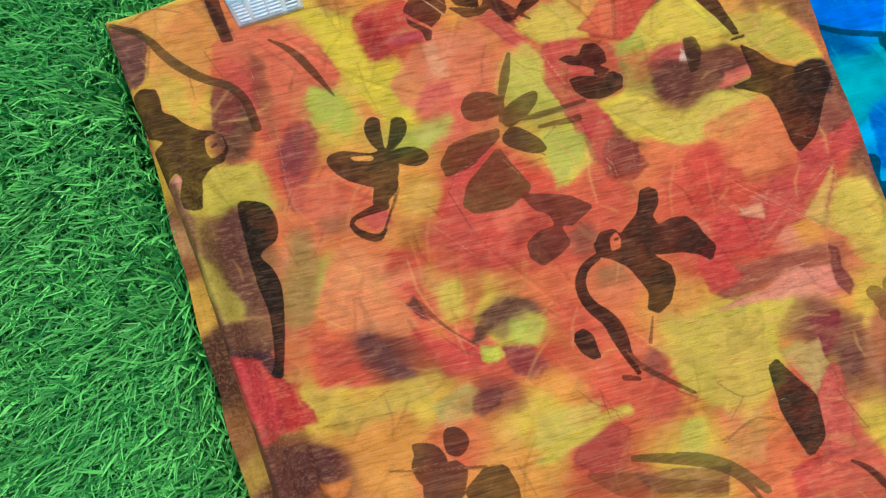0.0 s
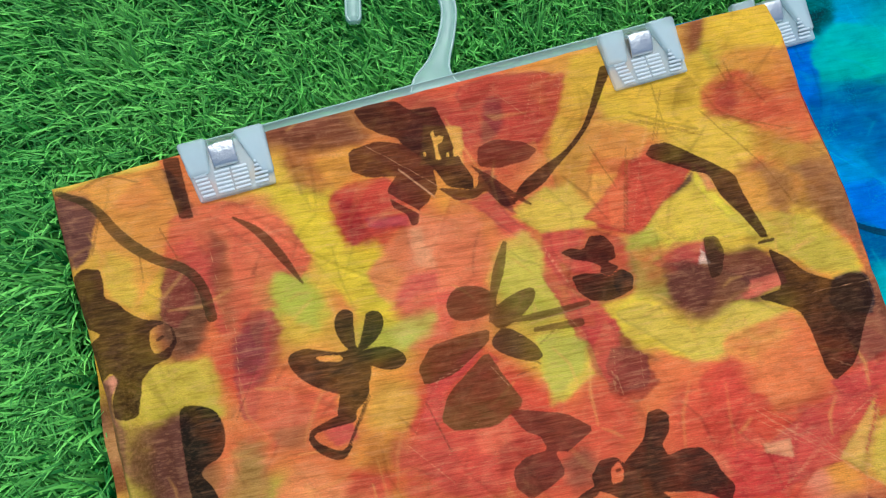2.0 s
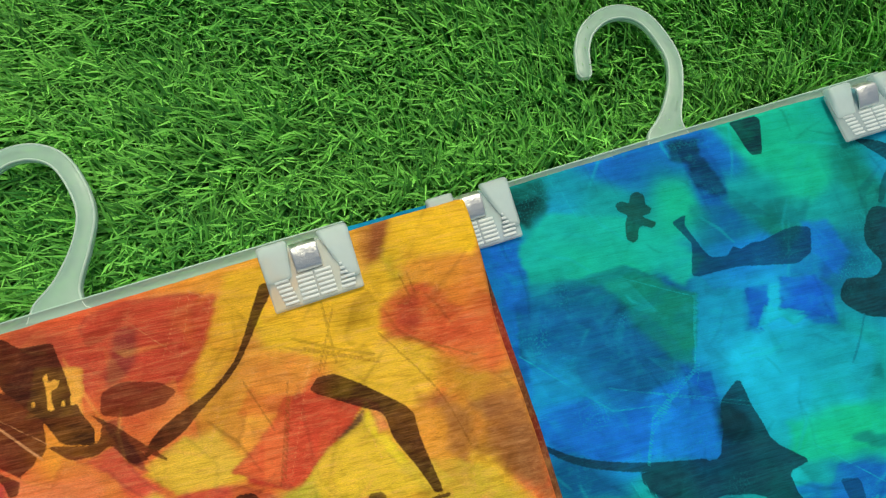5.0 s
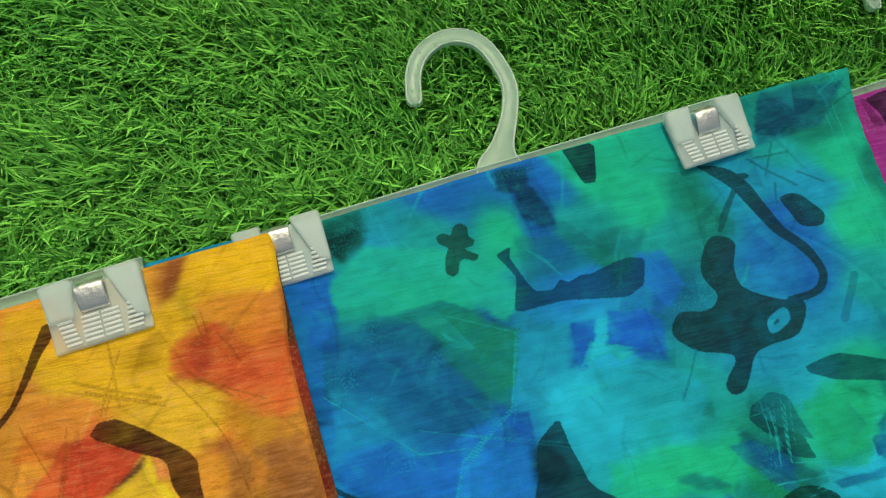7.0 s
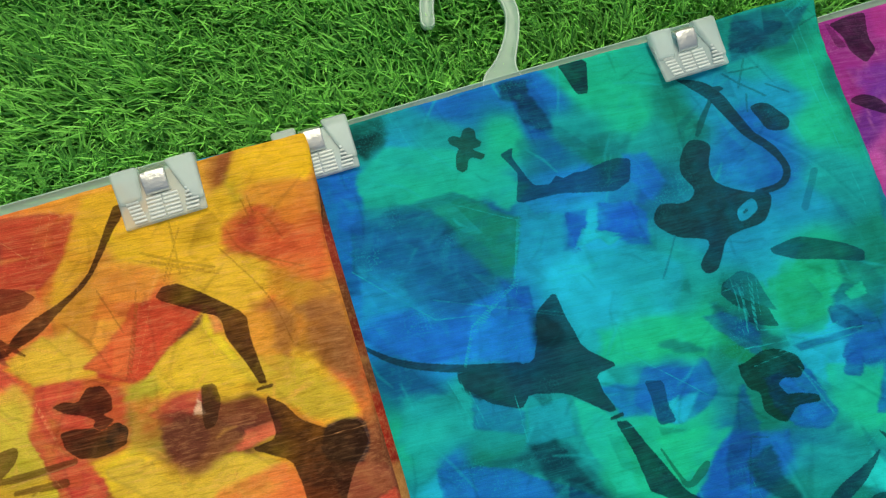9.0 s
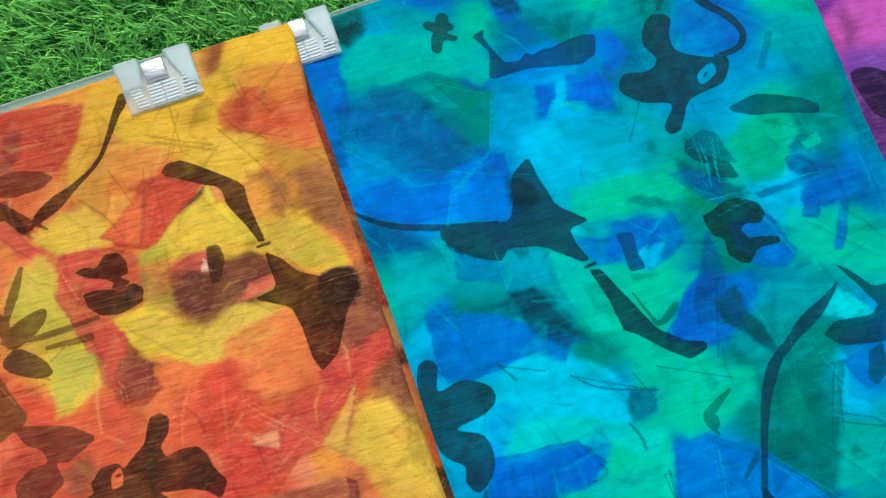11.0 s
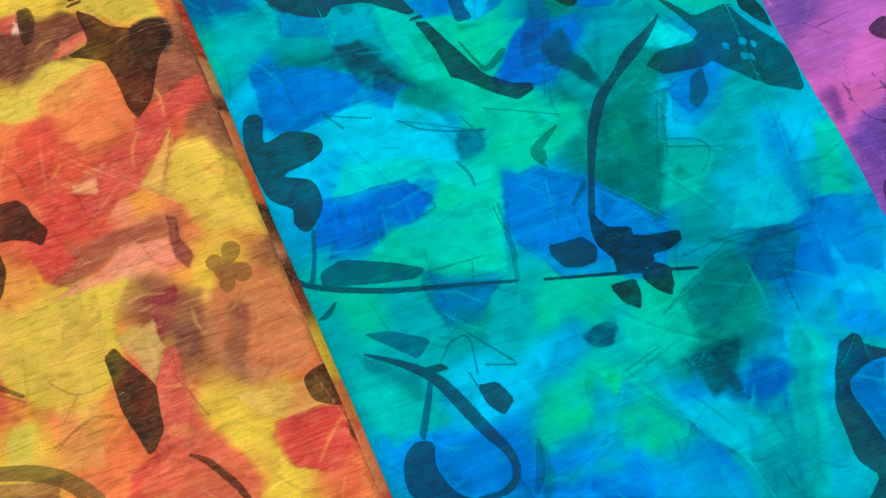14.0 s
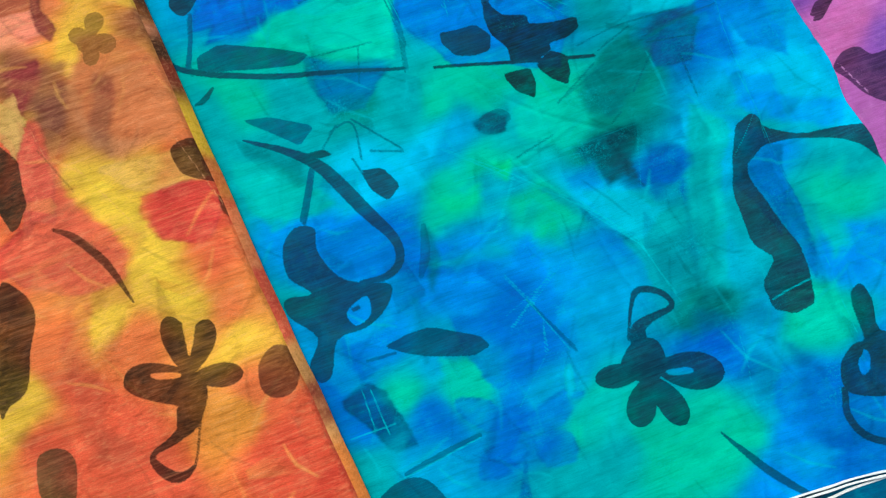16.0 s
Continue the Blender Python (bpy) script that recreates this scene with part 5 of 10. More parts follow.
    p.petal((136, 96, 44), 280.5, -260.7, 274.6, -272.2, 8.3, 0.75)
    p.petal((136, 96, 44), 280.5, -260.7, 288.4, -270.4, 9.4, 0.75)
    p.shape((64, 34, 26), [291.4, -325.1, 298.8, -323, 303.8, -324.7, 305, -338.2, 301.5, -344.5, 291.9, -337.9, 290.2, -332.2], 2, 0.9)
    p.stroke((58, 34, 24), [229, -333.5, 1.6, 235.7, -339.6, 3.7, 241.7, -352.3, 4.2, 245.6, -363, 2.1], 0.8)
    p.stroke((104, 92, 44), [145.6, -300.6, 4.1, 159.7, -306.4, 4.2, 172.2, -317, 5.8, 183, -332.8, 4.7], 0.8)
    p.twig((100, 60, 34), [171.6, -303.9, 189.4, -295.4, 202.2, -300.3], 1, 0.5)
    p.twig((100, 60, 34), [157.2, -267.6, 166.7, -275.9], 1, 0.5)
    p.petal((36, 30, 24), 256.5, -420, 259, -392.1, 11.5, 0.9)
    p.petal((36, 30, 24), 256.5, -420, 273.8, -400.9, 11.6, 0.9)
    p.petal((36, 30, 24), 256.5, -420, 279, -429.3, 10.5, 0.9)
    p.shape((36, 30, 24), [228.7, -409.2, 234.7, -404.6, 244.7, -407, 255, -414.4, 260.6, -420, 262.4, -429, 255.7, -437.6, 250.2, -430.8, 239.9, -423.5, 231, -415.7], 2, 0.9)
    p.gap([242.3, -411.2, 252.9, -416, 252.8, -418.1, 243.9, -414.7])
    p.shape((36, 30, 24), [248.5, -428.6, 259.2, -430, 256.2, -437.8, 249.3, -441.5, 243, -439.2, 245.1, -433.6], 2, 0.9)
    p.stroke((36, 30, 24), [247.8, -438.9, 6.4, 238.5, -441.4, 4, 227.1, -442.1, 1.8, 228.7, -450.6, 4.9, 235, -457.6, 4.9, 243, -455, 1.5], 0.9)
    p.stroke((36, 30, 24), [243.3, -454.4, 1.2, 253.9, -439.3, 1.2], 0.8)
    p.shape((92, 46, 36), [286.2, -428.9, 294.5, -424.3, 300.6, -428.2, 300.5, -437.5, 295.1, -445.4, 286.9, -445.5, 283, -439.4], 2, 0.85)
    p.shape((36, 30, 24), [195.6, -346.5, 204.6, -352, 205.9, -364.5, 199, -377.6, 189.9, -392.2, 180.3, -395.5, 174.9, -395.5], 2, 0.9)
    p.shape((72, 66, 40), [179.5, -421.6, 189.9, -420.7, 195.5, -429.6, 193.2, -439.7, 188.6, -445.3, 176.5, -439.2], 2, 0.85)
    p.stroke((58, 34, 24), [230.7, -334.7, 1.3, 239.7, -347.1, 3.6, 245.2, -360.2, 4, 248.8, -379.9, 1], 0.85)
    p.shape((58, 34, 24), [300.3, -350.5, 304.2, -353.8, 302.8, -365.9, 298.9, -359.7], 1, 0.8)
    p.pale([226.9, -176.9, 246.7, -196.3, 274.3, -224.2], 0.6)
    p.pale([261.9, -188.9, 225.9, -211.1], 0.6)
    p.pale([172.3, -138.7, 172, -148.4], 0.6)
    p.pale([114.7, -116.6, 120.3, -128.2], 0.6)
    p.pale([65.3, -138.8, 82.3, -163.1], 0.6)
    p.pale([280.5, -87.6, 274, -112.1], 0.6)
    p.pale([273.7, -128.6, 309.6, -131.7], 0.6)
    p.pale([3.1, -57.9, -2.6, -97.5], 0.6)
    p.pale([89.4, -114.9, 63.4, -144.4], 0.6)
    p.pale([186, 20.2, 175.3, -7.6], 0.6)
    p.pale([226.3, -27.2, 206, -69.7], 0.6)
    p.pale([197.8, -20.6, 176.8, -43.5], 0.6)
    p.pale([86.8, 5.3, 119.1, -27.1], 0.6)
    p.pale([294.6, 2.2, 289.1, -19.7], 0.6)
    p.pale([238.6, -8.3, 260.8, -11], 0.6)
    p.pale([231.1, -178, 285.6, -226.1], 0.6)
    p.pale([285, -177.3, 231.6, -207.3], 0.6)
    p.pale([280.2, -184.4, 259.8, -228.3], 0.6)
    p.pale([274.3, -164.4, 311.4, -187.5], 0.6)
    p.pale([209.2, -224, 258, -239.8], 0.6)
    p.pale([294.9, -318.8, 300.7, -355.9], 0.6)
    p.pale([166.2, -242.3, 199.9, -247], 0.6)
    p.pale([236.1, -182.3, 273.7, -223.5], 0.6)
    p.pale([245.6, -182.7, 230.8, -207], 0.6)
    p.pale([-26.6, -212.6, 57.7, -214], 0.6)
    p.pale([179.2, -298.3, 213.6, -291.8], 0.6)
    p.wash((214, 112, 66), 0.7, [-2.3, -9.4, 14.2, -4.1, 36.5, -4.6, 42.5, -23.8, 49.9, -37.4, 43, -46.9, 23.3, -52.4, 10.2, -59.7, 1.5, -51.5, -5.5, -27, -16.6, -18.1, -15.1, -8.6], 3.0, 0)
    p.wash((212, 186, 48), 0.75, [34.6, -1.1, 47.7, -4.9, 53, -26.8, 60.4, -40.5, 68.6, -51.5, 76.4, -74.1, 67, -77, 54.3, -61.7, 47.7, -45.4, 41, -29.1], 5.0, 0)
    p.wash((212, 84, 53), 0.75, [34.3, -32.9, 42.9, -32.5, 50.4, -37.6, 38, -49.6, 34.7, -41.6], 1.5, 0)
    p.wash((176, 62, 40), 0.6, [1.1, -17.6, 8.1, -22.4, 5, -38.5, -2.9, -47.4, -1.2, -31], 3.0, 0)
    p.wash((140, 96, 31), 0.5, [5.1, -13, 10, -20.2, 6.8, -41.8, -1.3, -61.9, -2.3, -50.3, 5.3, -27.3], 3.0, 0)
    p.wash((112, 72, 31), 0.75, [-22.2, -30.6, -12.5, -33.4, -3.3, -38.9, -6.2, -54.8, -16, -68.5, -28.7, -70.1, -26.4, -48.9], 1.5, 0)
    p.wash((206, 170, 48), 0.75, [-42.1, -13.6, -31, -11.1, -24.7, -30, -27.6, -48.6, -37.5, -43, -46, -35], 3.0, 0)
    p.wash((74, 48, 22), 0.9, [-19.4, 23.5, -7.8, 20.2, -3.2, 4, -0.3, -7.1, -8.6, -7.6, -10.9, 6.2], 0.8, 0)
    p.wash((184, 182, 56), 0.8, [28, -45.3, 39.1, -45.7, 46.4, -65, 35.9, -67.5, 27, -59.1, 20.7, -51.6], 2.0, 0)
    p.wash((160, 70, 44), 0.75, [-1.3, -73, 10.2, -59.7, 21.1, -60.2, 24.2, -69.6, 17.7, -73.3, 8.7, -87.1, 2.4, -106.9, -4.1, -106.2, -1.3, -89.5], 1.2, 0)
    p.wash((116, 60, 40), 0.6, [0.6, -70.8, 8.9, -64.9, 15.2, -72.5, 8.1, -84.2, 1.8, -82.3], 1.5, 0)
    p.wash((214, 92, 56), 0.75, [62, -14.9, 91.1, -14.4, 91.4, -23.3, 95.4, -39.1, 77.8, -39.8, 74.1, -32.9], 1.5, 0)
    p.wash((170, 44, 19), 0.8, [64.7, -15.7, 79.2, -15.4, 78.8, -31.4, 74.4, -41.7, 63, -41.3, 59.5, -28.7], 4.0, 0)
    p.wash((150, 120, 52), 0.5, [49.2, 0.6, 56.6, 1.5, 62, -14.9, 58.6, -16.9, 54.1, -12.7], 3.0, 0)
    p.wash((180, 164, 40), 0.8, [-36.6, -73.1, -22.3, -74.8, -19.9, -86.4, -29.5, -96.6, -41.7, -97.7, -44.3, -86.5], 4.0, 0)
    p.wash((206, 180, 44), 0.85, [-19.3, -89.2, -12.2, -91.5, -12.2, -102.2, -18, -100.3], 2.0, 0)
    p.wash((122, 64, 23), 0.75, [-42.3, -100.1, -31.7, -95.8, -34.6, -131.3, -45.6, -127.4], 3.0, 0)
    p.wash((158, 120, 54), 0.7, [-53.2, -94, -41.2, -95.3, -50.1, -125.9, -57, -123.6], 3.0, 0)
    p.wash((214, 98, 61), 0.65, [18.7, -101.2, 42.2, -105.7, 38.7, -118.2, 16.7, -114], 1.0, 0)
    p.wash((168, 110, 62), 0.6, [4.9, -113, 23, -116, 19.7, -128.3, 7.3, -124.4], 3.0, 0)
    p.wash((176, 132, 64), 0.6, [-12.1, -118.1, 3, -120.4, -1.3, -137.3, -13.1, -133.3], 3.0, 0)
    p.wash((204, 84, 72), 0.85, [27, -121.3, 45.9, -121.8, 46.7, -128.8, 35.3, -130.6], 1.0, 0)
    p.wash((200, 146, 50), 0.75, [56.3, -104.6, 78.7, -114.3, 71.6, -128.6, 53.8, -123], 4.0, 0)
    p.wash((166, 92, 29), 0.55, [49.9, -127.1, 66.2, -137.6, 57.5, -148.2, 45.7, -141.8], 4.0, 0)
    p.wash((206, 76, 44), 0.75, [37.6, -141.9, 64.3, -153, 63.8, -163.8, 34.1, -154.3], 4.0, 0)
    p.wash((186, 170, 74), 0.75, [72.6, -87.2, 82.8, -81.8, 97.1, -81.8, 89.1, -89.4, 76.3, -94], 2.0, 0)
    p.wash((214, 92, 68), 0.7, [85.4, -68.1, 100.8, -69.8, 102.8, -82.1, 87.2, -86, 77.5, -80.2], 3.0, 0)
    p.wash((220, 150, 112), 0.75, [93.9, -44.4, 114.4, -44.5, 109.2, -51.8, 95.2, -59.4, 90.4, -60.9], 2.0, 0)
    p.wash((218, 116, 68), 0.65, [121.2, -31.7, 136, -41.9, 140, -57.8, 135.6, -62.5, 122.8, -55.8, 114.4, -44.5], 2.0, 0)
    p.wash((218, 96, 67), 0.75, [137.9, -45.4, 149.9, -45.8, 154.3, -65, 149.3, -66.5, 138.2, -54.3], 1.5, 0)
    p.wash((204, 184, 70), 0.8, [141, -64.1, 154.8, -68.1, 163.7, -94.7, 154.6, -103.6, 143.8, -82.8, 138, -78], 2.5, 0)
    p.wash((220, 184, 74), 0.75, [153.5, -43.9, 167.2, -38.8, 181.2, -42.9, 188.7, -57.2, 176.8, -65.7, 157.5, -59.9], 2.0, 0)
    p.wash((204, 82, 60), 0.85, [158, -63.1, 168.7, -62.7, 180.7, -67.5, 176.6, -74.8, 162.1, -73.3, 164.7, -83.1, 163.7, -94.7, 162.9, -88.5, 157, -74.8], 1.0, 0)
    p.wash((212, 84, 63), 0.85, [165, -99.5, 175.8, -102.8, 180.5, -114.4, 179, -122.6, 161.8, -117.3, 161.4, -105.7], 1.0, 0)
    p.wash((156, 76, 46), 0.8, [161.8, -117.3, 170.7, -117.2, 177.7, -122.2, 187.1, -136.6, 182.5, -149.3, 168.6, -147.8, 164.3, -135.2], 1.0, 0)
    p.wash((140, 80, 36), 0.75, [179.9, -120, 192.2, -138.2, 179.3, -134.2], 1.0, 0)
    p.wash((200, 180, 70), 0.85, [146.6, -109.8, 162.7, -114.7, 160.8, -128.5, 145.7, -137.9, 137.8, -143.8, 139.1, -127.4], 2.0, 0)
    p.wash((212, 82, 65), 0.85, [82.6, -115.5, 93.2, -113.2, 111.1, -101.8, 112.1, -107.8, 90.1, -123.4, 78.8, -141.6, 76.7, -130.2], 0.8, 0)
    p.wash((206, 84, 58), 0.75, [72, -136.8, 100.8, -143.1, 108.1, -164.3, 91.4, -172.7, 58.8, -162.3, 58.2, -145.8], 4.0, 0)
    p.wash((222, 110, 72), 0.75, [104, -133.2, 112.2, -134.4, 113.7, -147.2, 110.5, -157, 97.7, -152.9, 98.3, -142.3], 1.5, 0)
    p.wash((176, 70, 43), 0.75, [108.7, -153.7, 128.4, -154.5, 123.3, -161, 112.7, -163.1, 104.7, -165.9], 1.0, 0)
    p.wash((176, 176, 56), 0.8, [207.8, -78.7, 218.7, -73.1, 216.9, -81.6, 208.4, -84.9], 2.0, 0)
    p.wash((218, 182, 66), 0.8, [218.7, -73.1, 234.7, -62.7, 246.5, -69.8, 245.8, -85.2, 223.3, -83.8], 1.5, 0)
    p.wash((140, 92, 33), 0.7, [290.1, -75.5, 304.1, -83.3, 303.4, -104.2, 294, -98.4, 285.3, -86.3], 3.0, 0)
    p.wash((206, 178, 66), 0.75, [272.6, -90.9, 286.7, -95.9, 300.4, -118, 294.5, -124.8, 279, -116.7, 273.3, -103.1], 3.0, 0)
    p.wash((186, 80, 47), 0.85, [215.1, -90.1, 229.9, -89, 228.5, -100.5, 214.3, -100.3], 0.8, 0)
    p.wash((124, 68, 35), 0.75, [212.9, -104.2, 230, -103.9, 240.7, -113.2, 235.3, -120.2, 222.7, -116.2, 213.7, -117.6], 3.0, 0)
    p.wash((126, 66, 33), 0.8, [239, -95, 262, -102.4, 261.5, -111.1, 244.2, -111.4, 237.6, -106.4], 1.0, 0)
    p.wash((176, 90, 38), 0.65, [206.6, -113.9, 232.8, -119.4, 227.4, -126.3, 216.5, -125.7, 207.7, -118.6], 2.0, 0)
    p.wash((222, 112, 80), 0.85, [241.3, -119.2, 263.1, -114.5, 263.6, -120.5, 242.8, -122.6], 0.8, 0)
    p.wash((206, 176, 66), 0.8, [208.9, -123.3, 236.9, -123.6, 248.4, -130.1, 257, -144.2, 241.6, -147.8, 224.3, -142.4, 210.2, -135.2], 2.5, 0)
    p.wash((214, 82, 51), 0.8, [212.5, -144.4, 233.3, -148, 229.2, -166.3, 215.7, -173.2, 211.9, -161], 4.0, 0)
    p.wash((222, 136, 66), 0.7, [238.6, -141.2, 256, -146.7, 251.2, -173, 236.1, -176.6, 232.6, -164.5], 4.0, 0)
    p.wash((206, 70, 49), 0.8, [207.8, -187.1, 236.9, -195.7, 224.6, -213.9, 205.3, -208.3], 2.0, 0)
    p.wash((206, 150, 86), 0.8, [225.7, -189.8, 247.4, -182.7, 237.8, -193.3], 1.0, 0)
    p.wash((196, 68, 48), 0.8, [249.3, -177.9, 266.6, -183.1, 265.1, -193.5, 246.6, -198.6, 236.9, -195.7, 246.4, -185.1], 1.5, 0)
    p.wash((204, 160, 62), 0.85, [256.3, -201.5, 271, -192.6, 280.7, -187.4, 265.8, -215], 0.6, 0)
    p.wash((216, 88, 55), 0.75, [272, -176.6, 291.4, -171.6, 284.8, -188.6, 268.1, -186.3], 1.0, 0)
    p.pale([84.9, -148.9, 69.1, -159.8], 0.6)
    p.pale([105.2, -111.4, 80.5, -117.6], 0.6)
    p.pale([158, -67.6, 164.2, -88.9], 0.6)
    p.pale([94.9, -144, 102.4, -138.2], 0.6)
    p.pale([-23, -34.1, -13.2, -36.3], 0.6)
    p.pale([188.1, -125.5, 182.5, -149.3], 0.6)
    p.pale([176.4, -121.8, 169.5, -145.3], 0.6)
    p.pale([140.1, -102.7, 170, -102.4], 1.2)
    p.pale([99.4, -10.8, 113, -29.4], 1.2)
    p.twig((96, 60, 44), [84.9, -148.9, 79.9, -124.3], 0.9, 0.55)
    p.twig((96, 60, 44), [48.4, -122.6, 55.4, -112.6], 0.9, 0.55)
    p.twig((96, 60, 44), [140.8, -113.8, 151.5, -108.4], 0.9, 0.55)
    p.twig((96, 60, 44), [125.5, -124.6, 136, -123.6], 0.9, 0.55)
    p.twig((96, 60, 44), [-21.7, -39.2, -26.4, -48.9], 0.9, 0.55)
    p.wash((224, 180, 44), 0.8, [279.3, 25.4, 320.8, 23, 312.3, 0.9, 300.9, -1.5, 278.9, 0.9, 269.4, -1.6], 2.0, 0)
    p.wash((150, 86, 34), 0.7, [264.1, 24.1, 278.8, 24, 270.7, 9.9, 262.6, 3.6], 3.0, 0)
    p.wash((180, 160, 40), 0.6, [263.5, 6.3, 275.8, 8.1, 271.5, -3.8, 263.3, -2.5], 2.0, 0)
    p.wash((218, 140, 52), 0.6, [276.4, 1.8, 307.2, -0.5, 314, -20.6, 296.7, -26.6, 279.1, -14], 3.0, 0)
    p.wash((176, 84, 44), 0.8, [258.9, -18.6, 269.7, -16.4, 278.7, -22.7, 272.5, -31.9, 259.9, -27.5], 4.0, 0)
    p.wash((220, 110, 60), 0.7, [286, -25.5, 304.4, -29.2, 309.5, -51.3, 301.1, -56.9, 290.1, -50, 283.6, -39], 3.0, 0)
    p.wash((214, 182, 40), 0.75, [209.1, -4.7, 224.8, -7.1, 226.4, -18.9, 214, -23.1, 208.3, -15.6], 3.0, 0)
    p.wash((210, 170, 40), 0.7, [198.7, 18.6, 207.4, 15.8, 205, -0.5, 194.4, 0.2], 3.0, 0)
    p.wash((204, 92, 44), 0.7, [182.1, 12.7, 191, 6.9, 190.4, -4, 180, -3.3], 4.0, 0)
    p.wash((206, 72, 48), 0.85, [216.4, -40.3, 240, -51.4, 231.7, -59.3, 213.2, -73.9, 204.1, -73.2], 0.7, 0)
    p.wash((170, 50, 42), 0.5, [228.6, -44.6, 232.7, -48.8, 208.4, -72.2, 207.6, -66.7], 3.0, 0)
    p.wash((222, 120, 62), 0.8, [190.1, -55.1, 207.6, -50.7, 200.5, -72, 194.2, -67.1], 0.8, 0)
    p.wash((224, 186, 56), 0.85, [219.5, -70.9, 236.5, -61, 245.5, -80.2, 239.7, -88.5, 224.9, -85.8], 1.0, 0)
    p.wash((176, 170, 50), 0.8, [207.6, -74.5, 219.5, -70.9, 215.5, -82.5, 206.5, -81.8], 1.5, 0)
    p.wash((180, 176, 56), 0.6, [232, -80.6, 240.8, -78.5, 239.7, -88.5, 230, -86.3], 2.0, 0)
    p.wash((226, 140, 84), 0.8, [244.5, -50.3, 249.7, -54.8, 250.9, -66.2, 246.4, -67.2], 0.7, 0)
    p.wash((220, 150, 62), 0.6, [247.6, -67.7, 259.9, -64, 273.2, -84.8, 262.8, -83.7], 2.0, 0)
    p.wash((214, 186, 54), 0.75, [265.2, -84.6, 281.4, -90.3, 288.2, -105.6, 281.7, -116, 266, -102.9], 3.0, 0)
    p.wash((160, 110, 54), 0.6, [274.4, -55.4, 285.4, -67.8, 285.9, -91.9, 281.9, -82.7, 273.9, -63.5], 3.0, 0)
    p.wash((188, 86, 58), 0.8, [219.4, -86.4, 231.9, -88.3, 229.8, -97.7, 215.4, -97.7, 212.3, -91.6], 0.8, 0)
    p.wash((204, 82, 58), 0.85, [161.4, -63.1, 173.8, -65, 182.4, -70.7, 178.6, -74.5, 166.2, -72.6, 167.1, -78, 178.8, -82.2, 178.9, -89.9, 169.7, -86.5, 160.9, -73.2], 0.8, 0)
    p.wash((224, 180, 90), 0.95, [118.6, 4, 121, 3.7, 122.1, 0.2, 119.5, -0.3], 0.4, 0)
    p.wash((224, 180, 90), 0.95, [123.2, -0.2, 125.4, -1.5, 124.1, -3.7, 121.5, -2.3], 0.4, 0)
    p.wash((224, 180, 90), 0.95, [118.6, -3.9, 122.3, -3.9, 121.9, -11.6, 119.2, -10.7], 0.4, 0)
    p.wash((224, 170, 90), 0.95, [128.4, -8.6, 130.1, -11.8, 128.1, -12.4], 0.4, 0)
    p.wash((196, 74, 48), 0.6, [142.4, 20.4, 176.3, 20.3, 172.8, -0.9, 165.1, -9.2, 150.4, -6.8, 135.1, -7, 129.2, 8.4], 3.0, 0)
    p.wash((110, 60, 44), 0.8, [150.5, 12.1, 158.7, 9.4, 152.7, -7.6, 145.7, -5.3], 1.0, 0)
    p.wash((226, 160, 110), 0.8, [96.9, -42.2, 113.3, -48.2, 96.4, -57], 1.5, 0)
    p.pale([183.6, 17.9, 199.9, 18.2], 0.5)
    p.pale([265.9, -26.7, 272.1, -47.5], 0.5)
    p.pale([296.2, -55.1, 266.5, -32.7], 0.5)
    p.pale([223.8, -34.7, 247.1, -31.6], 0.5)
    p.twig((150, 90, 40), [276.3, -2.6, 278.2, -16.6, 270.7, -13.8], 0.9, 0.5)
    p.twig((150, 90, 40), [226, -20.2, 249.5, -32.5], 0.9, 0.5)
    p.twig((150, 90, 40), [235.5, -24.8, 231.6, -31.9], 0.9, 0.5)
    p.twig((150, 90, 40), [215.2, -31.7, 200.1, -73.1], 0.9, 0.5)
    p.twig((150, 90, 40), [204, -49.4, 197, -25.4], 0.9, 0.5)
    p.wash((112, 68, 40), 0.75, [-39.2, -101.8, -25.4, -99.9, -39.1, -152.3, -36.7, -171.8, -52.3, -165.8, -52.2, -147.4], 3.0, 0)
    p.wash((190, 168, 52), 0.75, [-60.2, -116.5, -47.7, -114.7, -45.2, -143.8, -41.7, -151.3, -52.2, -147.4, -58.4, -129.6], 3.0, 0)
    p.wash((120, 80, 54), 0.7, [-55.8, -149.2, -39.1, -152.3, -34.9, -166.3, -41, -176.3, -57.6, -163.8], 2.0, 0)
    p.wash((204, 66, 50), 0.85, [-57.5, -166.3, -44.5, -173.4, -39.4, -184.6, -32.5, -194.9, -27.1, -213.9, -44.3, -212.8, -51.5, -190.4], 0.8, 0)
    p.wash((180, 44, 30), 0.6, [-36.8, -190.2, -26.6, -212.6, -44.3, -212.8, -46.3, -192.5], 1.5, 0)
    p.wash((70, 44, 36), 0.85, [-56.9, -161.7, -38.8, -169.4, -34.1, -182, -35.5, -186.1, -40.7, -184.1, -44.5, -173.4, -57, -166.5], 0.8, 0)
    p.wash((104, 60, 38), 0.85, [-45.2, -219.9, -31.1, -225.9, -20.3, -233.5, -27.8, -242.3, -41.7, -248.6, -46.8, -246.5], 1.0, 0)
    p.wash((216, 130, 44), 0.8, [-34.7, -245.2, -21, -248.3, -26.4, -255.4, -35.4, -251.4], 1.0, 0)
    p.wash((160, 126, 56), 0.65, [-9.1, -115.1, 1.7, -115.7, -9.9, -163.1, -18.1, -169.5, -23, -161.4], 3.0, 0)
    p.wash((198, 124, 44), 0.6, [-28.3, -168.8, -15.5, -170.5, -26, -197.6, -32.5, -194.9], 3.0, 0)
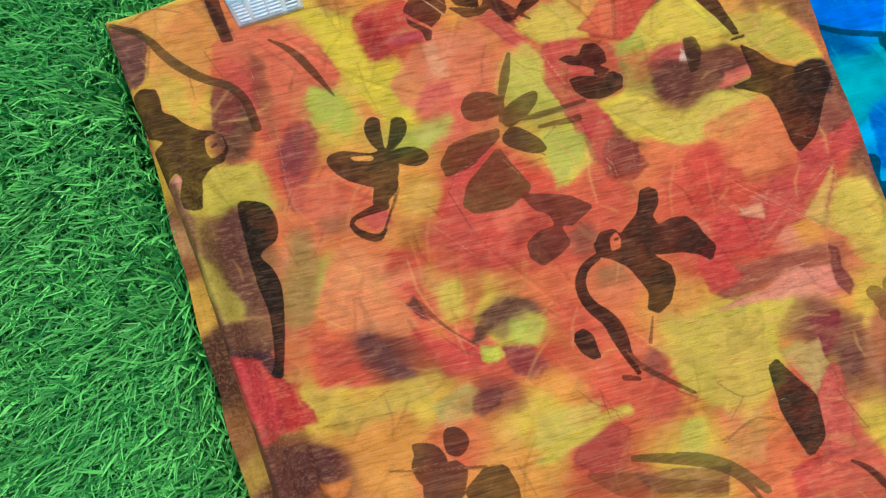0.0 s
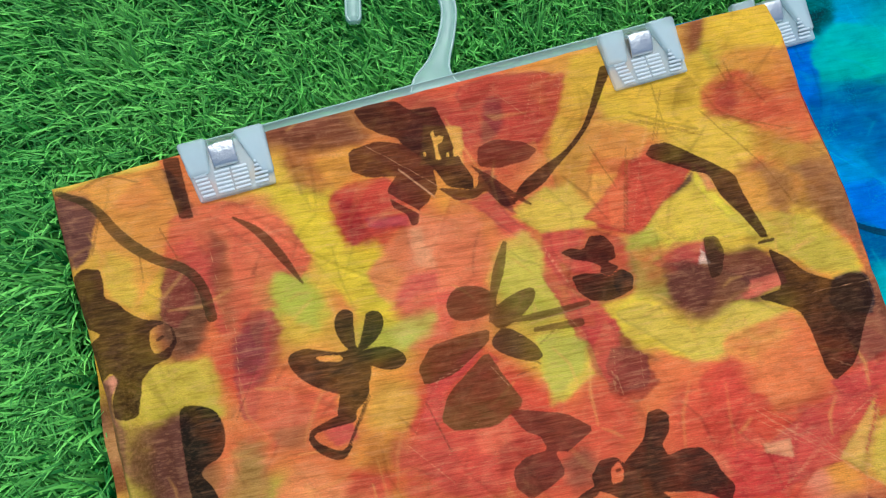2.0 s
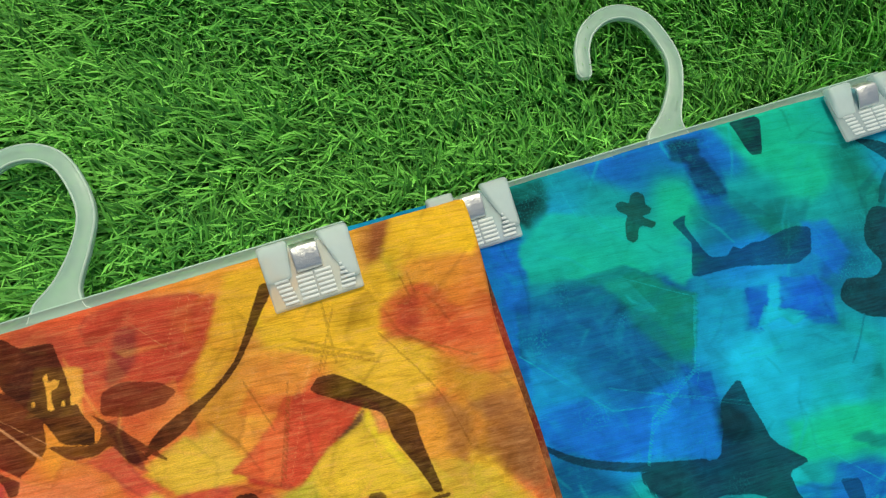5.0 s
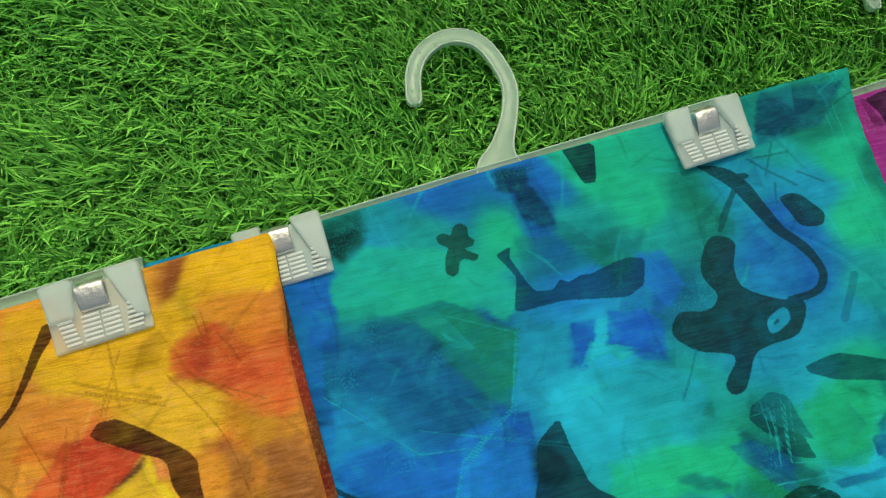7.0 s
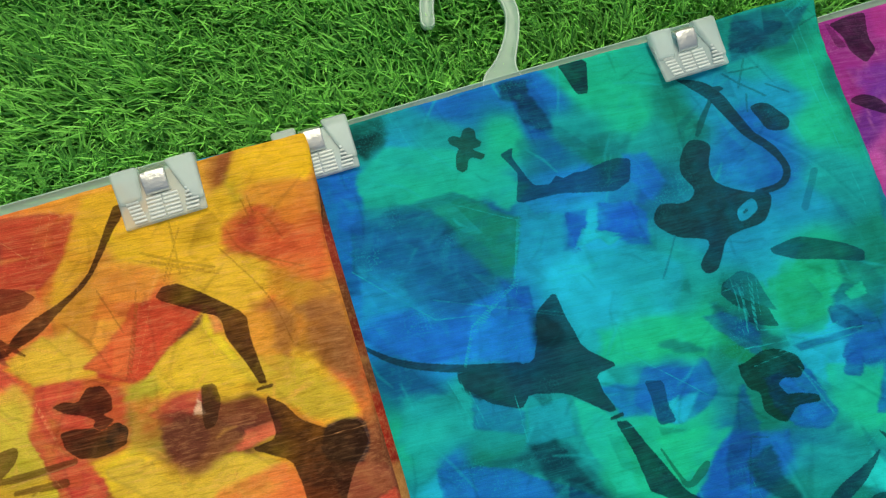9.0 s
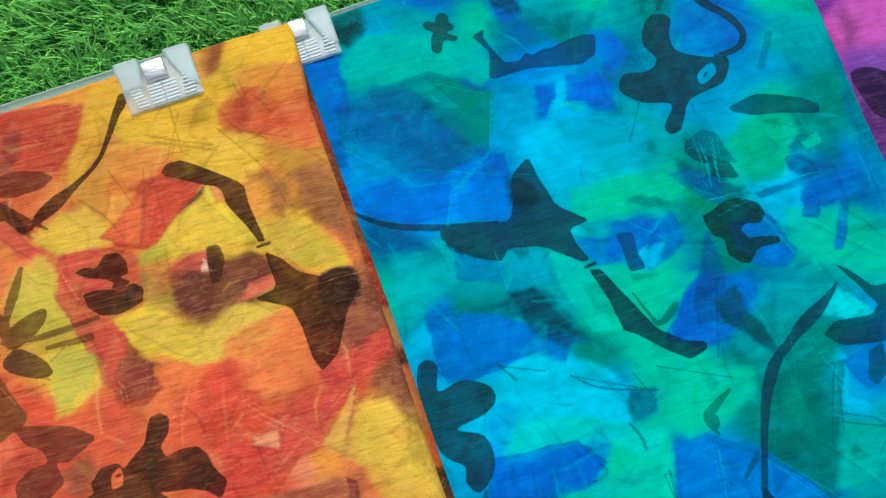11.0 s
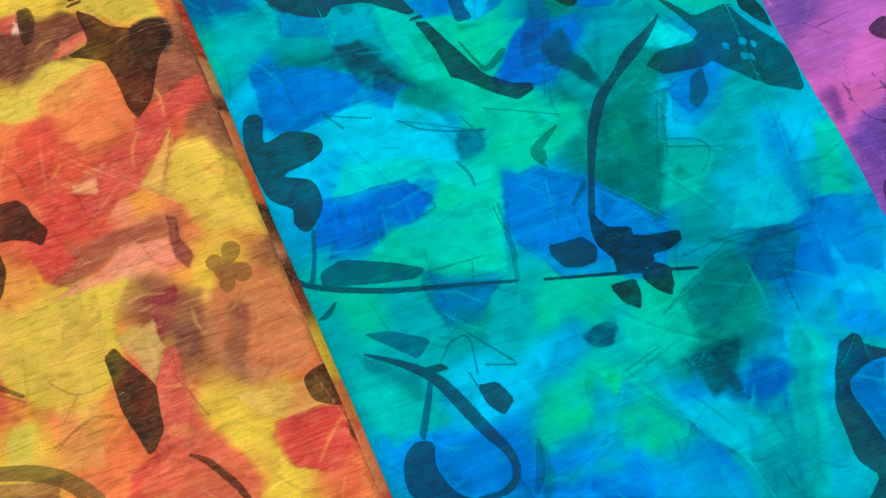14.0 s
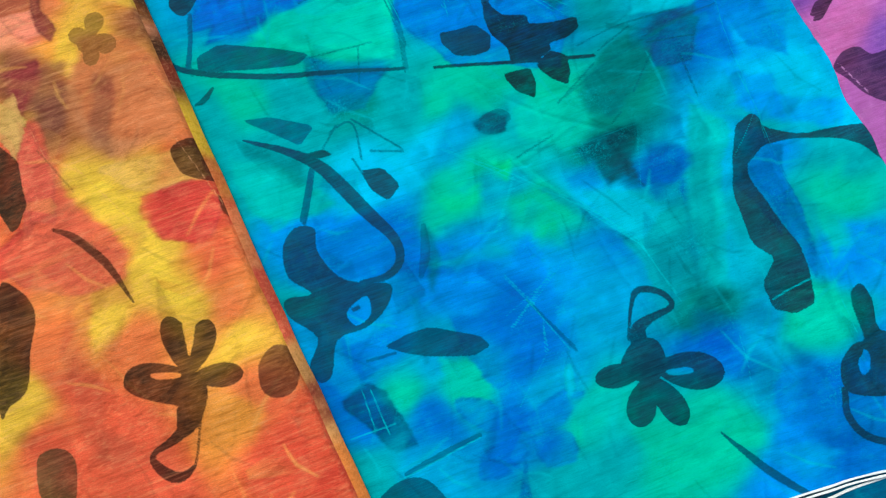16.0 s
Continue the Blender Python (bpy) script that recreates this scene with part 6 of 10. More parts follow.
    p.wash((218, 134, 76), 0.75, [3.2, -139, 20, -132.2, 29.3, -142.1, 33.4, -166.4, 39.6, -184.8, 30.8, -191.1, 9.4, -179.9, -7.3, -173.6, -4.2, -155.7], 1.5, 0)
    p.wash((184, 80, 52), 0.7, [-17.3, -176.1, 1.8, -183.4, 0.6, -195.6, -16.2, -190.6], 3.0, 0)
    p.wash((206, 76, 56), 0.75, [34.7, -189.4, 53.4, -199.6, 64.5, -213.3, 59.9, -221.1, 43.3, -218, 39, -203.7], 2.0, 0)
    p.wash((112, 68, 50), 0.8, [3.8, -177.8, 12.7, -179.5, 22.4, -187.9, 27.5, -208.9, 12.5, -206.3, 3.4, -196.6], 4.0, 0)
    p.wash((120, 64, 46), 0.8, [37, -174.2, 42.8, -171.5, 45.2, -186.9, 41.5, -183.9], 0.6, 0)
    p.wash((212, 182, 62), 0.8, [54.4, -170.9, 67, -172.3, 63.4, -190.5, 53.8, -190.1], 3.0, 0)
    p.wash((196, 84, 58), 0.6, [59.7, -130.1, 79.4, -130.6, 90.3, -154.5, 82.9, -165.1, 58, -152.6], 3.0, 0)
    p.wash((204, 178, 66), 0.8, [74.5, -204.3, 96.1, -199.4, 102.6, -208.3, 95.2, -218.5, 82, -210.3], 2.5, 0)
    p.wash((120, 86, 52), 0.75, [68.7, -202.1, 82.8, -191.2, 92.5, -191.6, 103, -198.8, 93.9, -205.1, 79.1, -209.2], 2.0, 0)
    p.wash((206, 176, 54), 0.85, [65.5, -210.5, 75.2, -211, 74.4, -217.1, 65.4, -219.4], 1.0, 0)
    p.wash((150, 66, 50), 0.75, [79.8, -215.9, 92.4, -217.4, 97.7, -229.1, 85.8, -234.1, 79.4, -225.4], 1.2, 0)
    p.wash((208, 170, 66), 0.75, [-14.3, -211.5, 16.1, -214, 41.5, -214.2, 34.6, -224.1, 12.1, -224.9, -13.6, -227.2, -19.7, -218.5], 3.0, 0)
    p.wash((200, 160, 60), 0.7, [-29.9, -196, -16.8, -201.3, -16.9, -210.5, -28.8, -210.2], 3.0, 0)
    p.wash((196, 176, 92), 0.7, [32.6, -229.6, 53.5, -225.1, 57.1, -232.7, 50.1, -242.6, 32.3, -238.9], 1.5, 0)
    p.wash((140, 74, 50), 0.75, [54.2, -231.6, 63.8, -232.1, 76.2, -233.7, 72.6, -238.6, 60.6, -240.3, 55.7, -244.7, 51.1, -239.8], 1.5, 0)
    p.wash((212, 184, 78), 0.8, [81.1, -254.5, 97.4, -254.4, 115.7, -258.3, 111.3, -269.2, 88.1, -269.7, 75.7, -268], 2.5, 0)
    p.wash((184, 76, 54), 0.75, [98.3, -276.8, 110.2, -271.9, 122.7, -273.6, 122.5, -286.1, 111, -294.1, 91.1, -286.4], 2.0, 0)
    p.wash((212, 184, 86), 0.8, [151.9, -288, 166.1, -290.2, 158.8, -303.3, 150.2, -299.9], 2.5, 0)
    p.wash((212, 186, 68), 0.8, [168.2, -229.6, 214, -236.9, 197.2, -285.8, 181, -286.3, 170.3, -272.6, 164.5, -254.3], 5.0, 0)
    p.wash((150, 72, 54), 0.75, [145.5, -247.1, 155.2, -244.3, 160.4, -256, 155.1, -260.5, 146.4, -257.1], 2.0, 0)
    p.wash((200, 92, 62), 0.75, [140.6, -270.9, 156.9, -272.4, 161.2, -282, 152.2, -283.3, 138.3, -276.4], 2.0, 0)
    p.wash((156, 68, 48), 0.8, [237.7, -255.7, 253.1, -256.6, 250.5, -270.1, 240.3, -276, 235.8, -267.9], 1.5, 0)
    p.wash((204, 170, 100), 0.75, [223.1, -276.1, 238.5, -268.9, 236.6, -281, 228.2, -293.9], 0.8, 0)
    p.wash((210, 96, 64), 0.75, [235.3, -280.5, 240.6, -282.5, 240.5, -323.5, 221.1, -326, 229.8, -297.6], 1.5, 0)
    p.wash((196, 72, 52), 0.8, [197.8, -330.3, 208.2, -327.7, 214, -336, 206.8, -345.9, 196, -342.1], 1.0, 0)
    p.wash((208, 72, 50), 0.85, [198, -201, 211.8, -203, 209.9, -215.6, 204.1, -229.9, 195.2, -219.9, 193.1, -209.2], 0.8, 0)
    p.wash((166, 96, 60), 0.6, [209.9, -215.6, 242.4, -221.5, 232.3, -230.7, 209.6, -232], 3.0, 0)
    p.wash((222, 140, 100), 0.8, [231.9, -235.5, 247.7, -231.7, 255.3, -236.3], 1.0, 0)
    p.twig((150, 84, 48), [192.7, -296.9, 205.8, -303.3], 0.8, 0.5)
    p.twig((150, 84, 48), [172.7, -302.2, 189.3, -297.3], 0.8, 0.5)
    p.twig((150, 84, 48), [118, -252.8, 123.3, -272.2], 0.8, 0.5)
    p.twig((150, 84, 48), [106.5, -248.4, 114.6, -261], 0.8, 0.5)
    p.twig((150, 84, 48), [3, -215.2, 13.3, -212.9], 0.8, 0.5)
    p.twig((150, 84, 48), [-28.4, -217.9, 12.1, -224.9], 0.8, 0.5)
    p.pale([32.4, -169.2, 54.5, -196.8, 65.5, -210.5], 0.6)
    p.pale([-15.7, -250.6, 25.2, -257.7], 0.6)
    p.pale([207.3, -237.7, 254.1, -239.1], 0.6)
    p.gap([59.2, -70, 64.8, -71.7, 57.2, -87.4, 55.5, -86.9])
    p.gap([265.4, -392.9, 270.3, -395.4, 261.2, -409.9, 259.9, -409.3])
    p.wash((214, 180, 62), 0.85, [57.2, -169.8, 69.2, -176.9, 60.7, -192.2, 51.4, -188.7], 2.5, 1)
    p.wash((118, 74, 40), 0.85, [78.7, -191, 87.8, -188.5, 102, -197, 90.9, -200.8, 77.8, -199.9, 68.8, -205.7, 60.1, -207.6, 69.2, -198], 0.7, 1)
    p.wash((182, 180, 62), 0.8, [85.4, -201.4, 100.7, -207.1, 93.7, -217.7, 83.6, -212.6], 2, 1)
    p.wash((206, 196, 60), 0.9, [64.7, -209.3, 75.7, -212.2, 71.8, -219.8, 62.8, -217.7], 0.6, 1)
    p.wash((150, 70, 55), 0.85, [76.1, -211.1, 90.5, -219.1, 97.9, -231, 89, -236.2, 81.2, -228.5, 75.8, -218.7], 0.7, 1)
    p.wash((128, 70, 50), 0.85, [51.9, -232.8, 59.3, -230.4, 71.2, -233.7, 66.6, -242.1, 56.9, -243.7, 50.5, -239.9], 0.8, 1)
    p.wash((180, 76, 50), 0.8, [119.8, -269, 127.5, -277.2, 121.7, -291.6, 107.5, -302.3, 91.3, -283.5, 97.1, -275.5], 0.6, 0)
    p.wash((214, 186, 62), 0.85, [83.3, -270.3, 108.9, -266, 131.4, -264.4, 131.8, -269.8, 111.3, -273.3, 88, -278.4, 70.7, -275.5], 1.2, 1)
    p.wash((214, 190, 70), 0.85, [153.3, -284.6, 168.3, -287.6, 159.2, -303.7, 151.2, -296.8], 2, 1)
    p.wash((140, 90, 45), 0.7, [119.6, -299.6, 170.7, -314.4, 164.7, -327.2, 125.3, -312], 0.7, 0)
    p.wash((216, 180, 64), 0.7, [160.1, -229.3, 191.8, -238.5, 215.2, -250, 215.5, -268.6, 191.7, -301.5, 174.6, -284.7, 158.7, -257.9], 4, 1)
    p.wash((164, 86, 54), 0.8, [212.6, -217, 245.2, -220, 260.9, -223.3, 260, -232.3, 241.5, -229.3, 220.2, -230.6, 206.3, -234.6, 198.5, -227.7], 0.9, 0)
    p.wash((206, 74, 54), 0.9, [195.1, -204.9, 202.9, -201.2, 210, -203.9, 210.1, -213.4, 215.5, -223.4, 206, -227.8, 199.8, -224.1, 195.4, -214.5], 0.5, 1)
    p.wash((226, 142, 108), 0.85, [221.7, -233.8, 244.3, -229, 252.5, -233.5, 257.1, -239.2, 234.4, -240, 209.3, -239.8, 192.7, -236.2], 0.5, 0)
    p.wash((138, 62, 44), 0.85, [262.5, -222.6, 267.2, -227.1, 265.4, -237.1, 268.6, -248.9, 262.5, -253.2, 259.6, -245.5], 0.6, 1)
    p.wash((150, 70, 55), 0.85, [236.9, -258.1, 252.3, -261.3, 247, -269.7, 238.8, -277.1, 235.9, -263], 0.8, 1)
    p.wash((120, 70, 44), 0.75, [246.2, -274.6, 255.3, -275.4, 251.1, -292.1, 243.5, -294.4, 242.6, -283.7], 2.5, 1)
    p.wash((186, 166, 76), 0.85, [217, -267.8, 228.9, -265.6, 238.6, -280.9, 227.5, -293.7, 226.1, -285.5], 0.5, 0)
    p.wash((200, 90, 64), 0.85, [229.6, -291.9, 238.2, -282.1, 238.4, -297.7, 232.1, -323.4, 217.3, -331, 225.2, -298.2], 0.7, 0)
    p.wash((202, 76, 54), 0.85, [199, -328.7, 203.8, -329.2, 218.2, -325, 210, -340.9, 198.9, -336.9], 0.5, 1)
    p.wash((222, 178, 60), 0.85, [-46.8, 27.2, -18.2, 28.2, -11.4, 24, -25.7, 18.5, -38.5, 10.8, -50.1, 6.6], 1.2, 0)
    p.wash((206, 170, 56), 0.8, [-47.7, 0.1, -30.6, 2.5, -32.9, -17.8, -43.6, -22, -51.6, -15.8], 2, 1)
    p.wash((224, 150, 62), 0.8, [-66.4, 23.8, -11.5, 27, -6.1, -4.9, -15.1, -8.6, -22.5, -27.2, -39.4, -44.5, -50.3, -33.1, -49.7, -2.3], 1.2, 1)
    p.wash((226, 192, 72), 0.8, [-65.4, 29.9, -40, 30.2, -11.4, 27.4, -12.1, 24, -40.9, 25, -63, 21.5], 0.7, 1)
    p.wash((216, 184, 60), 0.8, [-45.5, -12, -34.4, -19.5, -35.5, -37.6, -39.1, -42.6, -46.6, -32.3, -48.5, -19.4], 2.5, 1)
    p.wash((118, 70, 50), 0.8, [-65, 21.2, -49.8, 14.7, -49.1, 1.7, -55.5, -15.2, -65, -14.4, -65.9, 4.5], 0.8, 1)
    p.wash((138, 66, 40), 0.85, [-23.3, -31, -17.1, -24.6, -9, -31.2, -11.4, -44.9, -22.4, -55.9, -28.2, -50], 0.6, 1)
    p.wash((220, 110, 68), 0.85, [-15.8, -7.3, 7.2, -8.9, 19.3, -25.1, 30.6, -43.1, 36.6, -51.2, 47.9, -39.8, 37.6, -17.8, 14.8, -2.6, -5.6, -3], 0.6, 1)
    p.wash((205, 84, 62), 0.8, [-15.2, -16.9, -4.9, -15.7, 1.8, -28.2, -1.5, -47.9, 0.4, -65, -3.4, -63.8, -6, -46.6, -9.8, -26.8], 1.6, 1)
    p.wash((150, 74, 44), 0.7, [5.7, -14.8, 9.7, -22.2, 5.9, -35.6, -1.5, -47.9, -1.2, -35.6], 2, 1)
    p.wash((168, 90, 45), 0.7, [8, -27.9, 7.6, -40.3, 1.7, -63.4, -1.1, -62.5, 0.9, -44.5], 2.5, 1)
    p.wash((180, 110, 40), 0.8, [44.9, 19.2, 72.3, 2.4, 78.1, -8.3, 59.6, -13.6, 48.1, -1.5], 2.5, 1)
    p.wash((216, 150, 50), 0.8, [60.5, 5.8, 81.3, 4.2, 77.5, -10.3, 66, -13.3], 2, 1)
    p.wash((218, 186, 40), 0.9, [37.9, -0.8, 47.9, -10.1, 59, -30.4, 65, -53.4, 70.9, -70, 71.3, -76.4, 59.7, -72.9, 53.2, -58.3, 48.5, -37.9, 41.4, -18.9], 2, 1)
    p.wash((198, 72, 46), 0.85, [60.7, -17.1, 75.5, -9.7, 95.5, -14.3, 96, -35, 95.6, -40.2, 77.9, -38.1, 67.1, -42.3, 62.8, -31.5], 0.7, 1)
    p.wash((158, 40, 28), 0.8, [64.9, -17.2, 74.7, -20.2, 77.1, -33.6, 68.4, -41.6, 63.4, -29.5], 2.5, 1)
    p.wash((190, 80, 80), 0.8, [76.3, -29.1, 96.3, -34, 95.6, -40.2, 78.8, -35.2], 0.8, 1)
    p.wash((226, 130, 80), 0.8, [100.5, -34.2, 132.1, -45.3, 124.2, -71.3, 87.5, -79.3, 72.9, -70.6, 70.9, -55.1, 89.2, -43.7], 1.5, 1)
    p.wash((230, 162, 112), 0.7, [96.3, -41.5, 102.8, -41.3, 102.4, -64.7, 93.1, -59.8], 1.2, 1)
    p.wash((206, 90, 70), 0.8, [87.4, -64.5, 102.4, -64.7, 101.5, -75.1, 75.2, -77.6], 2.5, 1)
    p.wash((190, 186, 66), 0.8, [25.7, -45.8, 37.4, -48.3, 42.4, -67.6, 40.5, -75.3, 31.6, -70.5, 24.9, -56], 2, 1)
    p.wash((214, 160, 60), 0.8, [62.4, -108.7, 76.3, -111, 76.4, -125.2, 65.9, -133.6, 52, -125.1], 2.5, 1)
    p.wash((196, 190, 80), 0.8, [73.4, -91.7, 96.7, -84.2, 95, -90, 76.2, -96.7], 1.6, 1)
    p.wash((176, 72, 58), 0.8, [2.2, -69.7, 11, -62.1, 21.9, -59.2, 15.5, -77.8, 6.5, -91.1, 0.3, -108.8, -4.8, -105.3, -3.8, -87.9], 0.8, 1)
    p.wash((118, 58, 48), 0.75, [3.6, -68, 16.8, -63.9, 11.4, -82.6, 5.5, -86.8, -1.2, -80.7], 1.6, 1)
    p.wash((200, 176, 56), 0.8, [-40.6, -75.7, -28.9, -71.7, -13, -72.9, -10, -85.9, -11.6, -102.9, -25.6, -92.2, -43.6, -93.7, -47, -88.5], 2.5, 1)
    p.wash((216, 142, 112), 0.85, [-60.5, -71.2, -51.6, -69, -50.1, -72.3, -54.7, -82.2, -52, -93.8, -62.5, -85.8, -63.2, -76.1], 0.5, 1)
    p.wash((118, 78, 50), 0.8, [-67.1, -74.7, -61.2, -88.2, -54.7, -95.3, -67.8, -91.6], 1.6, 1)
    p.wash((214, 110, 70), 0.7, [-3.7, -91.9, 13.9, -93.4, 23.4, -104.2, 28.1, -117.5, -2.4, -111.9], 1.6, 1)
    p.wash((190, 74, 46), 0.85, [139.5, 21.7, 160.7, 24.2, 184.8, 20.8, 196.6, 14.8, 187, -7.9, 170.5, -16.9, 149.6, -11.2, 136.5, 4.2], 0.8, 1)
    p.wash((128, 52, 40), 0.7, [150.7, 14, 161.8, 13.3, 155.7, -6.1, 143.6, -9.4], 1.5, 1)
    p.wash((222, 172, 50), 0.85, [196.6, 14.8, 217.2, 20.8, 213.9, 7.5, 201.2, -9.8, 185.2, -20.9, 174.2, -26.9, 185.7, -5.1], 1.6, 1)
    p.wash((226, 182, 48), 0.85, [215.6, 2.3, 238, -1.4, 261.2, 3.9, 271.4, 5.7, 267.2, -19.3, 250.3, -33.2, 217.5, -19.3, 209.2, -9.9], 2.5, 1)
    p.wash((200, 90, 46), 0.85, [262.2, -13.1, 275.8, -7.8, 287.3, -12.1, 299.9, -26, 298.4, -42.5, 283.2, -40.6, 270.2, -29.8, 259.8, -23.1], 2, 1)
    p.wash((166, 66, 40), 0.7, [272.6, -13.8, 282.5, -12.9, 275.6, -29.4, 266.4, -21.4], 2, 1)
    p.wash((224, 150, 62), 0.8, [210, -14.6, 229.5, -25, 222.5, -39, 203.6, -35.2, 192.3, -20.6], 1, 1)
    p.wash((206, 84, 50), 0.9, [222.5, -39, 239.8, -53.6, 226.3, -63, 209.5, -75.7, 203.8, -73.8, 190.4, -67.4, 182.5, -60.6, 204.4, -46.8], 0.6, 0)
    p.wash((222, 116, 62), 0.8, [182.5, -60.6, 205.1, -44.7, 211.9, -44.5, 199.9, -72.5], 0.5, 0)
    p.wash((216, 182, 56), 0.9, [240.3, -58.3, 248.1, -76.9, 259.8, -96.1, 238.6, -89.5, 205.3, -81.1, 209.5, -75.7, 227.3, -63.3], 0.6, 0)
    p.wash((176, 170, 56), 0.8, [203, -75.8, 216.9, -73.5, 213, -83.5, 196.2, -82.6], 1.6, 1)
    p.wash((222, 184, 66), 0.85, [150.8, -44.5, 168.1, -38.7, 178.8, -55, 175.4, -65.2, 158.5, -62.3, 153.7, -56.4], 0.7, 0)
    p.wash((206, 88, 62), 0.85, [129, -35.9, 141, -32.8, 153.8, -63.1, 157.8, -70.9, 165.2, -94.8, 164.2, -111.5, 174, -121.2, 160.3, -117.1, 149.1, -63.8], 0.6, 0)
    p.wash((214, 152, 54), 0.8, [256.3, -58.6, 263.2, -60.8, 290.2, -63.5, 275.7, -99, 265.2, -95.7, 262.5, -74.6], 1.5, 1)
    p.wash((148, 96, 50), 0.7, [276.4, -58.1, 287.5, -69.5, 277.1, -95.1, 272.9, -80.3], 2.5, 1)
    p.wash((216, 178, 62), 0.85, [191.9, -107.2, 213.8, -118.2, 226.9, -128.5, 248.4, -126.7, 260.5, -138.8, 257.4, -146.5, 181.8, -123.6], 1.6, 1)
    p.wash((128, 80, 40), 0.8, [213.8, -99, 233.4, -103, 248.1, -116.1, 237, -123.2, 219.3, -126.2, 210.8, -115.2], 2.5, 1)
    p.wash((218, 112, 80), 0.85, [248.8, -114.2, 265.9, -114.1, 265.5, -120.4, 243.3, -123.1], 0.5, 0)
    p.wash((190, 84, 64), 0.85, [219.2, -89.9, 234.3, -89.2, 232.9, -98.6, 215.7, -99.6], 0.5, 0)
    p.wash((238, 196, 168), 0.9, [232.2, -91.9, 233.5, -99.8, 228.2, -99.7], 0.4, 0)
    p.wash((206, 184, 70), 0.8, [135.1, -59.6, 151, -57.8, 155.8, -70.3, 151.4, -90.6, 132.4, -89, 133.4, -72.1], 1.6, 1)
    p.wash((218, 120, 72), 0.75, [107, -51.4, 130.2, -53.8, 131.4, -71.5, 115.8, -79.7, 100.1, -74.9], 1.6, 1)
    p.pale([182, 19.3, 166.9, -6.7], 0.6)
    p.pale([156.2, 17.1, 172.4, -3.7], 0.6)
    p.pale([184.8, 20.8, 193.8, 13.3, 180.3, -14.9], 0.6)
    p.pale([190.1, -20, 175.2, -51.8], 0.6)
    p.pale([196.5, -28.7, 168.5, -52], 0.6)
    p.pale([157.8, -70.9, 165.2, -94.8], 0.6)
    p.pale([209, -17.7, 226, -28.6], 0.6)
    p.pale([241.5, -55.2, 244.1, -75.7], 0.6)
    p.twig((150, 96, 36), [279.8, -2.2, 280.5, -12.2], 0.9, 0.5)
    p.twig((150, 96, 36), [218.2, -17.2, 230, -23.4, 255.8, -36.8], 0.9, 0.5)
    p.twig((150, 96, 36), [259.3, -24.2, 277.3, -56.1, 281.7, -83.4], 0.9, 0.5)
    p.twig((150, 96, 36), [270.2, -29.8, 297.1, -48], 0.9, 0.5)
    p.twig((150, 96, 36), [214, -38.3, 202.6, -71.1], 0.9, 0.5)
    p.twig((150, 96, 36), [243, -7.5, 229.4, -31.9], 0.9, 0.5)
    p.twig((120, 70, 36), [-30, 28.3, -51.6, 21.7], 0.9, 0.45)
    p.twig((120, 70, 36), [-45.1, 24.1, -30.3, 26.1], 0.9, 0.45)
    p.twig((120, 70, 36), [-19, -7.3, -12.6, -30.1], 0.9, 0.45)
    p.twig((120, 70, 36), [-30.9, -16.4, -31.6, -30.7], 0.9, 0.45)
    p.twig((120, 70, 36), [8.2, -83.6, -6.5, -104.7], 0.9, 0.45)
    p.pale([1.7, -14.6, -1.5, -64.4], 0.5)
    p.pale([30.6, -43.1, 61.7, -35.4], 0.5)
    p.pale([48.5, -37.9, 25.8, -60.4], 0.5)
    p.wash((216, 184, 70), 0.85, [179.8, -110.6, 197.4, -133.2, 221.9, -143.3, 254.7, -137.6, 260, -134.2, 243.5, -121.6, 228.5, -132.2, 208.2, -125.1, 202, -109.8], 0.8, 1)
    p.wash((110, 60, 34), 0.82, [210.4, -93.2, 229, -98.4, 232.1, -114, 220.3, -123.1, 211.9, -113.9], 1.6, 1)
    p.wash((150, 84, 56), 0.8, [281.6, -140.5, 305.5, -150.4, 308.9, -162.8, 286.4, -164.7, 282.5, -160.4], 0.6, 0)
    p.wash((206, 78, 62), 0.85, [284.6, -169.4, 306.5, -161.9, 308.5, -170.9, 294.6, -178.9, 272.1, -180.4, 266, -171.1], 0.5, 0)
    p.wash((226, 124, 66), 0.82, [224.3, -136, 261.2, -134.7, 263.3, -152.2, 264.9, -170.7, 246, -177.7, 226.1, -164.2], 1.2, 1)
    p.wash((206, 78, 50), 0.82, [221.9, -143.3, 230.9, -149.8, 222.4, -183.9, 212.8, -180.1, 212.6, -164.1], 2.5, 1)
    p.wash((206, 80, 62), 0.85, [250.7, -179.6, 268.3, -176.1, 281.7, -184.3, 252.9, -196.3, 236.4, -205.2, 231, -205.5, 225.5, -190.4], 0.5, 0)
    p.wash((224, 172, 70), 0.8, [261.5, -194.6, 281.6, -188.2, 268.1, -212.9, 258.2, -203.7], 0.45, 0)
    p.wash((222, 184, 64), 0.85, [279.4, -193.9, 292.2, -199.2, 300.3, -225.8, 301, -243.7, 289.3, -233.7, 275.1, -215.6], 1.6, 1)
    p.wash((204, 70, 52), 0.82, [212.8, -187.9, 236.5, -197.4, 229.4, -210, 210.6, -210.2, 206.7, -198.4], 0.6, 1)
    p.wash((230, 160, 110), 0.8, [225.9, -189.3, 239.2, -189.5, 237.7, -197.9, 224.8, -192.7], 0.45, 0)
    p.wash((206, 76, 58), 0.85, [163.5, -111, 178.6, -114.3, 178.3, -133.7, 167.2, -142.8, 165.1, -122.7], 0.5, 0)
    p.wash((148, 70, 44), 0.85, [175.5, -124.2, 189.3, -132.6, 184.9, -147.3, 171.4, -147.2, 168.2, -135], 0.5, 1)
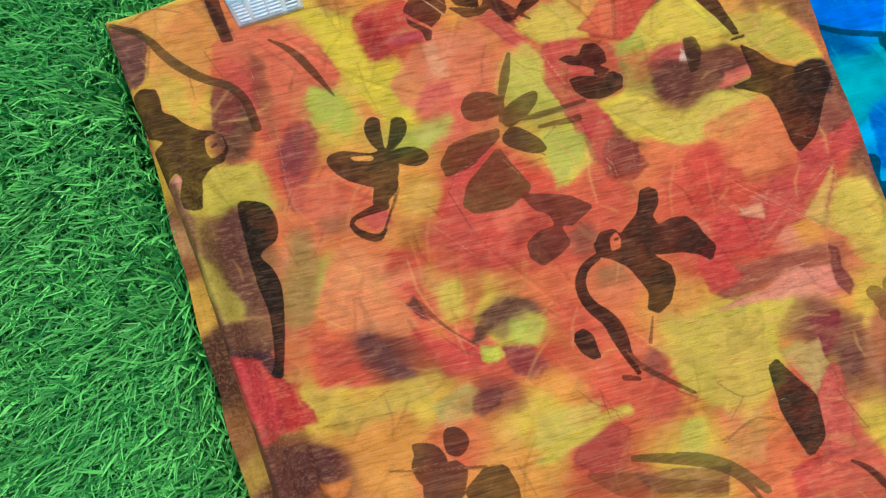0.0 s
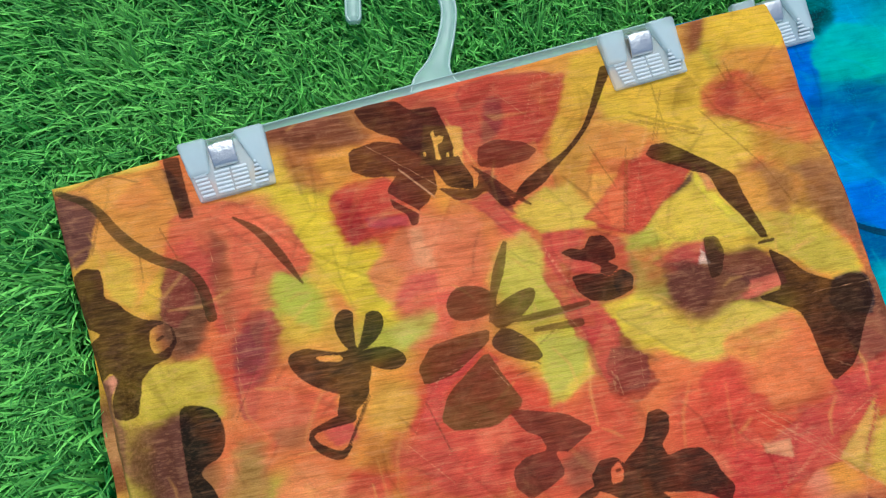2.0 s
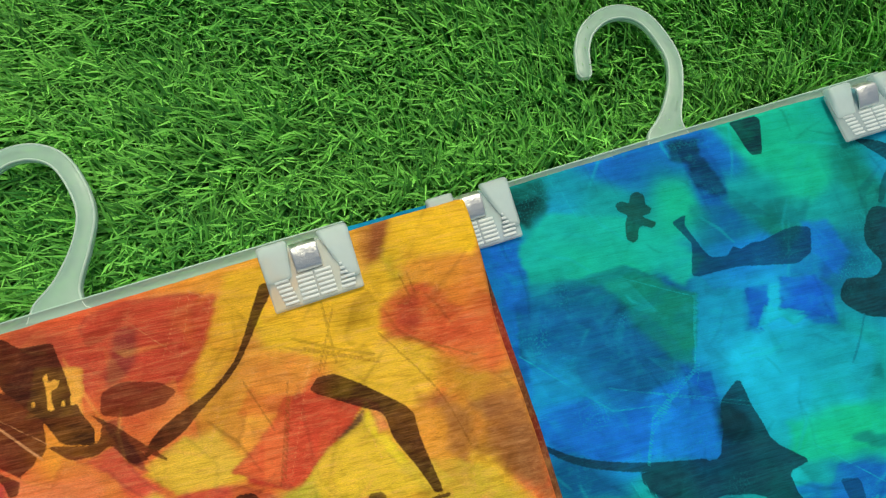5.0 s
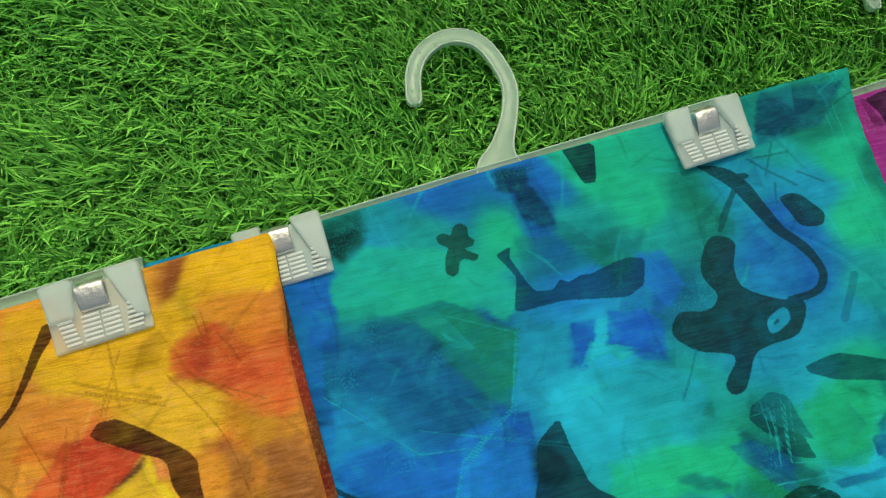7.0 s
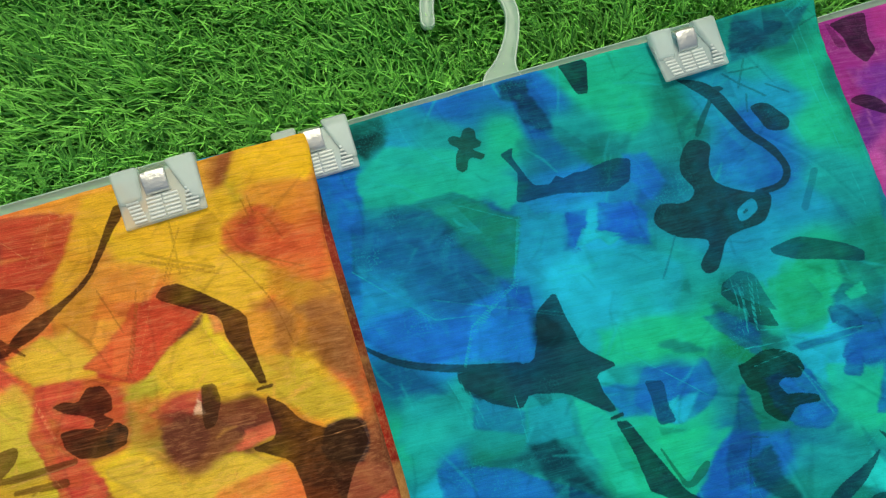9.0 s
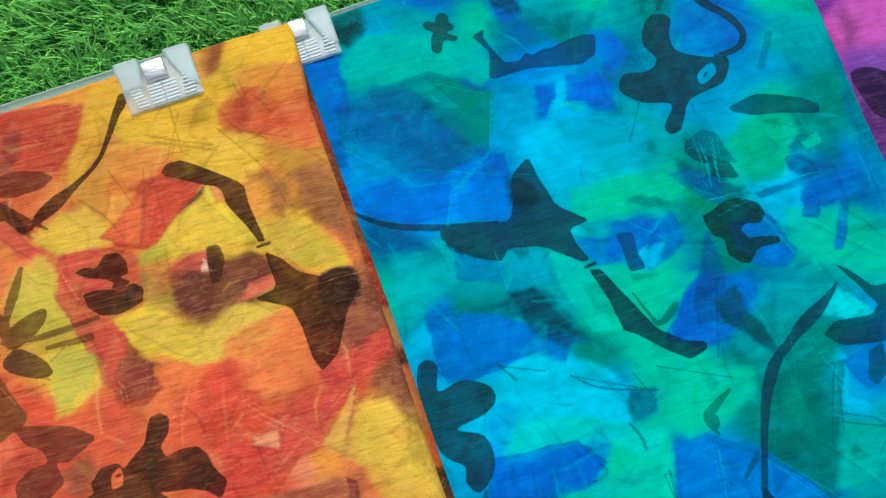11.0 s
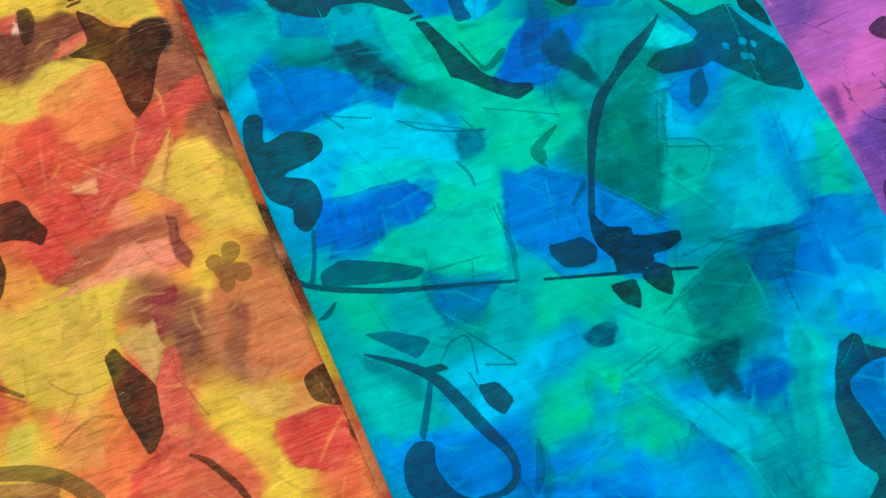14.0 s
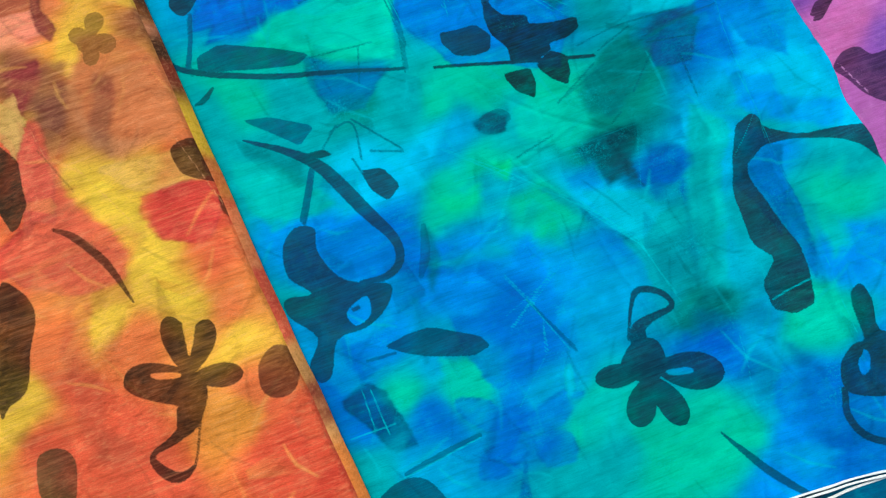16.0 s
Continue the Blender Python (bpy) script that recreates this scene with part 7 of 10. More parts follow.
    p.wash((190, 180, 70), 0.82, [142.7, -108.1, 164.2, -116.8, 159.2, -134.1, 140.3, -137.2, 137.4, -122.5], 1.6, 1)
    p.wash((202, 176, 60), 0.82, [246.4, -78.9, 288.3, -91.7, 291.6, -113.7, 300, -128.6, 283.1, -121.4, 262, -100.6], 1.2, 1)
    p.wash((150, 100, 54), 0.7, [285.6, -65.1, 297.9, -81, 304.3, -124.4, 311.4, -97.6, 308.7, -65.9], 2, 1)
    p.pale([228.6, -173.3, 268.8, -218.2], 0.65)
    p.pale([230.2, -207.8, 282.6, -182], 0.65)
    p.pale([282, -187.1, 268.1, -212.9], 0.65)
    p.pale([271.1, -161, 286.1, -172.7], 0.65)
    p.pale([170.6, -136, 168.9, -146.2], 0.65)
    p.pale([152.9, -92.7, 164.2, -116.8], 0.65)
    p.pale([132.5, -106.7, 165.1, -114.4], 0.65)
    p.wash((208, 84, 62), 0.85, [241.6, -190.2, 276.5, -179.5, 285.6, -179.2, 270.7, -205.8, 240.3, -207.2, 231.5, -208.2], 0.5, 0)
    p.wash((224, 178, 80), 0.85, [257.5, -204.7, 282.3, -183, 266.4, -212.1], 0.45, 0)
    p.wash((220, 184, 66), 0.85, [278.2, -195.6, 299.3, -203.8, 310.4, -231.4, 305.6, -255.7, 276.2, -237.7, 271.1, -217.7], 1.6, 1)
    p.wash((192, 112, 60), 0.82, [275.6, -257, 299.6, -269.9, 304.1, -293.8, 298.7, -318.4, 275.4, -311.5, 261.8, -293.6, 264.3, -270.4], 2, 1)
    p.wash((138, 82, 50), 0.7, [271.8, -277, 284, -281, 268.7, -307.9, 262, -299.1], 2.5, 1)
    p.wash((128, 76, 50), 0.7, [254.2, -256.9, 264.1, -264.8, 252.3, -291.4, 242.8, -289.1], 2, 1)
    p.wash((140, 56, 46), 0.85, [238.2, -256.8, 254.2, -256.9, 246.4, -269.5, 238.3, -278.8, 237.7, -264.9], 0.6, 1)
    p.wash((228, 182, 90), 0.82, [290.7, -324.9, 303.7, -328.6, 301.6, -343.3, 270.3, -337.8, 254.2, -316.3], 0.8, 1)
    p.wash((206, 70, 54), 0.85, [270.3, -337.8, 297.6, -341.3, 301, -356.1, 289.4, -370.6, 268.3, -359.9, 265.5, -343.1], 0.6, 1)
    p.wash((228, 192, 58), 0.88, [249.9, -314.1, 265.3, -337.8, 270.1, -368.3, 275.6, -393.9, 264.8, -390.6, 257.7, -362, 247.5, -331.3], 1.6, 1)
    p.wash((220, 180, 70), 0.82, [191.8, -240.2, 217.8, -245.8, 211.1, -267, 194.4, -293.4, 175.4, -283.7], 1.6, 1)
    p.wash((210, 96, 70), 0.85, [234, -279.2, 241.2, -304.3, 232.4, -331.2, 221.5, -325.7, 225, -301.2], 0.5, 0)
    p.wash((206, 162, 92), 0.85, [217.4, -271.7, 237.8, -267.6, 237.3, -280.9, 225.7, -296.3], 0.45, 0)
    p.wash((212, 100, 66), 0.82, [201.5, -333.7, 217, -328.7, 232.4, -336.5, 256.5, -358.8, 248.9, -370, 224.5, -363.4, 204.9, -350.7], 0.8, 1)
    p.pale([231.8, -173.1, 272.2, -215.4], 0.65)
    p.pale([231.5, -208.2, 284.5, -181.5], 0.65)
    p.pale([197.9, -226.7, 260.6, -229.2], 0.65)
    p.pale([237.3, -280.9, 239.9, -319.5], 0.65)
    p.pale([248.7, -310.8, 261.8, -346.3], 0.65)
    p.pale([268.1, -367.2, 249.2, -375.2], 0.65)
    p.twig((120, 74, 40), [179.9, -272.6, 190, -285.8, 208.7, -284.7], 0.9, 0.5)
    p.twig((120, 74, 40), [190.8, -283.6, 179.1, -293.5], 0.9, 0.5)
    p.twig((120, 74, 40), [236.7, -296.7, 244.1, -321.7], 0.9, 0.5)
    # left margin: brown dye together with painted shade of the folds
    p.wash((118, 76, 42), 0.75, [-48, -96.8, -25.4, -95.8, -31.2, -136.4, -35.2, -171.4, -54.1, -166.5, -54.1, -128.5], 1.6, 1)
    # highlight on the left fold, painted yellow-olive
    p.wash((192, 172, 70), 0.82, [-55.4, -112.4, -45.9, -128.5, -42.5, -148, -52, -152.2, -57.2, -127.1], 1.6, 1)
    p.wash((206, 70, 62), 0.88, [-57.1, -166.7, -45.9, -174.9, -42.1, -199.4, -45.1, -215.8, -53.5, -216.1, -55, -191.1], 0.45, 1)
    p.wash((110, 66, 44), 0.82, [-53.1, -216.3, -45, -217.1, -45.4, -246.8, -59.7, -241.5], 0.7, 1)
    # shadow right of the dark pin motif, painted dark red
    p.wash((190, 60, 40), 0.82, [-38.5, -185.5, -26.1, -210.9, -43.5, -214.1], 0.8, 1)
    p.wash((230, 170, 70), 0.9, [118.7, 7.6, 137, 2.1, 131.4, -16.8, 111.1, -11.1], 0.6, 0)
    p.wash((112, 70, 48), 0.85, [-62.3, 23.7, -47.6, 15.7, -45.5, 5.2, -55.3, -13.6, -60.3, -16.8, -64.6, -1.1], 0.6, 1)
    p.wash((128, 82, 50), 0.82, [-59.1, -67.5, -53.6, -73.8, -50.4, -90.3, -51, -122.2, -50.8, -151.7, -59.5, -149.5, -60.4, -109, -60.9, -82.5], 0.9, 1)
    p.wash((196, 170, 62), 0.85, [-54.4, -110.6, -46.7, -124.1, -43.8, -142.5, -44.7, -154.8, -52, -149.2, -56.4, -127.1], 1.6, 1)
    p.wash((112, 68, 42), 0.8, [-38.9, -100.6, -27.5, -97.7, -31.3, -120.7, -36.1, -145.2, -41.4, -132.7, -43.2, -112.4], 1.6, 1)
    p.wash((206, 178, 58), 0.85, [-39.5, -69.1, -21.4, -72.2, -12.6, -88.8, -27.8, -90.9, -43.9, -88, -44, -79], 1.6, 1)
    p.veil((1.0, 1.03, 1.05), (0.004, 0.006, 0.017), 1.12)
    p.shards(5, 560, (240, 176, 92))
    return p


def paint_orange_under(X, Y):
    p = Paint(X, Y, (170, 92, 48))
    p.tone((196, 92, 50), [-67, -5, 312, -200]); p.tone((110, 64, 40), [-68, -25, 310, -80, 306, -290]); p.tone((206, 100, 50), [-68, -42, 305, -420]); p.tone((216, 172, 50), [-69, -62, -70, -75, 305, -330]); p.tone((104, 62, 40), [-70, -90, -76, -250]); p.tone((206, 150, 90), [-71, -104, 311, -110, 304, -380, 303, -460]); p.tone((150, 90, 50), [-71, -116, 308, -160]); p.tone((222, 168, 60), [-72, -128, -72, -145]); p.tone((84, 52, 38), [-73, -162, -74, -180, 312, -20]); p.tone((150, 96, 50), [-75, -210]); p.tone((190, 150, 60), [-75, -232]); p.tone((150, 54, 44), [314, -50]); p.tone((226, 130, 60), [307, -240, 304, -500]); p.blend(9)
    p.shards(9, 60, (236, 170, 90))
    p.wash((120, 44, 34), 0.95, [290, -76.3, 330, -79.3, 330, -103, 290, -100], 1)
    p.wash((96, 40, 34), 0.95, [290, -100, 330, -103, 330, -121.3, 290, -118.3], 1)
    p.wash((170, 36, 34), 0.95, [290, -118.3, 330, -121.3, 330, -147.1, 290, -144.1], 1)
    p.wash((150, 34, 34), 0.95, [290, -144.1, 330, -147.1, 330, -157.8, 290, -154.8], 1)
    p.wash((196, 140, 84), 0.95, [290, -154.8, 330, -157.8, 330, -174.6, 290, -171.6], 1)
    p.wash((60, 38, 28), 0.95, [290, -171.6, 330, -174.6, 330, -186.3, 290, -183.3], 1)
    p.wash((196, 112, 62), 0.95, [290, -183.3, 330, -186.3, 330, -219, 290, -216], 1)
    p.wash((206, 92, 44), 0.95, [290, -216, 330, -219, 330, -239.6, 290, -236.6], 1)
    p.wash((58, 36, 28), 0.95, [290, -236.6, 330, -239.6, 330, -262.1, 290, -259.1], 1)
    p.wash((190, 120, 90), 0.95, [290, -259.1, 330, -262.1, 330, -270.2, 290, -267.2], 1)
    p.wash((54, 34, 26), 0.95, [290, -267.2, 330, -270.2, 330, -285.3, 290, -282.3], 1)
    p.wash((120, 48, 34), 0.95, [290, -282.3, 330, -285.3, 330, -297, 290, -294], 1)
    p.wash((196, 84, 56), 0.95, [285, -329.7, 325, -332.7, 325, -362.2, 285, -359.2], 1)
    p.wash((206, 110, 70), 0.95, [285, -359.2, 325, -362.2, 325, -391.5, 285, -388.5], 1)
    p.wash((196, 76, 60), 0.95, [285, -388.5, 325, -391.5, 325, -427.2, 285, -424.2], 1)
    p.wash((200, 140, 80), 0.95, [285, -424.2, 325, -427.2, 325, -448.5, 285, -445.5], 1)
    p.wash((150, 70, 50), 0.95, [285, -445.5, 325, -448.5, 325, -466.6, 285, -463.6], 1)
    return p


def paint_blue(X, Y):
    p = Paint(X, Y, (10, 140, 170), 0.35, 1.4)
    p.tone((10, 104, 190), [325, -9, 334, -50, 385, -106, 466, -163, 473, -215, 490, -208, 569, -183, 436, -293, 475, -316, 348, -262, 342, -185, 366, -192, 438, -24, 338, -172, 369, -190, 350, -261, 373, -266, 486, -313, 542, -377, 373, -395, 493, -436, 446, -459, 311, -452, 391, -458, 384, -424, 400, -481, 380, -506, 481, -516, 510, -561, 509, -578])
    p.tone((10, 104, 190), [311, -475, 341, -485, 448, 10, 561, -54, 566, -86, 408, 20])
    p.tone((16, 132, 216), [452, -45, 326, -91, 354, -105, 356, -66, 442, -292, 447, -308, 548, -279, 563, -385, 343, -392, 327, -398, 381, -429, 417, -450, 310, -429, 329, -438, 402, -424, 420, -449, 543, -447, 572, -394, 560, -506, 488, -574, 474, -587, 530, -571])
    p.tone((4, 152, 166), [347, -17, 375, 0, 472, -114, 355, -137, 385, -186, 409, -172, 379, -236, 360, -152, 324, -165, 379, -241, 503, -319, 540, -311, 561, -297, 579, -348, 312, -314, 347, -319, 394, -342, 442, -379, 312, -340, 479, -448, 550, -440, 326, -350, 411, -545, 391, -537, 489, -452, 510, -470, 572, -465, 544, -488, 317, -415, 310, -500])
    p.tone((4, 152, 166), [382, -3, 457, -18, 497, -34, 570, -16, 588, -94])
    p.tone((6, 92, 150), [389, -56, 488, -50, 326, -126])
    p.tone((14, 174, 152), [458, -135, 480, -143, 322, -151, 429, -204, 461, -189, 538, -144, 557, -141, 561, -212, 419, -246, 446, -240, 438, -269, 399, -278, 432, -237, 454, -255, 387, -293, 359, -282, 411, -277, 329, -310, 407, -355, 434, -356, 469, -379, 425, -396, 399, -395, 432, -425, 365, -472, 336, -471, 401, -402, 434, -424, 408, -523, 423, -551])
    p.tone((14, 174, 152), [443, -564, 469, -552, 567, -484, 525, -527, 354, -16, 423, -16, 374, -25, 493, -10, 601, -23, 599, -57, 480, 7])
    p.tone((24, 172, 218), [453, -76, 326, -176, 358, -208, 378, -210, 342, -230, 547, -174, 530, -285, 432, -106, 365, -227, 338, -228, 543, -340, 571, -327, 360, -370, 397, -369, 464, -428, 523, -433, 504, -473, 516, -441, 574, -418, 579, -437])
    p.tone((10, 146, 196), [428, -74, 569, -97, 528, -109, 378, -260, 405, -243, 410, -376, 409, -425, 350, -461, 444, -458, 442, -478, 484, -472, 507, -518, 489, -545, 404, -501, 337, -514, 366, 5, 553, -26, 577, -36])
    p.tone((2, 126, 122), [360, -166, 404, -220, 490, -242, 514, -265, 501, -298, 504, -193, 591, -125, 499, -148, 485, -277, 507, -274, 506, -385, 482, -399, 486, -476, 376, -327, 487, -495, 345, 15, 516, -27, 592, 1, 620, -40, 463, -36])
    p.blend(30)
    p.wash((10, 104, 190), 0.75, [437.8, -166.3, 450.2, -151.7, 465.4, -150.4, 482.2, -160.8, 481.3, -178.3, 462.1, -186.4, 444.1, -179.3], 0.8, 2)
    p.wash((8, 72, 108), 0.6, [457.3, -144.7, 474.1, -147.7, 489.9, -155.7, 482.6, -159.9, 458.3, -150.2], 1.5, 1)
    p.wash((10, 104, 190), 0.8, [507.2, -180.5, 528.5, -177.7, 533, -192.1, 535.4, -208.9, 527.1, -213.9, 510.2, -208.5, 504.3, -193.4], 0.7, 1)
    p.wash((8, 72, 108), 0.55, [496.1, -131.8, 513.1, -147, 526.7, -167.8, 508.1, -157.5, 494.6, -142.3], 1.5, 1)
    p.wash((8, 96, 140), 0.65, [552.2, -153.3, 568, -146.3, 581.2, -162.1, 581.6, -177.6, 561.4, -165.5], 0.7, 1)
    p.wash((10, 104, 190), 0.8, [548.4, -183.1, 559.9, -175, 585.8, -174.9, 572.7, -190.1, 553.2, -191.3], 0.6, 2)
    p.wash((10, 104, 190), 0.8, [552.1, -214.5, 571.4, -186, 574.9, -189.2, 558.1, -217.1], 0.6, 1)
    p.wash((10, 92, 180), 0.7, [447.9, -221.6, 477.2, -199.4, 497.9, -206.4, 495.8, -224.3, 467.2, -239.4, 452.4, -226.8], 1.5, 1)
    p.wash((40, 180, 224), 0.75, [454.4, -172.9, 471.8, -174.4, 459.1, -185.2, 452.4, -184.3], 0.8, 0)
    p.wash((6, 112, 170), 0.5, [341.9, -30.4, 384.9, -29.4, 413.9, -55.7, 399.1, -86.1, 373.9, -91.2, 338, -59], 0.8, 0)
    p.wash((20, 130, 220), 0.5, [316.5, -79.8, 343.9, -79.6, 366.6, -92, 396.2, -88.7, 377.3, -124.8, 337.7, -112.8], 1, 1)
    p.wash((30, 160, 226), 0.5, [448.7, -72.8, 461.5, -81.5, 463.9, -88.2, 445, -84.9], 1, 0)
    p.wash((10, 84, 190), 0.55, [457.3, -66.3, 478, -70.3, 478.1, -89.9, 464.6, -82.7], 1, 1)
    p.wash((10, 96, 190), 0.5, [438.2, -59.1, 453.3, -62.8, 439.6, -84.7, 432.5, -80.1], 1.5, 1)
    p.wash((8, 100, 160), 0.55, [528.9, -258.4, 556.6, -256.9, 547.4, -279.1, 529.9, -271.9], 1, 1)
    p.wash((10, 96, 186), 0.85, [324.2, -275.4, 338.7, -258.8, 358.5, -256.6, 380.8, -256.6, 387.2, -270.8, 365.3, -275.1, 349.3, -275.8], 0.7, 0)
    p.wash((12, 104, 196), 0.8, [327.6, -163.6, 348, -169.3, 375.8, -186.4, 406.2, -208.7, 379, -203.8, 355.3, -206.1, 336.1, -203.2, 322.9, -194.1], 0.7, 0)
    p.wash((10, 96, 120), 0.7, [347.8, -169.9, 372.9, -171.6, 385.3, -166.2, 397.7, -175.1, 409.4, -215.7, 388.5, -194.1, 369.9, -178.1], 2.2, 1)
    p.wash((8, 98, 140), 0.7, [363.3, -301.2, 378, -312.5, 401.2, -324, 382.3, -334.4, 363.6, -331.3, 360.6, -316], 0.9, 0)
    p.wash((12, 104, 196), 0.75, [423.9, -277.4, 445.5, -277.7, 463.5, -294, 494.3, -334.2, 484.3, -351.9, 426.6, -324, 417.2, -299.2], 0.8, 0)
    p.wash((0, 112, 112), 0.6, [492, -262.3, 508.5, -266.3, 527.9, -270, 494.4, -332.9, 469.8, -298.5], 0.8, 0)
    p.wash((12, 96, 196), 0.65, [447.9, -222.9, 478.3, -198.6, 505.1, -211.7, 493.1, -228.2, 471.5, -236.9], 1, 0)
    p.wash((40, 190, 226), 0.5, [354, -205.6, 385.7, -206.8, 410, -224.3, 415.4, -239.8, 406, -251.7, 345.8, -236.8], 2, 1)
    p.wash((8, 100, 150), 0.6, [415.4, -239.8, 430.6, -246.1, 426.1, -257.7, 410, -256.7], 1, 1)
    p.wash((14, 120, 190), 0.55, [532.5, -268.3, 556.4, -270.3, 555.1, -289.5, 532.1, -297.7, 522.7, -286.5], 1.2, 1)
    p.wash((0, 120, 112), 0.4, [514.4, -301.9, 554.8, -321.5, 527.4, -370.3, 494.7, -349.1], 2, 0)
    p.wash((12, 118, 200), 0.5, [318.3, -376, 343, -379.5, 361.9, -398.1, 357, -416.6, 328.4, -408.4, 311.4, -393.2], 1, 1)
    p.wash((0, 96, 116), 0.55, [483.1, -369.8, 513.6, -365.4, 547.9, -366.7, 540.1, -386, 521.7, -379.6, 487.2, -395], 2, 0)
    p.wash((6, 96, 150), 0.6, [520.6, -375.8, 536.6, -364.1, 547.4, -373.1, 537.7, -384.7], 0.8, 0)
    p.wash((4, 84, 120), 0.75, [462.5, -402.1, 492, -403.9, 482.8, -431.4, 470, -418.6], 3.5, 1)
    p.blob(502.3, -428.4, 12.5, 8.3, -26, (8, 84, 170), 0.7)
    p.wash((6, 98, 130), 0.8, [420.4, -368.3, 435.3, -366, 442.4, -372.7, 436.9, -378.1, 422.9, -376], 2, 1)
    p.wash((10, 104, 196), 0.7, [354.9, -483.3, 368.1, -489.3, 373.3, -502.2, 366.3, -504.2, 354, -493.5], 0.7, 2)
    p.wash((10, 104, 196), 0.7, [348.2, -518.8, 355.2, -511.2, 369.2, -510, 375.5, -517.6, 366.1, -524.1, 353.4, -523], 0.7, 2)
    p.wash((10, 104, 196), 0.65, [379.1, -513.8, 394.5, -519, 396, -528.4, 390.4, -534.6, 379.9, -529], 0.7, 2)
    p.wash((10, 96, 180), 0.65, [362.4, -536.7, 373.7, -519.5, 367, -539.1], 0.6, 0)
    p.wash((10, 104, 196), 0.6, [372.7, -503.3, 387.5, -503.8, 404.4, -500.8, 412.8, -508.1, 395.7, -516.7, 376.2, -513.7], 0.8, 1)
    p.wash((8, 70, 112), 0.8, [305.9, -459.9, 320.1, -456.6, 329.8, -466.3, 328, -478.5, 331.6, -494.6, 319.9, -491.8, 311.5, -474.2], 0.8, 1)
    p.wash((50, 184, 210), 0.6, [406.4, -494.5, 411.7, -494.3, 408, -505.6, 402.5, -507.2], 0.6, 1)
    p.wash((0, 100, 120), 0.45, [526.2, -408.2, 509.9, -469.6, 485.8, -518.8, 476.6, -501.9, 488.3, -464.5], 3, 1)
    p.wash((24, 170, 210), 0.45, [563.3, -376.4, 599.9, -387.8, 593.8, -441, 550.3, -433.1, 550.3, -405.6], 3, 0)
    p.wash((6, 84, 150), 0.55, [509.1, -530.8, 515.2, -545.9, 513.4, -580.4, 504.1, -581.6, 503, -557.6], 3, 1)
    p.blob(482.3, -514, 10.7, 13.4, 30, (8, 80, 180), 0.6)
    p.blob(492, -540.1, 13.2, 6.6, -88, (6, 100, 150), 0.5)
    p.wash((6, 90, 180), 0.5, [543.5, -378.6, 561.8, -379, 554.4, -398, 539.1, -392.6], 2, 1)
    p.wash((4, 92, 130), 0.7, [516.6, -374.6, 532.6, -358.8, 548, -364.5, 542.2, -381.2, 527.5, -385.9], 1, 0)
    p.blob(372.8, -422, 5.9, 18.8, 62, (6, 84, 170), 0.6)
    p.blob(420.2, -402.1, 19.6, 8.4, -6, (14, 104, 206), 0.4)
    p.wash((8, 84, 160), 0.7, [441.1, 21, 449.4, 21.7, 452.8, -16.6, 435.1, -12.7, 433.3, 8.6], 1.5, 1)
    p.wash((4, 70, 110), 0.7, [429.5, 19.7, 439.1, 19.9, 446.2, 11.6, 433.1, 8], 2, 1)
    p.wash((4, 66, 120), 0.6, [580, 20, 619.7, 13, 631.2, 13.4, 601, -8.7, 567.6, -7.5], 1.5, 0)
    p.wash((0, 80, 86), 0.7, [342.7, 25.9, 362.1, 21.1, 355.3, 8.9, 342.9, 6.7], 4, 1)
    p.wash((10, 92, 120), 0.5, [490.5, -139.5, 512.9, -141.8, 524.8, -171.5, 505.9, -163.5], 1.5, 1)
    p.wash((0, 110, 130), 0.5, [426.5, -14.6, 496.3, -26.9, 487.6, -40.2, 426.1, -33.1], 1.5, 0)
    p.wash((10, 96, 190), 0.5, [484, -48.7, 497.8, -46.9, 497.1, -62.9, 480, -72.8], 1.5, 1)
    p.wash((0, 110, 152), 0.6, [330.3, -24.1, 359.9, -29.5, 384.9, -29.4, 415.5, -56.3, 399.3, -88.1, 373.9, -91.2, 343.9, -79.6, 318.8, -55.3], 0.8, 0)
    p.wash((0, 132, 124), 0.55, [359.9, -29.5, 384.9, -29.4, 415.5, -56.3, 400.7, -84.9, 387.2, -59], 1.5, 0)
    p.wash((10, 170, 164), 0.8, [356.1, 7.1, 390.5, -6.5, 424.9, -38.6, 412.9, -49.5, 384.9, -29.4, 359.9, -29.5, 333.4, -25.2, 337.2, -5.4], 2.0, 0)
    p.wash((10, 100, 196), 0.8, [324.8, -0.8, 337.8, -3.7, 332.1, -38, 318.2, -29], 1.5, 0)
    p.wash((0, 90, 90), 0.7, [348.8, 25.9, 362.7, 24.6, 356.1, 7.1, 345.4, 7.2], 3.0, 0)
    p.wash((16, 150, 206), 0.65, [323, -53.2, 350.1, -63.6, 352.1, -93.6, 339.7, -81.6, 315.4, -82.9], 2.0, 0)
    p.wash((8, 122, 216), 0.8, [314.2, -86, 342.7, -82.7, 351.5, -95.2, 368.3, -96.3, 394.5, -84.4, 400.9, -94.3, 401.7, -112.9, 394.3, -129.8, 362.4, -119, 332, -109.9, 317.8, -94.5], 0.8, 0)
    p.wash((8, 90, 186), 0.7, [393.1, -87.6, 405.4, -92.3, 404.4, -106.7, 389.4, -104.5], 0.8, 0)
    p.wash((8, 90, 200), 0.7, [441.4, -60.3, 453.3, -62.8, 441.3, -83.4, 434.8, -79.1], 0.8, 0)
    p.wash((8, 100, 206), 0.75, [453.5, -74.6, 473.2, -64.4, 482.7, -76.1, 478.1, -93.7, 466.3, -87.2], 1.0, 0)
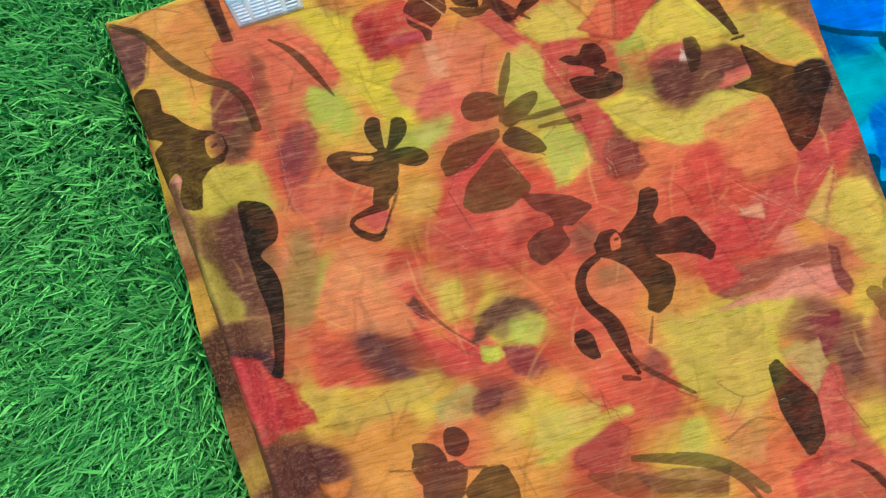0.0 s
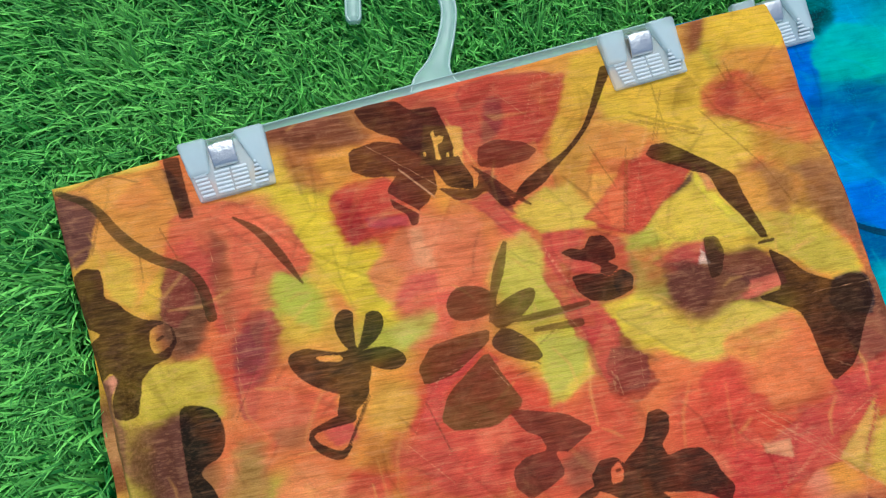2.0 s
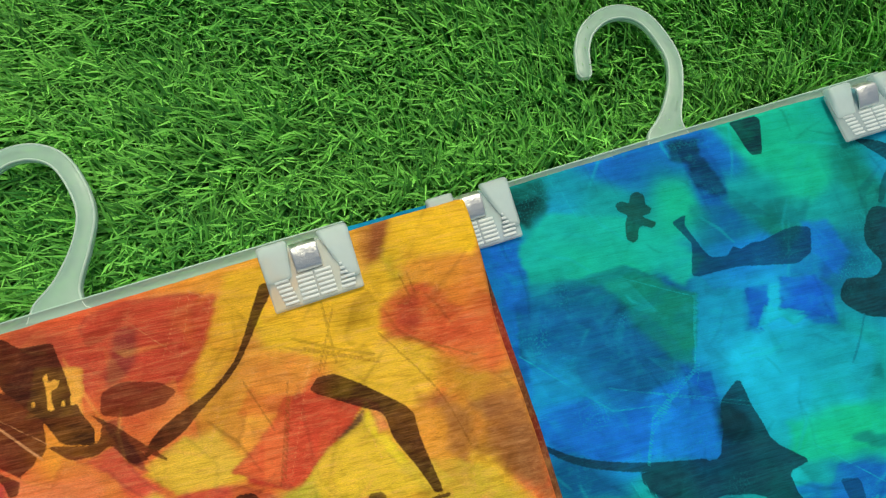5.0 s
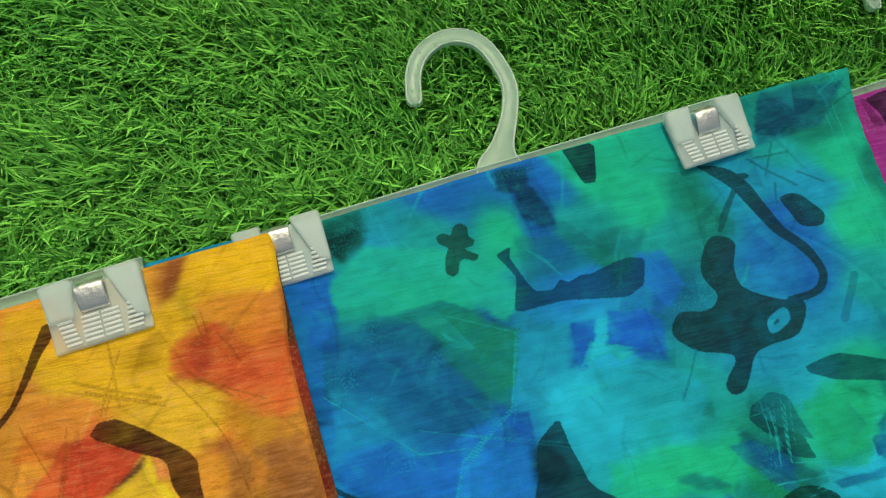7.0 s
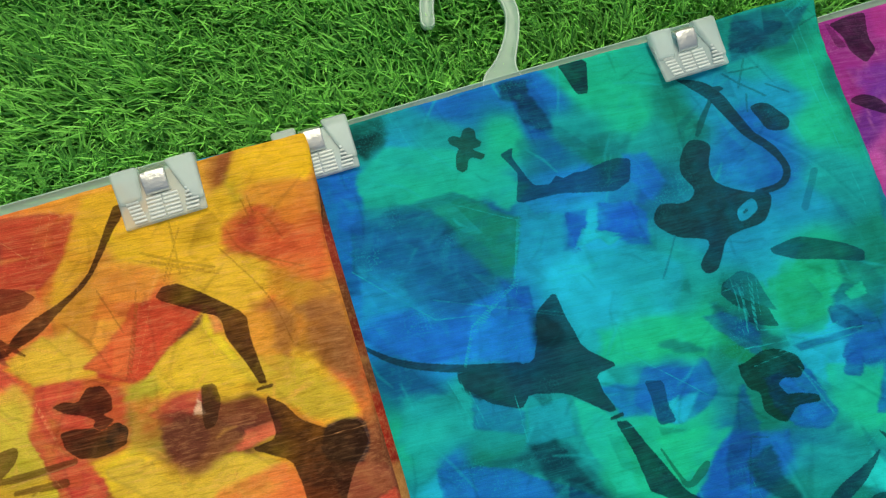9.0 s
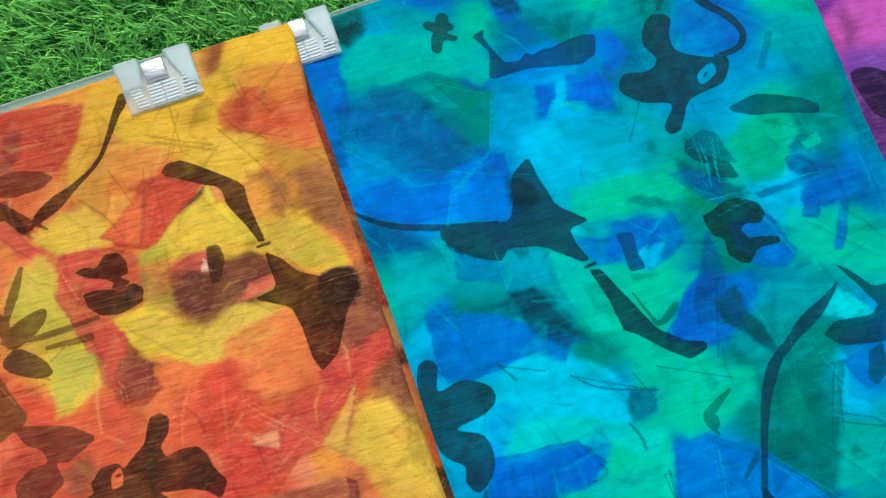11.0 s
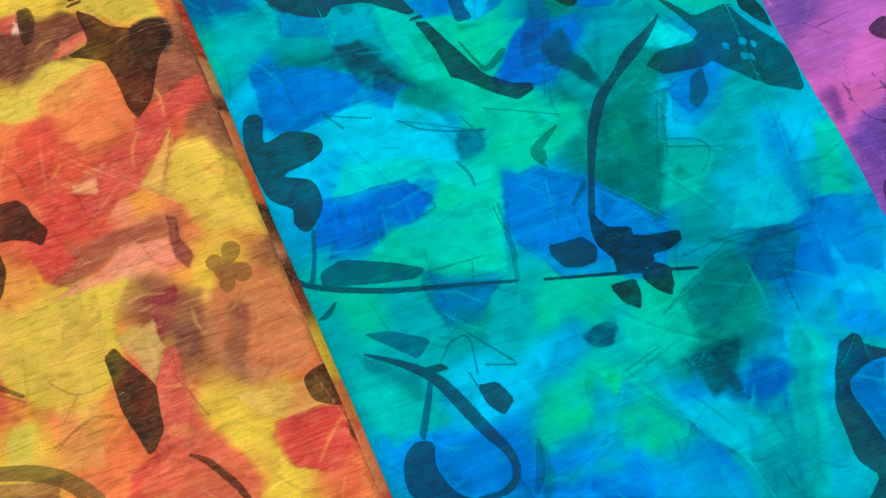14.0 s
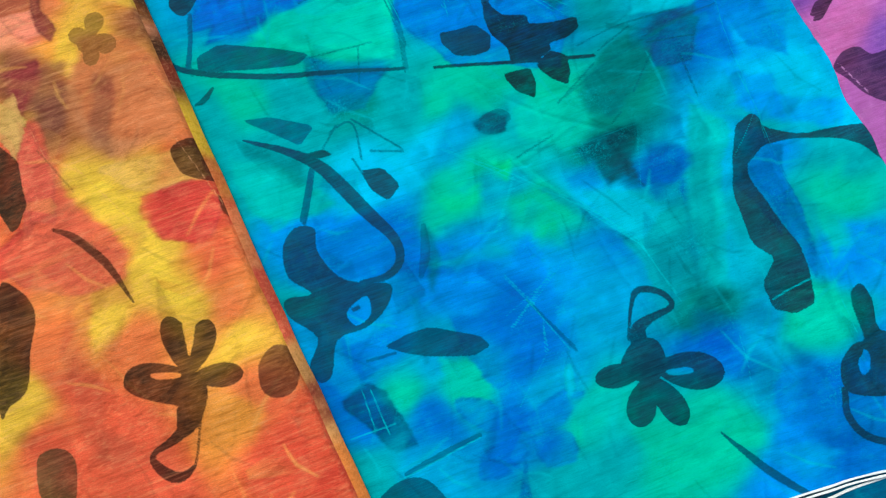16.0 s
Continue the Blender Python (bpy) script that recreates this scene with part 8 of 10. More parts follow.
    p.wash((30, 180, 206), 0.8, [451.1, -75.7, 468.3, -82.9, 457.6, -85.8], 0.5, 0)
    p.wash((12, 130, 206), 0.6, [422.1, -45.2, 466.7, -54, 487.4, -42, 495.4, -49.3, 478, -70.3, 444.5, -61.5, 424.1, -57.6], 1.0, 0)
    p.wash((10, 110, 206), 0.7, [484.2, -40.8, 498.6, -42.5, 501.5, -60.1, 489, -70.8, 481.1, -55.6], 1.5, 0)
    p.wash((16, 164, 204), 0.7, [448.2, -86.1, 475, -92.5, 491.8, -111.1, 470.7, -139.7, 430.9, -131.5, 422.7, -110.1, 431.2, -91], 3.0, 0)
    p.wash((12, 180, 154), 0.85, [432.3, -128.4, 458.2, -127.5, 496.1, -139.3, 497.4, -158.2, 464.7, -152, 435, -145.7], 3.0, 0)
    p.wash((8, 140, 100), 0.7, [494.6, -142.3, 514.3, -165.8, 501.6, -170.9, 491.7, -163], 2.0, 0)
    p.wash((12, 120, 196), 0.8, [533.5, -62.5, 554, -64.5, 558.8, -75.6, 551.7, -82.4, 537.7, -75.2], 2.0, 0)
    p.wash((18, 164, 206), 0.7, [522.1, -113.7, 553, -120.8, 542.7, -134.8, 528.7, -135.7, 523.3, -125.6], 1.5, 0)
    p.wash((10, 170, 144), 0.85, [530.1, -132.7, 561.2, -132.1, 554.6, -158.8, 532.3, -163.1, 525.6, -149.1], 1.5, 0)
    p.wash((0, 110, 120), 0.75, [567, -134.7, 583.7, -137.8, 589.2, -154.8, 575.8, -171.6, 568, -146.3], 2.0, 0)
    p.wash((14, 190, 170), 0.85, [564.8, -152.3, 576.5, -150.6, 576.5, -157.3, 565.8, -157.2], 0.4, 0)
    p.wash((6, 110, 168), 0.8, [528.7, -170.5, 555.6, -170.2, 581.8, -174, 580.1, -177, 530.4, -173.8], 0.7, 0)
    p.wash((12, 176, 164), 0.8, [538.6, -184, 552.1, -190.1, 561.6, -197.7, 552.7, -214.8, 536.7, -207.7], 1.0, 0)
    p.wash((0, 110, 162), 0.5, [616.5, -75, 626.3, -78.7, 606.6, -176.3, 594.1, -196.8, 597.8, -146.9], 1.0, 0)
    p.wash((0, 160, 174), 0.8, [323.1, -124.4, 356.2, -134.1, 357.6, -155.2, 319.1, -159.8, 315.1, -144.9], 3.0, 0)
    p.wash((4, 120, 176), 0.8, [356.2, -134.1, 379.5, -151.9, 376.5, -162.7, 351.8, -152.8], 0.8, 0)
    p.wash((12, 160, 196), 0.8, [381.6, -151, 403.4, -152.7, 401.4, -172.6, 375.5, -169], 0.7, 0)
    p.wash((16, 185, 172), 0.85, [406.4, -153.9, 423.2, -171, 423, -208.2, 410, -206.3, 404.3, -173.8], 1.0, 0)
    p.wash((8, 82, 100), 0.85, [363.7, -172.7, 390.7, -169.4, 402.9, -206.7, 407.4, -213.2, 387.2, -188.8], 1.3, 0)
    p.wash((6, 104, 124), 0.6, [339.5, -166.6, 371.3, -170.7, 384.7, -186.8, 359, -175.8], 2.5, 0)
    p.wash((8, 112, 194), 0.85, [329, -163.8, 362.5, -175.5, 385.3, -193, 397.1, -204.4, 387.9, -217, 376.8, -204.4, 351.1, -202, 325.3, -201, 326.5, -182.3], 0.7, 0)
    p.wash((20, 184, 218), 0.85, [352.8, -205.9, 379.6, -205.5, 389.2, -214.3, 385.8, -228.9, 410.1, -242.1, 405.2, -259, 376.9, -241, 341.2, -232.6], 1.5, 0)
    p.wash((8, 174, 186), 0.7, [348.1, -216.7, 379.3, -235.8, 391.2, -253.2, 369.7, -256.6, 342.2, -245.2], 3.0, 0)
    p.wash((4, 110, 150), 0.8, [414.2, -240.6, 428.5, -246.4, 426.1, -258.2, 409.9, -256.2], 1.0, 0)
    p.wash((8, 110, 190), 0.85, [336.6, -258, 352, -252.3, 379.8, -256.2, 385.4, -272.3, 343.9, -270.6, 330.4, -264.9], 0.6, 0)
    p.wash((12, 185, 159), 0.8, [394.3, -260.7, 427.8, -268.3, 413.9, -302.3, 375.5, -286.2], 2.0, 0)
    p.wash((8, 110, 186), 0.85, [426.5, -270.9, 453.5, -285.2, 466.4, -293.7, 483.4, -331.3, 413.9, -302.3], 1.0, 0)
    p.wash((8, 105, 190), 0.8, [447.9, -221.6, 480.1, -200.6, 506.9, -208.5, 504, -227.8, 481.7, -238.7, 462, -235.6], 0.8, 0)
    p.wash((6, 80, 156), 0.6, [474.3, -212, 493, -202.5, 481.6, -225.2, 467.1, -226], 0.7, 0)
    p.wash((12, 185, 154), 0.85, [439.8, -187.9, 463.7, -190.5, 481.5, -197.7, 460.9, -210, 441.9, -212.5], 2.0, 0)
    p.wash((8, 160, 174), 0.6, [478.8, -237.5, 512.3, -217.7, 541.4, -230.4, 509.2, -250.1, 487.4, -260.8], 3.0, 0)
    p.wash((0, 115, 110), 0.7, [481.8, -271.5, 506.5, -255.6, 514.3, -265.4, 511.3, -296.2, 491.4, -334.5, 477.8, -310.8, 470.7, -295.4], 2.0, 0)
    p.wash((10, 150, 124), 0.8, [492.9, -269.5, 505, -271.3, 498.2, -290.9, 484.6, -291.7], 4.0, 0)
    p.wash((10, 115, 198), 0.8, [527.3, -270.8, 544.3, -268.2, 545.3, -278.3, 533.4, -289.4, 527.2, -277.2], 0.8, 0)
    p.wash((18, 190, 200), 0.85, [542.7, -234.3, 554.2, -249.3, 556.6, -256.9, 544.7, -255.2, 535.7, -248.1], 0.6, 0)
    p.wash((12, 185, 159), 0.8, [442.6, -239.2, 483.2, -255.8, 479, -270.3, 436.5, -278.1, 430.4, -263.1], 3.0, 0)
    p.wash((20, 185, 222), 0.75, [346.3, -211.3, 377.6, -208.3, 391.5, -214.7, 381.7, -228, 413.5, -239.4, 410.3, -259.2, 378.9, -240.8, 338.5, -228.5], 1.5, 0)
    p.wash((14, 190, 190), 0.7, [341.2, -233.2, 378.9, -240.8, 426.9, -267.1, 414.1, -278.5, 384.3, -257.2, 337.5, -251.9], 2.0, 0)
    p.wash((12, 188, 169), 0.85, [344.4, -278.7, 381.5, -276.5, 421, -278.3, 405.2, -321.6, 369.4, -300.8], 1.0, 0)
    p.wash((8, 115, 198), 0.8, [426.7, -274, 446.1, -283.3, 472.5, -299.4, 489, -332.1, 494, -341.5, 479.5, -361.3, 430.6, -337.4, 418.9, -314.9, 415, -302.9], 0.7, 0)
    p.wash((18, 195, 208), 0.8, [540.3, -230.5, 553.8, -249.5, 538.9, -252.1, 527.5, -241.8], 0.8, 0)
    p.wash((12, 165, 158), 0.8, [512.4, -295.3, 530.2, -305.2, 533.3, -317.5, 513, -330.9, 494.6, -328.1], 1.0, 0)
    p.wash((16, 175, 200), 0.85, [539.9, -335.1, 563, -340.5, 558.3, -365.4, 531.7, -361.4, 520.8, -352.2], 1.0, 0)
    p.wash((10, 115, 198), 0.6, [563.7, -298.6, 573.1, -317.7, 562.4, -364.1, 555.8, -397.4, 550.4, -384.7, 555.8, -347.1], 4.0, 0)
    p.wash((14, 180, 162), 0.8, [588.7, -321.7, 601.9, -324.4, 595.9, -367.1, 570.6, -361.6], 1.5, 0)
    p.wash((10, 115, 194), 0.75, [568, -360.2, 597, -371, 591.6, -388.7, 578.1, -408.7, 563.7, -394.9, 560.3, -373.2], 1.0, 0)
    p.wash((0, 120, 120), 0.6, [485.9, -367.9, 515, -362.7, 508.9, -379.7, 485, -387.3], 0.8, 0)
    p.wash((4, 100, 150), 0.8, [519.2, -378.4, 537.3, -362.8, 547.4, -373.1, 537.7, -384.7, 516.3, -383.5], 0.6, 0)
    p.wash((12, 175, 164), 0.8, [447.4, -368.7, 477.4, -376.9, 479.1, -397.5, 459.8, -400.8, 441.4, -385.2], 3.0, 0)
    p.wash((6, 110, 158), 0.8, [364.2, -311.4, 397.1, -324.3, 379.8, -338.6, 362.9, -333.4], 0.8, 0)
    p.wash((10, 125, 212), 0.8, [339.3, -380.6, 355.6, -385.8, 360.6, -400.5, 350.8, -413.4, 329.9, -405.6, 324.7, -391.2], 2.0, 0)
    p.wash((8, 165, 162), 0.8, [311, -329.6, 336.4, -354.7, 345.4, -374.6, 314.6, -374.1, 307.8, -349.6], 2.0, 0)
    p.wash((0, 110, 120), 0.65, [319.7, -330.9, 340.1, -347.3, 338.1, -365.4, 326.3, -349.7], 3.0, 0)
    p.wash((16, 185, 164), 0.85, [396.3, -394.2, 410.6, -398.2, 409.1, -406.8, 394.9, -402.7], 3.0, 0)
    p.wash((16, 185, 164), 0.85, [422.6, -388.6, 431.2, -391.3, 426.3, -399.9, 419.8, -396.6], 3.0, 0)
    p.wash((12, 170, 164), 0.8, [429.8, -417.3, 440.3, -422.5, 435.9, -435.7, 424.2, -432.8], 4.0, 0)
    p.wash((18, 165, 206), 0.7, [451.2, -415.5, 465.6, -425.9, 464.5, -450.3, 453.1, -435.2], 1.0, 0)
    p.wash((6, 150, 162), 0.7, [464.1, -428.3, 502.9, -441.4, 483.7, -490.4, 465.8, -481.3, 465.7, -454], 1.0, 0)
    p.wash((12, 170, 182), 0.75, [524.9, -407.6, 533.7, -425, 498.4, -497.6, 486.2, -491.6, 505.3, -442.6], 1.5, 0)
    p.wash((8, 120, 186), 0.85, [526.9, -453.2, 544.7, -443.3, 553.8, -447.8, 531.4, -486.2], 0.6, 0)
    p.wash((12, 140, 215), 0.7, [545.5, -398.7, 564.7, -415, 559.6, -438.1, 543.3, -429.9], 2.0, 0)
    p.wash((10, 110, 196), 0.7, [330.9, -385.8, 352.4, -390.4, 362, -407.4, 353.6, -418.4, 337, -410], 1.0, 0)
    p.wash((10, 150, 200), 0.6, [291.9, -419.6, 314.8, -419.6, 319.6, -433.8, 318.7, -459.4, 308.4, -456.9], 2.0, 0)
    p.wash((12, 175, 164), 0.8, [358.2, -462.4, 373.6, -473.2, 375.8, -486.1, 354.7, -480.9], 2.0, 0)
    p.wash((8, 104, 190), 0.7, [371.4, -448.4, 410, -468, 399.8, -486.7, 374.6, -488.4, 368.9, -464.9], 1.0, 0)
    p.wash((12, 150, 205), 0.65, [425.6, -439.2, 460.6, -456.8, 459.6, -481.1, 434.4, -480.5, 420, -461], 2.0, 0)
    p.wash((8, 160, 165), 0.7, [404.3, -506.7, 427.2, -515.6, 423.1, -533.9, 399, -532.8], 2.0, 0)
    p.wash((12, 178, 154), 0.8, [434.9, -545.9, 459.6, -547.1, 473.8, -566.3, 449.9, -574, 427.1, -564.8], 3.0, 0)
    p.wash((0, 112, 122), 0.6, [464.2, -495.6, 499, -495.1, 493.5, -510.6, 471.1, -511.3], 3.0, 0)
    p.wash((12, 178, 164), 0.8, [521.6, -513, 542.1, -517.6, 533.6, -543.4, 516.8, -537.7], 2.0, 0)
    p.wash((10, 116, 200), 0.7, [501.6, -539, 512.7, -550.6, 513.4, -580.4, 494.7, -582.8, 491.2, -557.5], 2.0, 0)
    p.wash((14, 150, 206), 0.6, [468.6, -569.4, 497.3, -578.2, 508.3, -589.5, 487, -596.2], 2.0, 0)
    p.wash((6, 100, 170), 0.7, [517.8, -562, 538.4, -569.4, 525.8, -592.3, 515.3, -587.1], 1.5, 0)
    p.shape((16, 62, 60), [391.7, -0.4, 395.9, 0.4, 399.2, -2.1, 401.8, 1.9, 405.5, 2.7, 408.3, -0.4, 407.3, -5.4, 410, -7.5, 407.9, -10.3, 403.2, -10.4, 409.4, -15.6, 406.3, -18, 401.6, -14.9, 399, -15.7, 396.7, -20.8, 393.3, -22, 390.5, -18.9, 392.9, -11.4, 396.1, -7.7, 392, -4.1], 1, 0.88)
    p.shape((10, 40, 58), [467.4, 22.7, 485.5, 21.4, 479.3, 1, 472.6, 1.7, 469.5, 13.2], 1, 0.95)
    p.shape((6, 50, 92), [425.4, -16.3, 416.7, -18, 420.1, -24.8, 422.8, -31.7, 416.1, -46.7, 420.6, -48.3, 428.4, -48.7, 441.9, -50, 459, -54.9, 472, -58.4, 482.7, -55.3, 488.2, -43.1, 480.5, -39.8, 473, -39.8, 459.8, -41.7, 453.1, -40.6, 446.4, -42, 442.7, -39.2, 437.5, -43.1, 429.1, -40.9, 426.5, -34.2, 424.8, -27.7, 423, -21.2], 1, 0.85)
    p.wash((4, 58, 96), 0.85, [430, 21.9, 446.1, 20.2, 445.1, 9.4, 447, 0.4, 452.3, -14.1, 442, -12.6, 435.1, -5.6, 436.3, 7.2, 427.3, 11.6], 1.2, 1)
    p.wash((2, 52, 62), 0.8, [341.6, 23, 350.7, 16.2, 359.2, 18.1, 351.1, 10.2, 344.4, 2.8, 340, 10.2], 2.5, 1)
    p.wash((0, 128, 110), 0.6, [367.8, -37.4, 387.9, -34, 414.6, -57.7, 399.5, -85.6, 387.4, -79.2, 372.7, -52.3], 2, 0)
    p.wash((2, 84, 150), 0.55, [325.9, -29.6, 346.6, -32.2, 369.5, -35.7, 379.2, -58.9, 389.3, -79.9, 397.7, -87.2, 376.1, -92.2, 350, -93.3, 342.3, -71.8, 323.9, -56.8], 2, 0)
    p.wash((8, 96, 196), 0.6, [314.3, -88.5, 327.8, -84.3, 340.5, -83.7, 349.9, -93.7, 370.9, -94.6, 360.8, -119.5, 339.3, -112.6, 321.9, -103.2], 1.4, 1)
    p.blob(405.3, -118.4, 7.5, 9, 20, (4, 34, 44), 0.9)
    p.shape((14, 48, 62), [514.5, -52.8, 525.2, -43.9, 534.5, -50.1, 528.5, -60.7, 527.2, -72.4, 540, -83.6, 550.6, -89.6, 541.7, -101.9, 527.7, -102.8, 518.3, -105.3, 508.7, -117.4, 501.7, -118.5, 500.2, -112.5, 509.1, -101.9, 493.4, -93.7, 485.2, -82.7, 492.2, -73.9, 506.4, -77.2, 514.2, -72.4, 511.3, -62.3], 2, 0.93)
    p.gap([531, -91.5, 540.2, -88.1, 540.6, -94.6, 530.5, -98.2])
    p.stroke((14, 48, 62), [533.4, -94, 1.6, 535.3, -93.2, 1.6], 0.8)
    p.stroke((14, 48, 62), [533.2, -7, 1.3, 543.6, -14, 7.3, 550.6, -22.5, 8.8, 554.4, -37.9, 7.4, 556.7, -52, 6.1, 564.6, -65.5, 5, 566.3, -78.8, 4.5, 559.4, -87.2, 3.8, 544.8, -86.1, 3.7], 0.9)
    p.stroke((10, 84, 92), [546.7, -25.5, 2.4, 535.7, -36.8, 4.2, 530.5, -42.4, 2.4], 0.8)
    p.shape((14, 48, 62), [566.1, -37, 574.4, -37.6, 579.2, -45.3, 581.9, -52.3, 576.6, -57.2, 568.2, -53.9, 566.6, -46.3], 2, 0.92)
    p.shape((14, 48, 62), [550.2, -17.5, 555.7, -18.3, 557.6, -21.1, 553, -22.1], 1, 0.85)
    p.twig((10, 80, 90), [559.7, -12.2, 576.3, -33.8], 1.3, 0.6)
    p.twig((10, 80, 90), [574.6, -8.5, 565.2, -23.4], 1.3, 0.6)
    p.twig((10, 80, 90), [563.5, -13, 580.1, -15.9], 1.3, 0.6)
    p.twig((10, 80, 90), [567.6, -28.6, 563.3, -39], 1.3, 0.6)
    p.twig((10, 80, 90), [579.6, -27, 589.9, -36.3], 1.3, 0.6)
    p.twig((10, 80, 90), [604.2, -2.5, 630.2, 4.4], 1.3, 0.6)
    p.shape((6, 56, 78), [537.3, -116.9, 552.9, -116, 560.2, -119.4, 575.9, -127.6, 585.3, -135.4, 582.2, -141, 562.9, -133.1, 547.9, -127.6, 537.9, -120.5], 1, 0.82)
    p.shape((8, 56, 74), [507.1, -125.9, 510.8, -125, 518.4, -126, 522.6, -129.3, 524.4, -139.9, 524.5, -150.8, 525.7, -157.6, 520.2, -155.7, 511.7, -150.5, 513.3, -144.6, 507.4, -138.1, 503.6, -131.3], 1, 0.8)
    p.shape((12, 54, 74), [404.4, -106.7, 417.9, -99.7, 418.5, -112.9, 421.3, -132.8, 436.4, -147.3, 422.4, -148.2, 422.7, -156.8, 426.3, -168.7, 421, -168, 404, -151.5, 385.6, -145.7, 379, -151.4, 363.6, -142.5, 352.4, -128.4, 353.5, -122.5, 375.7, -128.5, 393.9, -130.7, 401.2, -118.1], 1, 0.93)
    p.stroke((12, 54, 74), [306.7, -88.3, 1.3, 316, -99.1, 2.5, 328.7, -110, 3.8, 354.6, -121.5, 4.4, 385.6, -129.9, 3.2], 0.92)
    p.blob(406.2, -121.2, 7.2, 7.2, -21, (8, 40, 56), 0.9)
    p.shape((8, 46, 62), [422.6, -173.4, 429.6, -175.2, 434.5, -189.9, 439.9, -203.5, 444.7, -217.7, 456.8, -229.4, 466.2, -233.5, 465.1, -237.8, 454.3, -239.6, 444.3, -230.1, 433.3, -216.4, 426.6, -211.2, 426.8, -205, 426.1, -191.1], 1, 0.94)
    p.wash((4, 70, 92), 0.75, [466.8, -211.2, 484.1, -213.9, 494, -211.9, 496.8, -223.4, 498.6, -236.7, 502.2, -252.6, 504.7, -258.7, 495.1, -249.2, 491, -240.5, 477.1, -226.4], 1.6, 0)
    p.stroke((14, 48, 62), [421.6, -171.4, 1.9, 427.9, -171.4, 2.2], 0.9)
    p.stroke((10, 96, 84), [440.3, -194.3, 1.3, 443.9, -208.6, 1.9, 446.1, -216.9, 3.1, 457.4, -211.3, 5.1, 460.6, -209.2, 3.2], 0.8)
    p.shape((6, 46, 46), [496.7, -169.1, 500.9, -169.1, 512.2, -166, 519.5, -167.8, 527.2, -174.1, 528.5, -182.2, 523.8, -185.7, 515.6, -183, 512.2, -185, 514, -191.2, 520.1, -192.4, 529, -196.5, 528.6, -200.2, 515.7, -198.1, 508.7, -204.4, 504.4, -202.2, 499.4, -195.5, 501.8, -186.1, 496.9, -182.1, 496.1, -174.7], 1, 0.93)
    p.shape((6, 62, 110), [445.7, -159.6, 455.7, -162.8, 453.2, -175.2, 454.3, -184.7, 444.2, -183.5, 445.7, -170.1], 1, 0.85)
    p.shape((6, 76, 116), [505.5, -126.7, 518, -122.4, 525.2, -127.3, 526.5, -140.3, 528.4, -150.4, 513.9, -138.1], 1, 0.6)
    p.twig((8, 72, 108), [388.9, -222.2, 400, -234.7, 429.9, -247], 1.2, 0.7)
    p.twig((8, 72, 108), [407.9, -257, 411, -264.5, 410.6, -272.1], 2, 0.6)
    p.twig((8, 72, 108), [355.3, -203.7, 361.2, -213.1], 1.2, 0.6)
    p.stroke((8, 92, 84), [466, -261.8, 1.9, 450.4, -268.2, 6.1, 446.9, -271.5, 4.3, 450, -280, 1.9], 0.75)
    p.twig((8, 72, 108), [453.9, -303.9, 465, -296.2], 2, 0.8)
    p.twig((8, 72, 108), [493.4, -92.5, 478.2, -112.9], 1.2, 0.5)
    p.twig((8, 72, 108), [579, -85.2, 564.1, -102.7], 4, 0.4)
    p.shape((14, 48, 62), [314.2, -187.6, 320.4, -185.5, 324.4, -190.6, 320, -202.9, 333.4, -202.1, 345.7, -209.8, 346.8, -218.4, 338, -223.2, 321.9, -224.6, 333.7, -232.8, 334.4, -245.5, 328.8, -253.6, 320.3, -257.5, 316, -250.7, 318.2, -243.2, 310.1, -233.9, 308.7, -219.7, 309.5, -201.4], 2, 0.93)
    p.stroke((8, 72, 108), [323.4, -258.6, 2.2, 317.8, -272.4, 2.2, 311.8, -282.8, 2.8], 0.8)
    p.shape((8, 70, 96), [317.5, -279.6, 329.7, -278, 351.7, -290.1, 367.2, -301.5, 360.3, -304.2, 341.8, -297.8, 314.8, -287.4], 1, 0.85)
    p.stroke((8, 56, 78), [303.5, -275.9, 2.2, 308.7, -284.2, 3.2, 339.9, -301.6, 3.3, 363.2, -310.8, 2.8, 407.4, -328.1, 1.7], 0.9)
    p.stroke((14, 48, 62), [317.8, -297.2, 1.6, 311.4, -301.3, 3.3, 306.9, -301.4, 1.1], 0.8)
    p.stroke((10, 52, 78), [544.5, -231.8, 1.1, 530.2, -240.2, 6.1, 520.5, -243.7, 8.4, 507.4, -251.7, 4, 495.2, -258.1, 6.9, 482.5, -273.6, 5.9, 470.4, -294, 3.6, 459.4, -314.2, 4.1], 0.9)
    p.shape((8, 50, 72), [431, -318.5, 437, -320.1, 449.4, -322.1, 454.2, -330.6, 450.5, -337.7, 441.1, -337, 432.4, -332.9, 429.4, -324.1], 1, 0.92)
    p.shape((6, 32, 44), [459.8, -310.3, 462.1, -319, 464.7, -324.1, 475.5, -329.1, 474.5, -333.8, 483.9, -338.1, 497, -341.7, 495.9, -347.5, 488.8, -349.3, 479.4, -347.5, 478.7, -350.9, 467.8, -353.3, 456.9, -348.2, 458.7, -340.3, 454.2, -330.6, 454.9, -320.8], 1, 0.95)
    p.shape((6, 32, 44), [450.9, -351.6, 464.6, -354.4, 463.8, -362.6, 459.2, -370.3, 452.1, -363.1, 450.3, -355], 1, 0.95)
    p.shape((6, 34, 48), [468.3, -354.8, 477.7, -350.5, 484.1, -357.1, 481.6, -365.9, 477.3, -371.4, 471.8, -365.1, 468.3, -357.3], 1, 0.95)
    p.stroke((10, 38, 52), [420.5, -333.7, 1.7, 445.2, -343.6, 2, 469.9, -352.8, 2.3, 495.6, -364.1, 1.9], 0.92)
    p.twig((8, 72, 108), [453.2, -305, 464.5, -298.3], 2, 0.8)
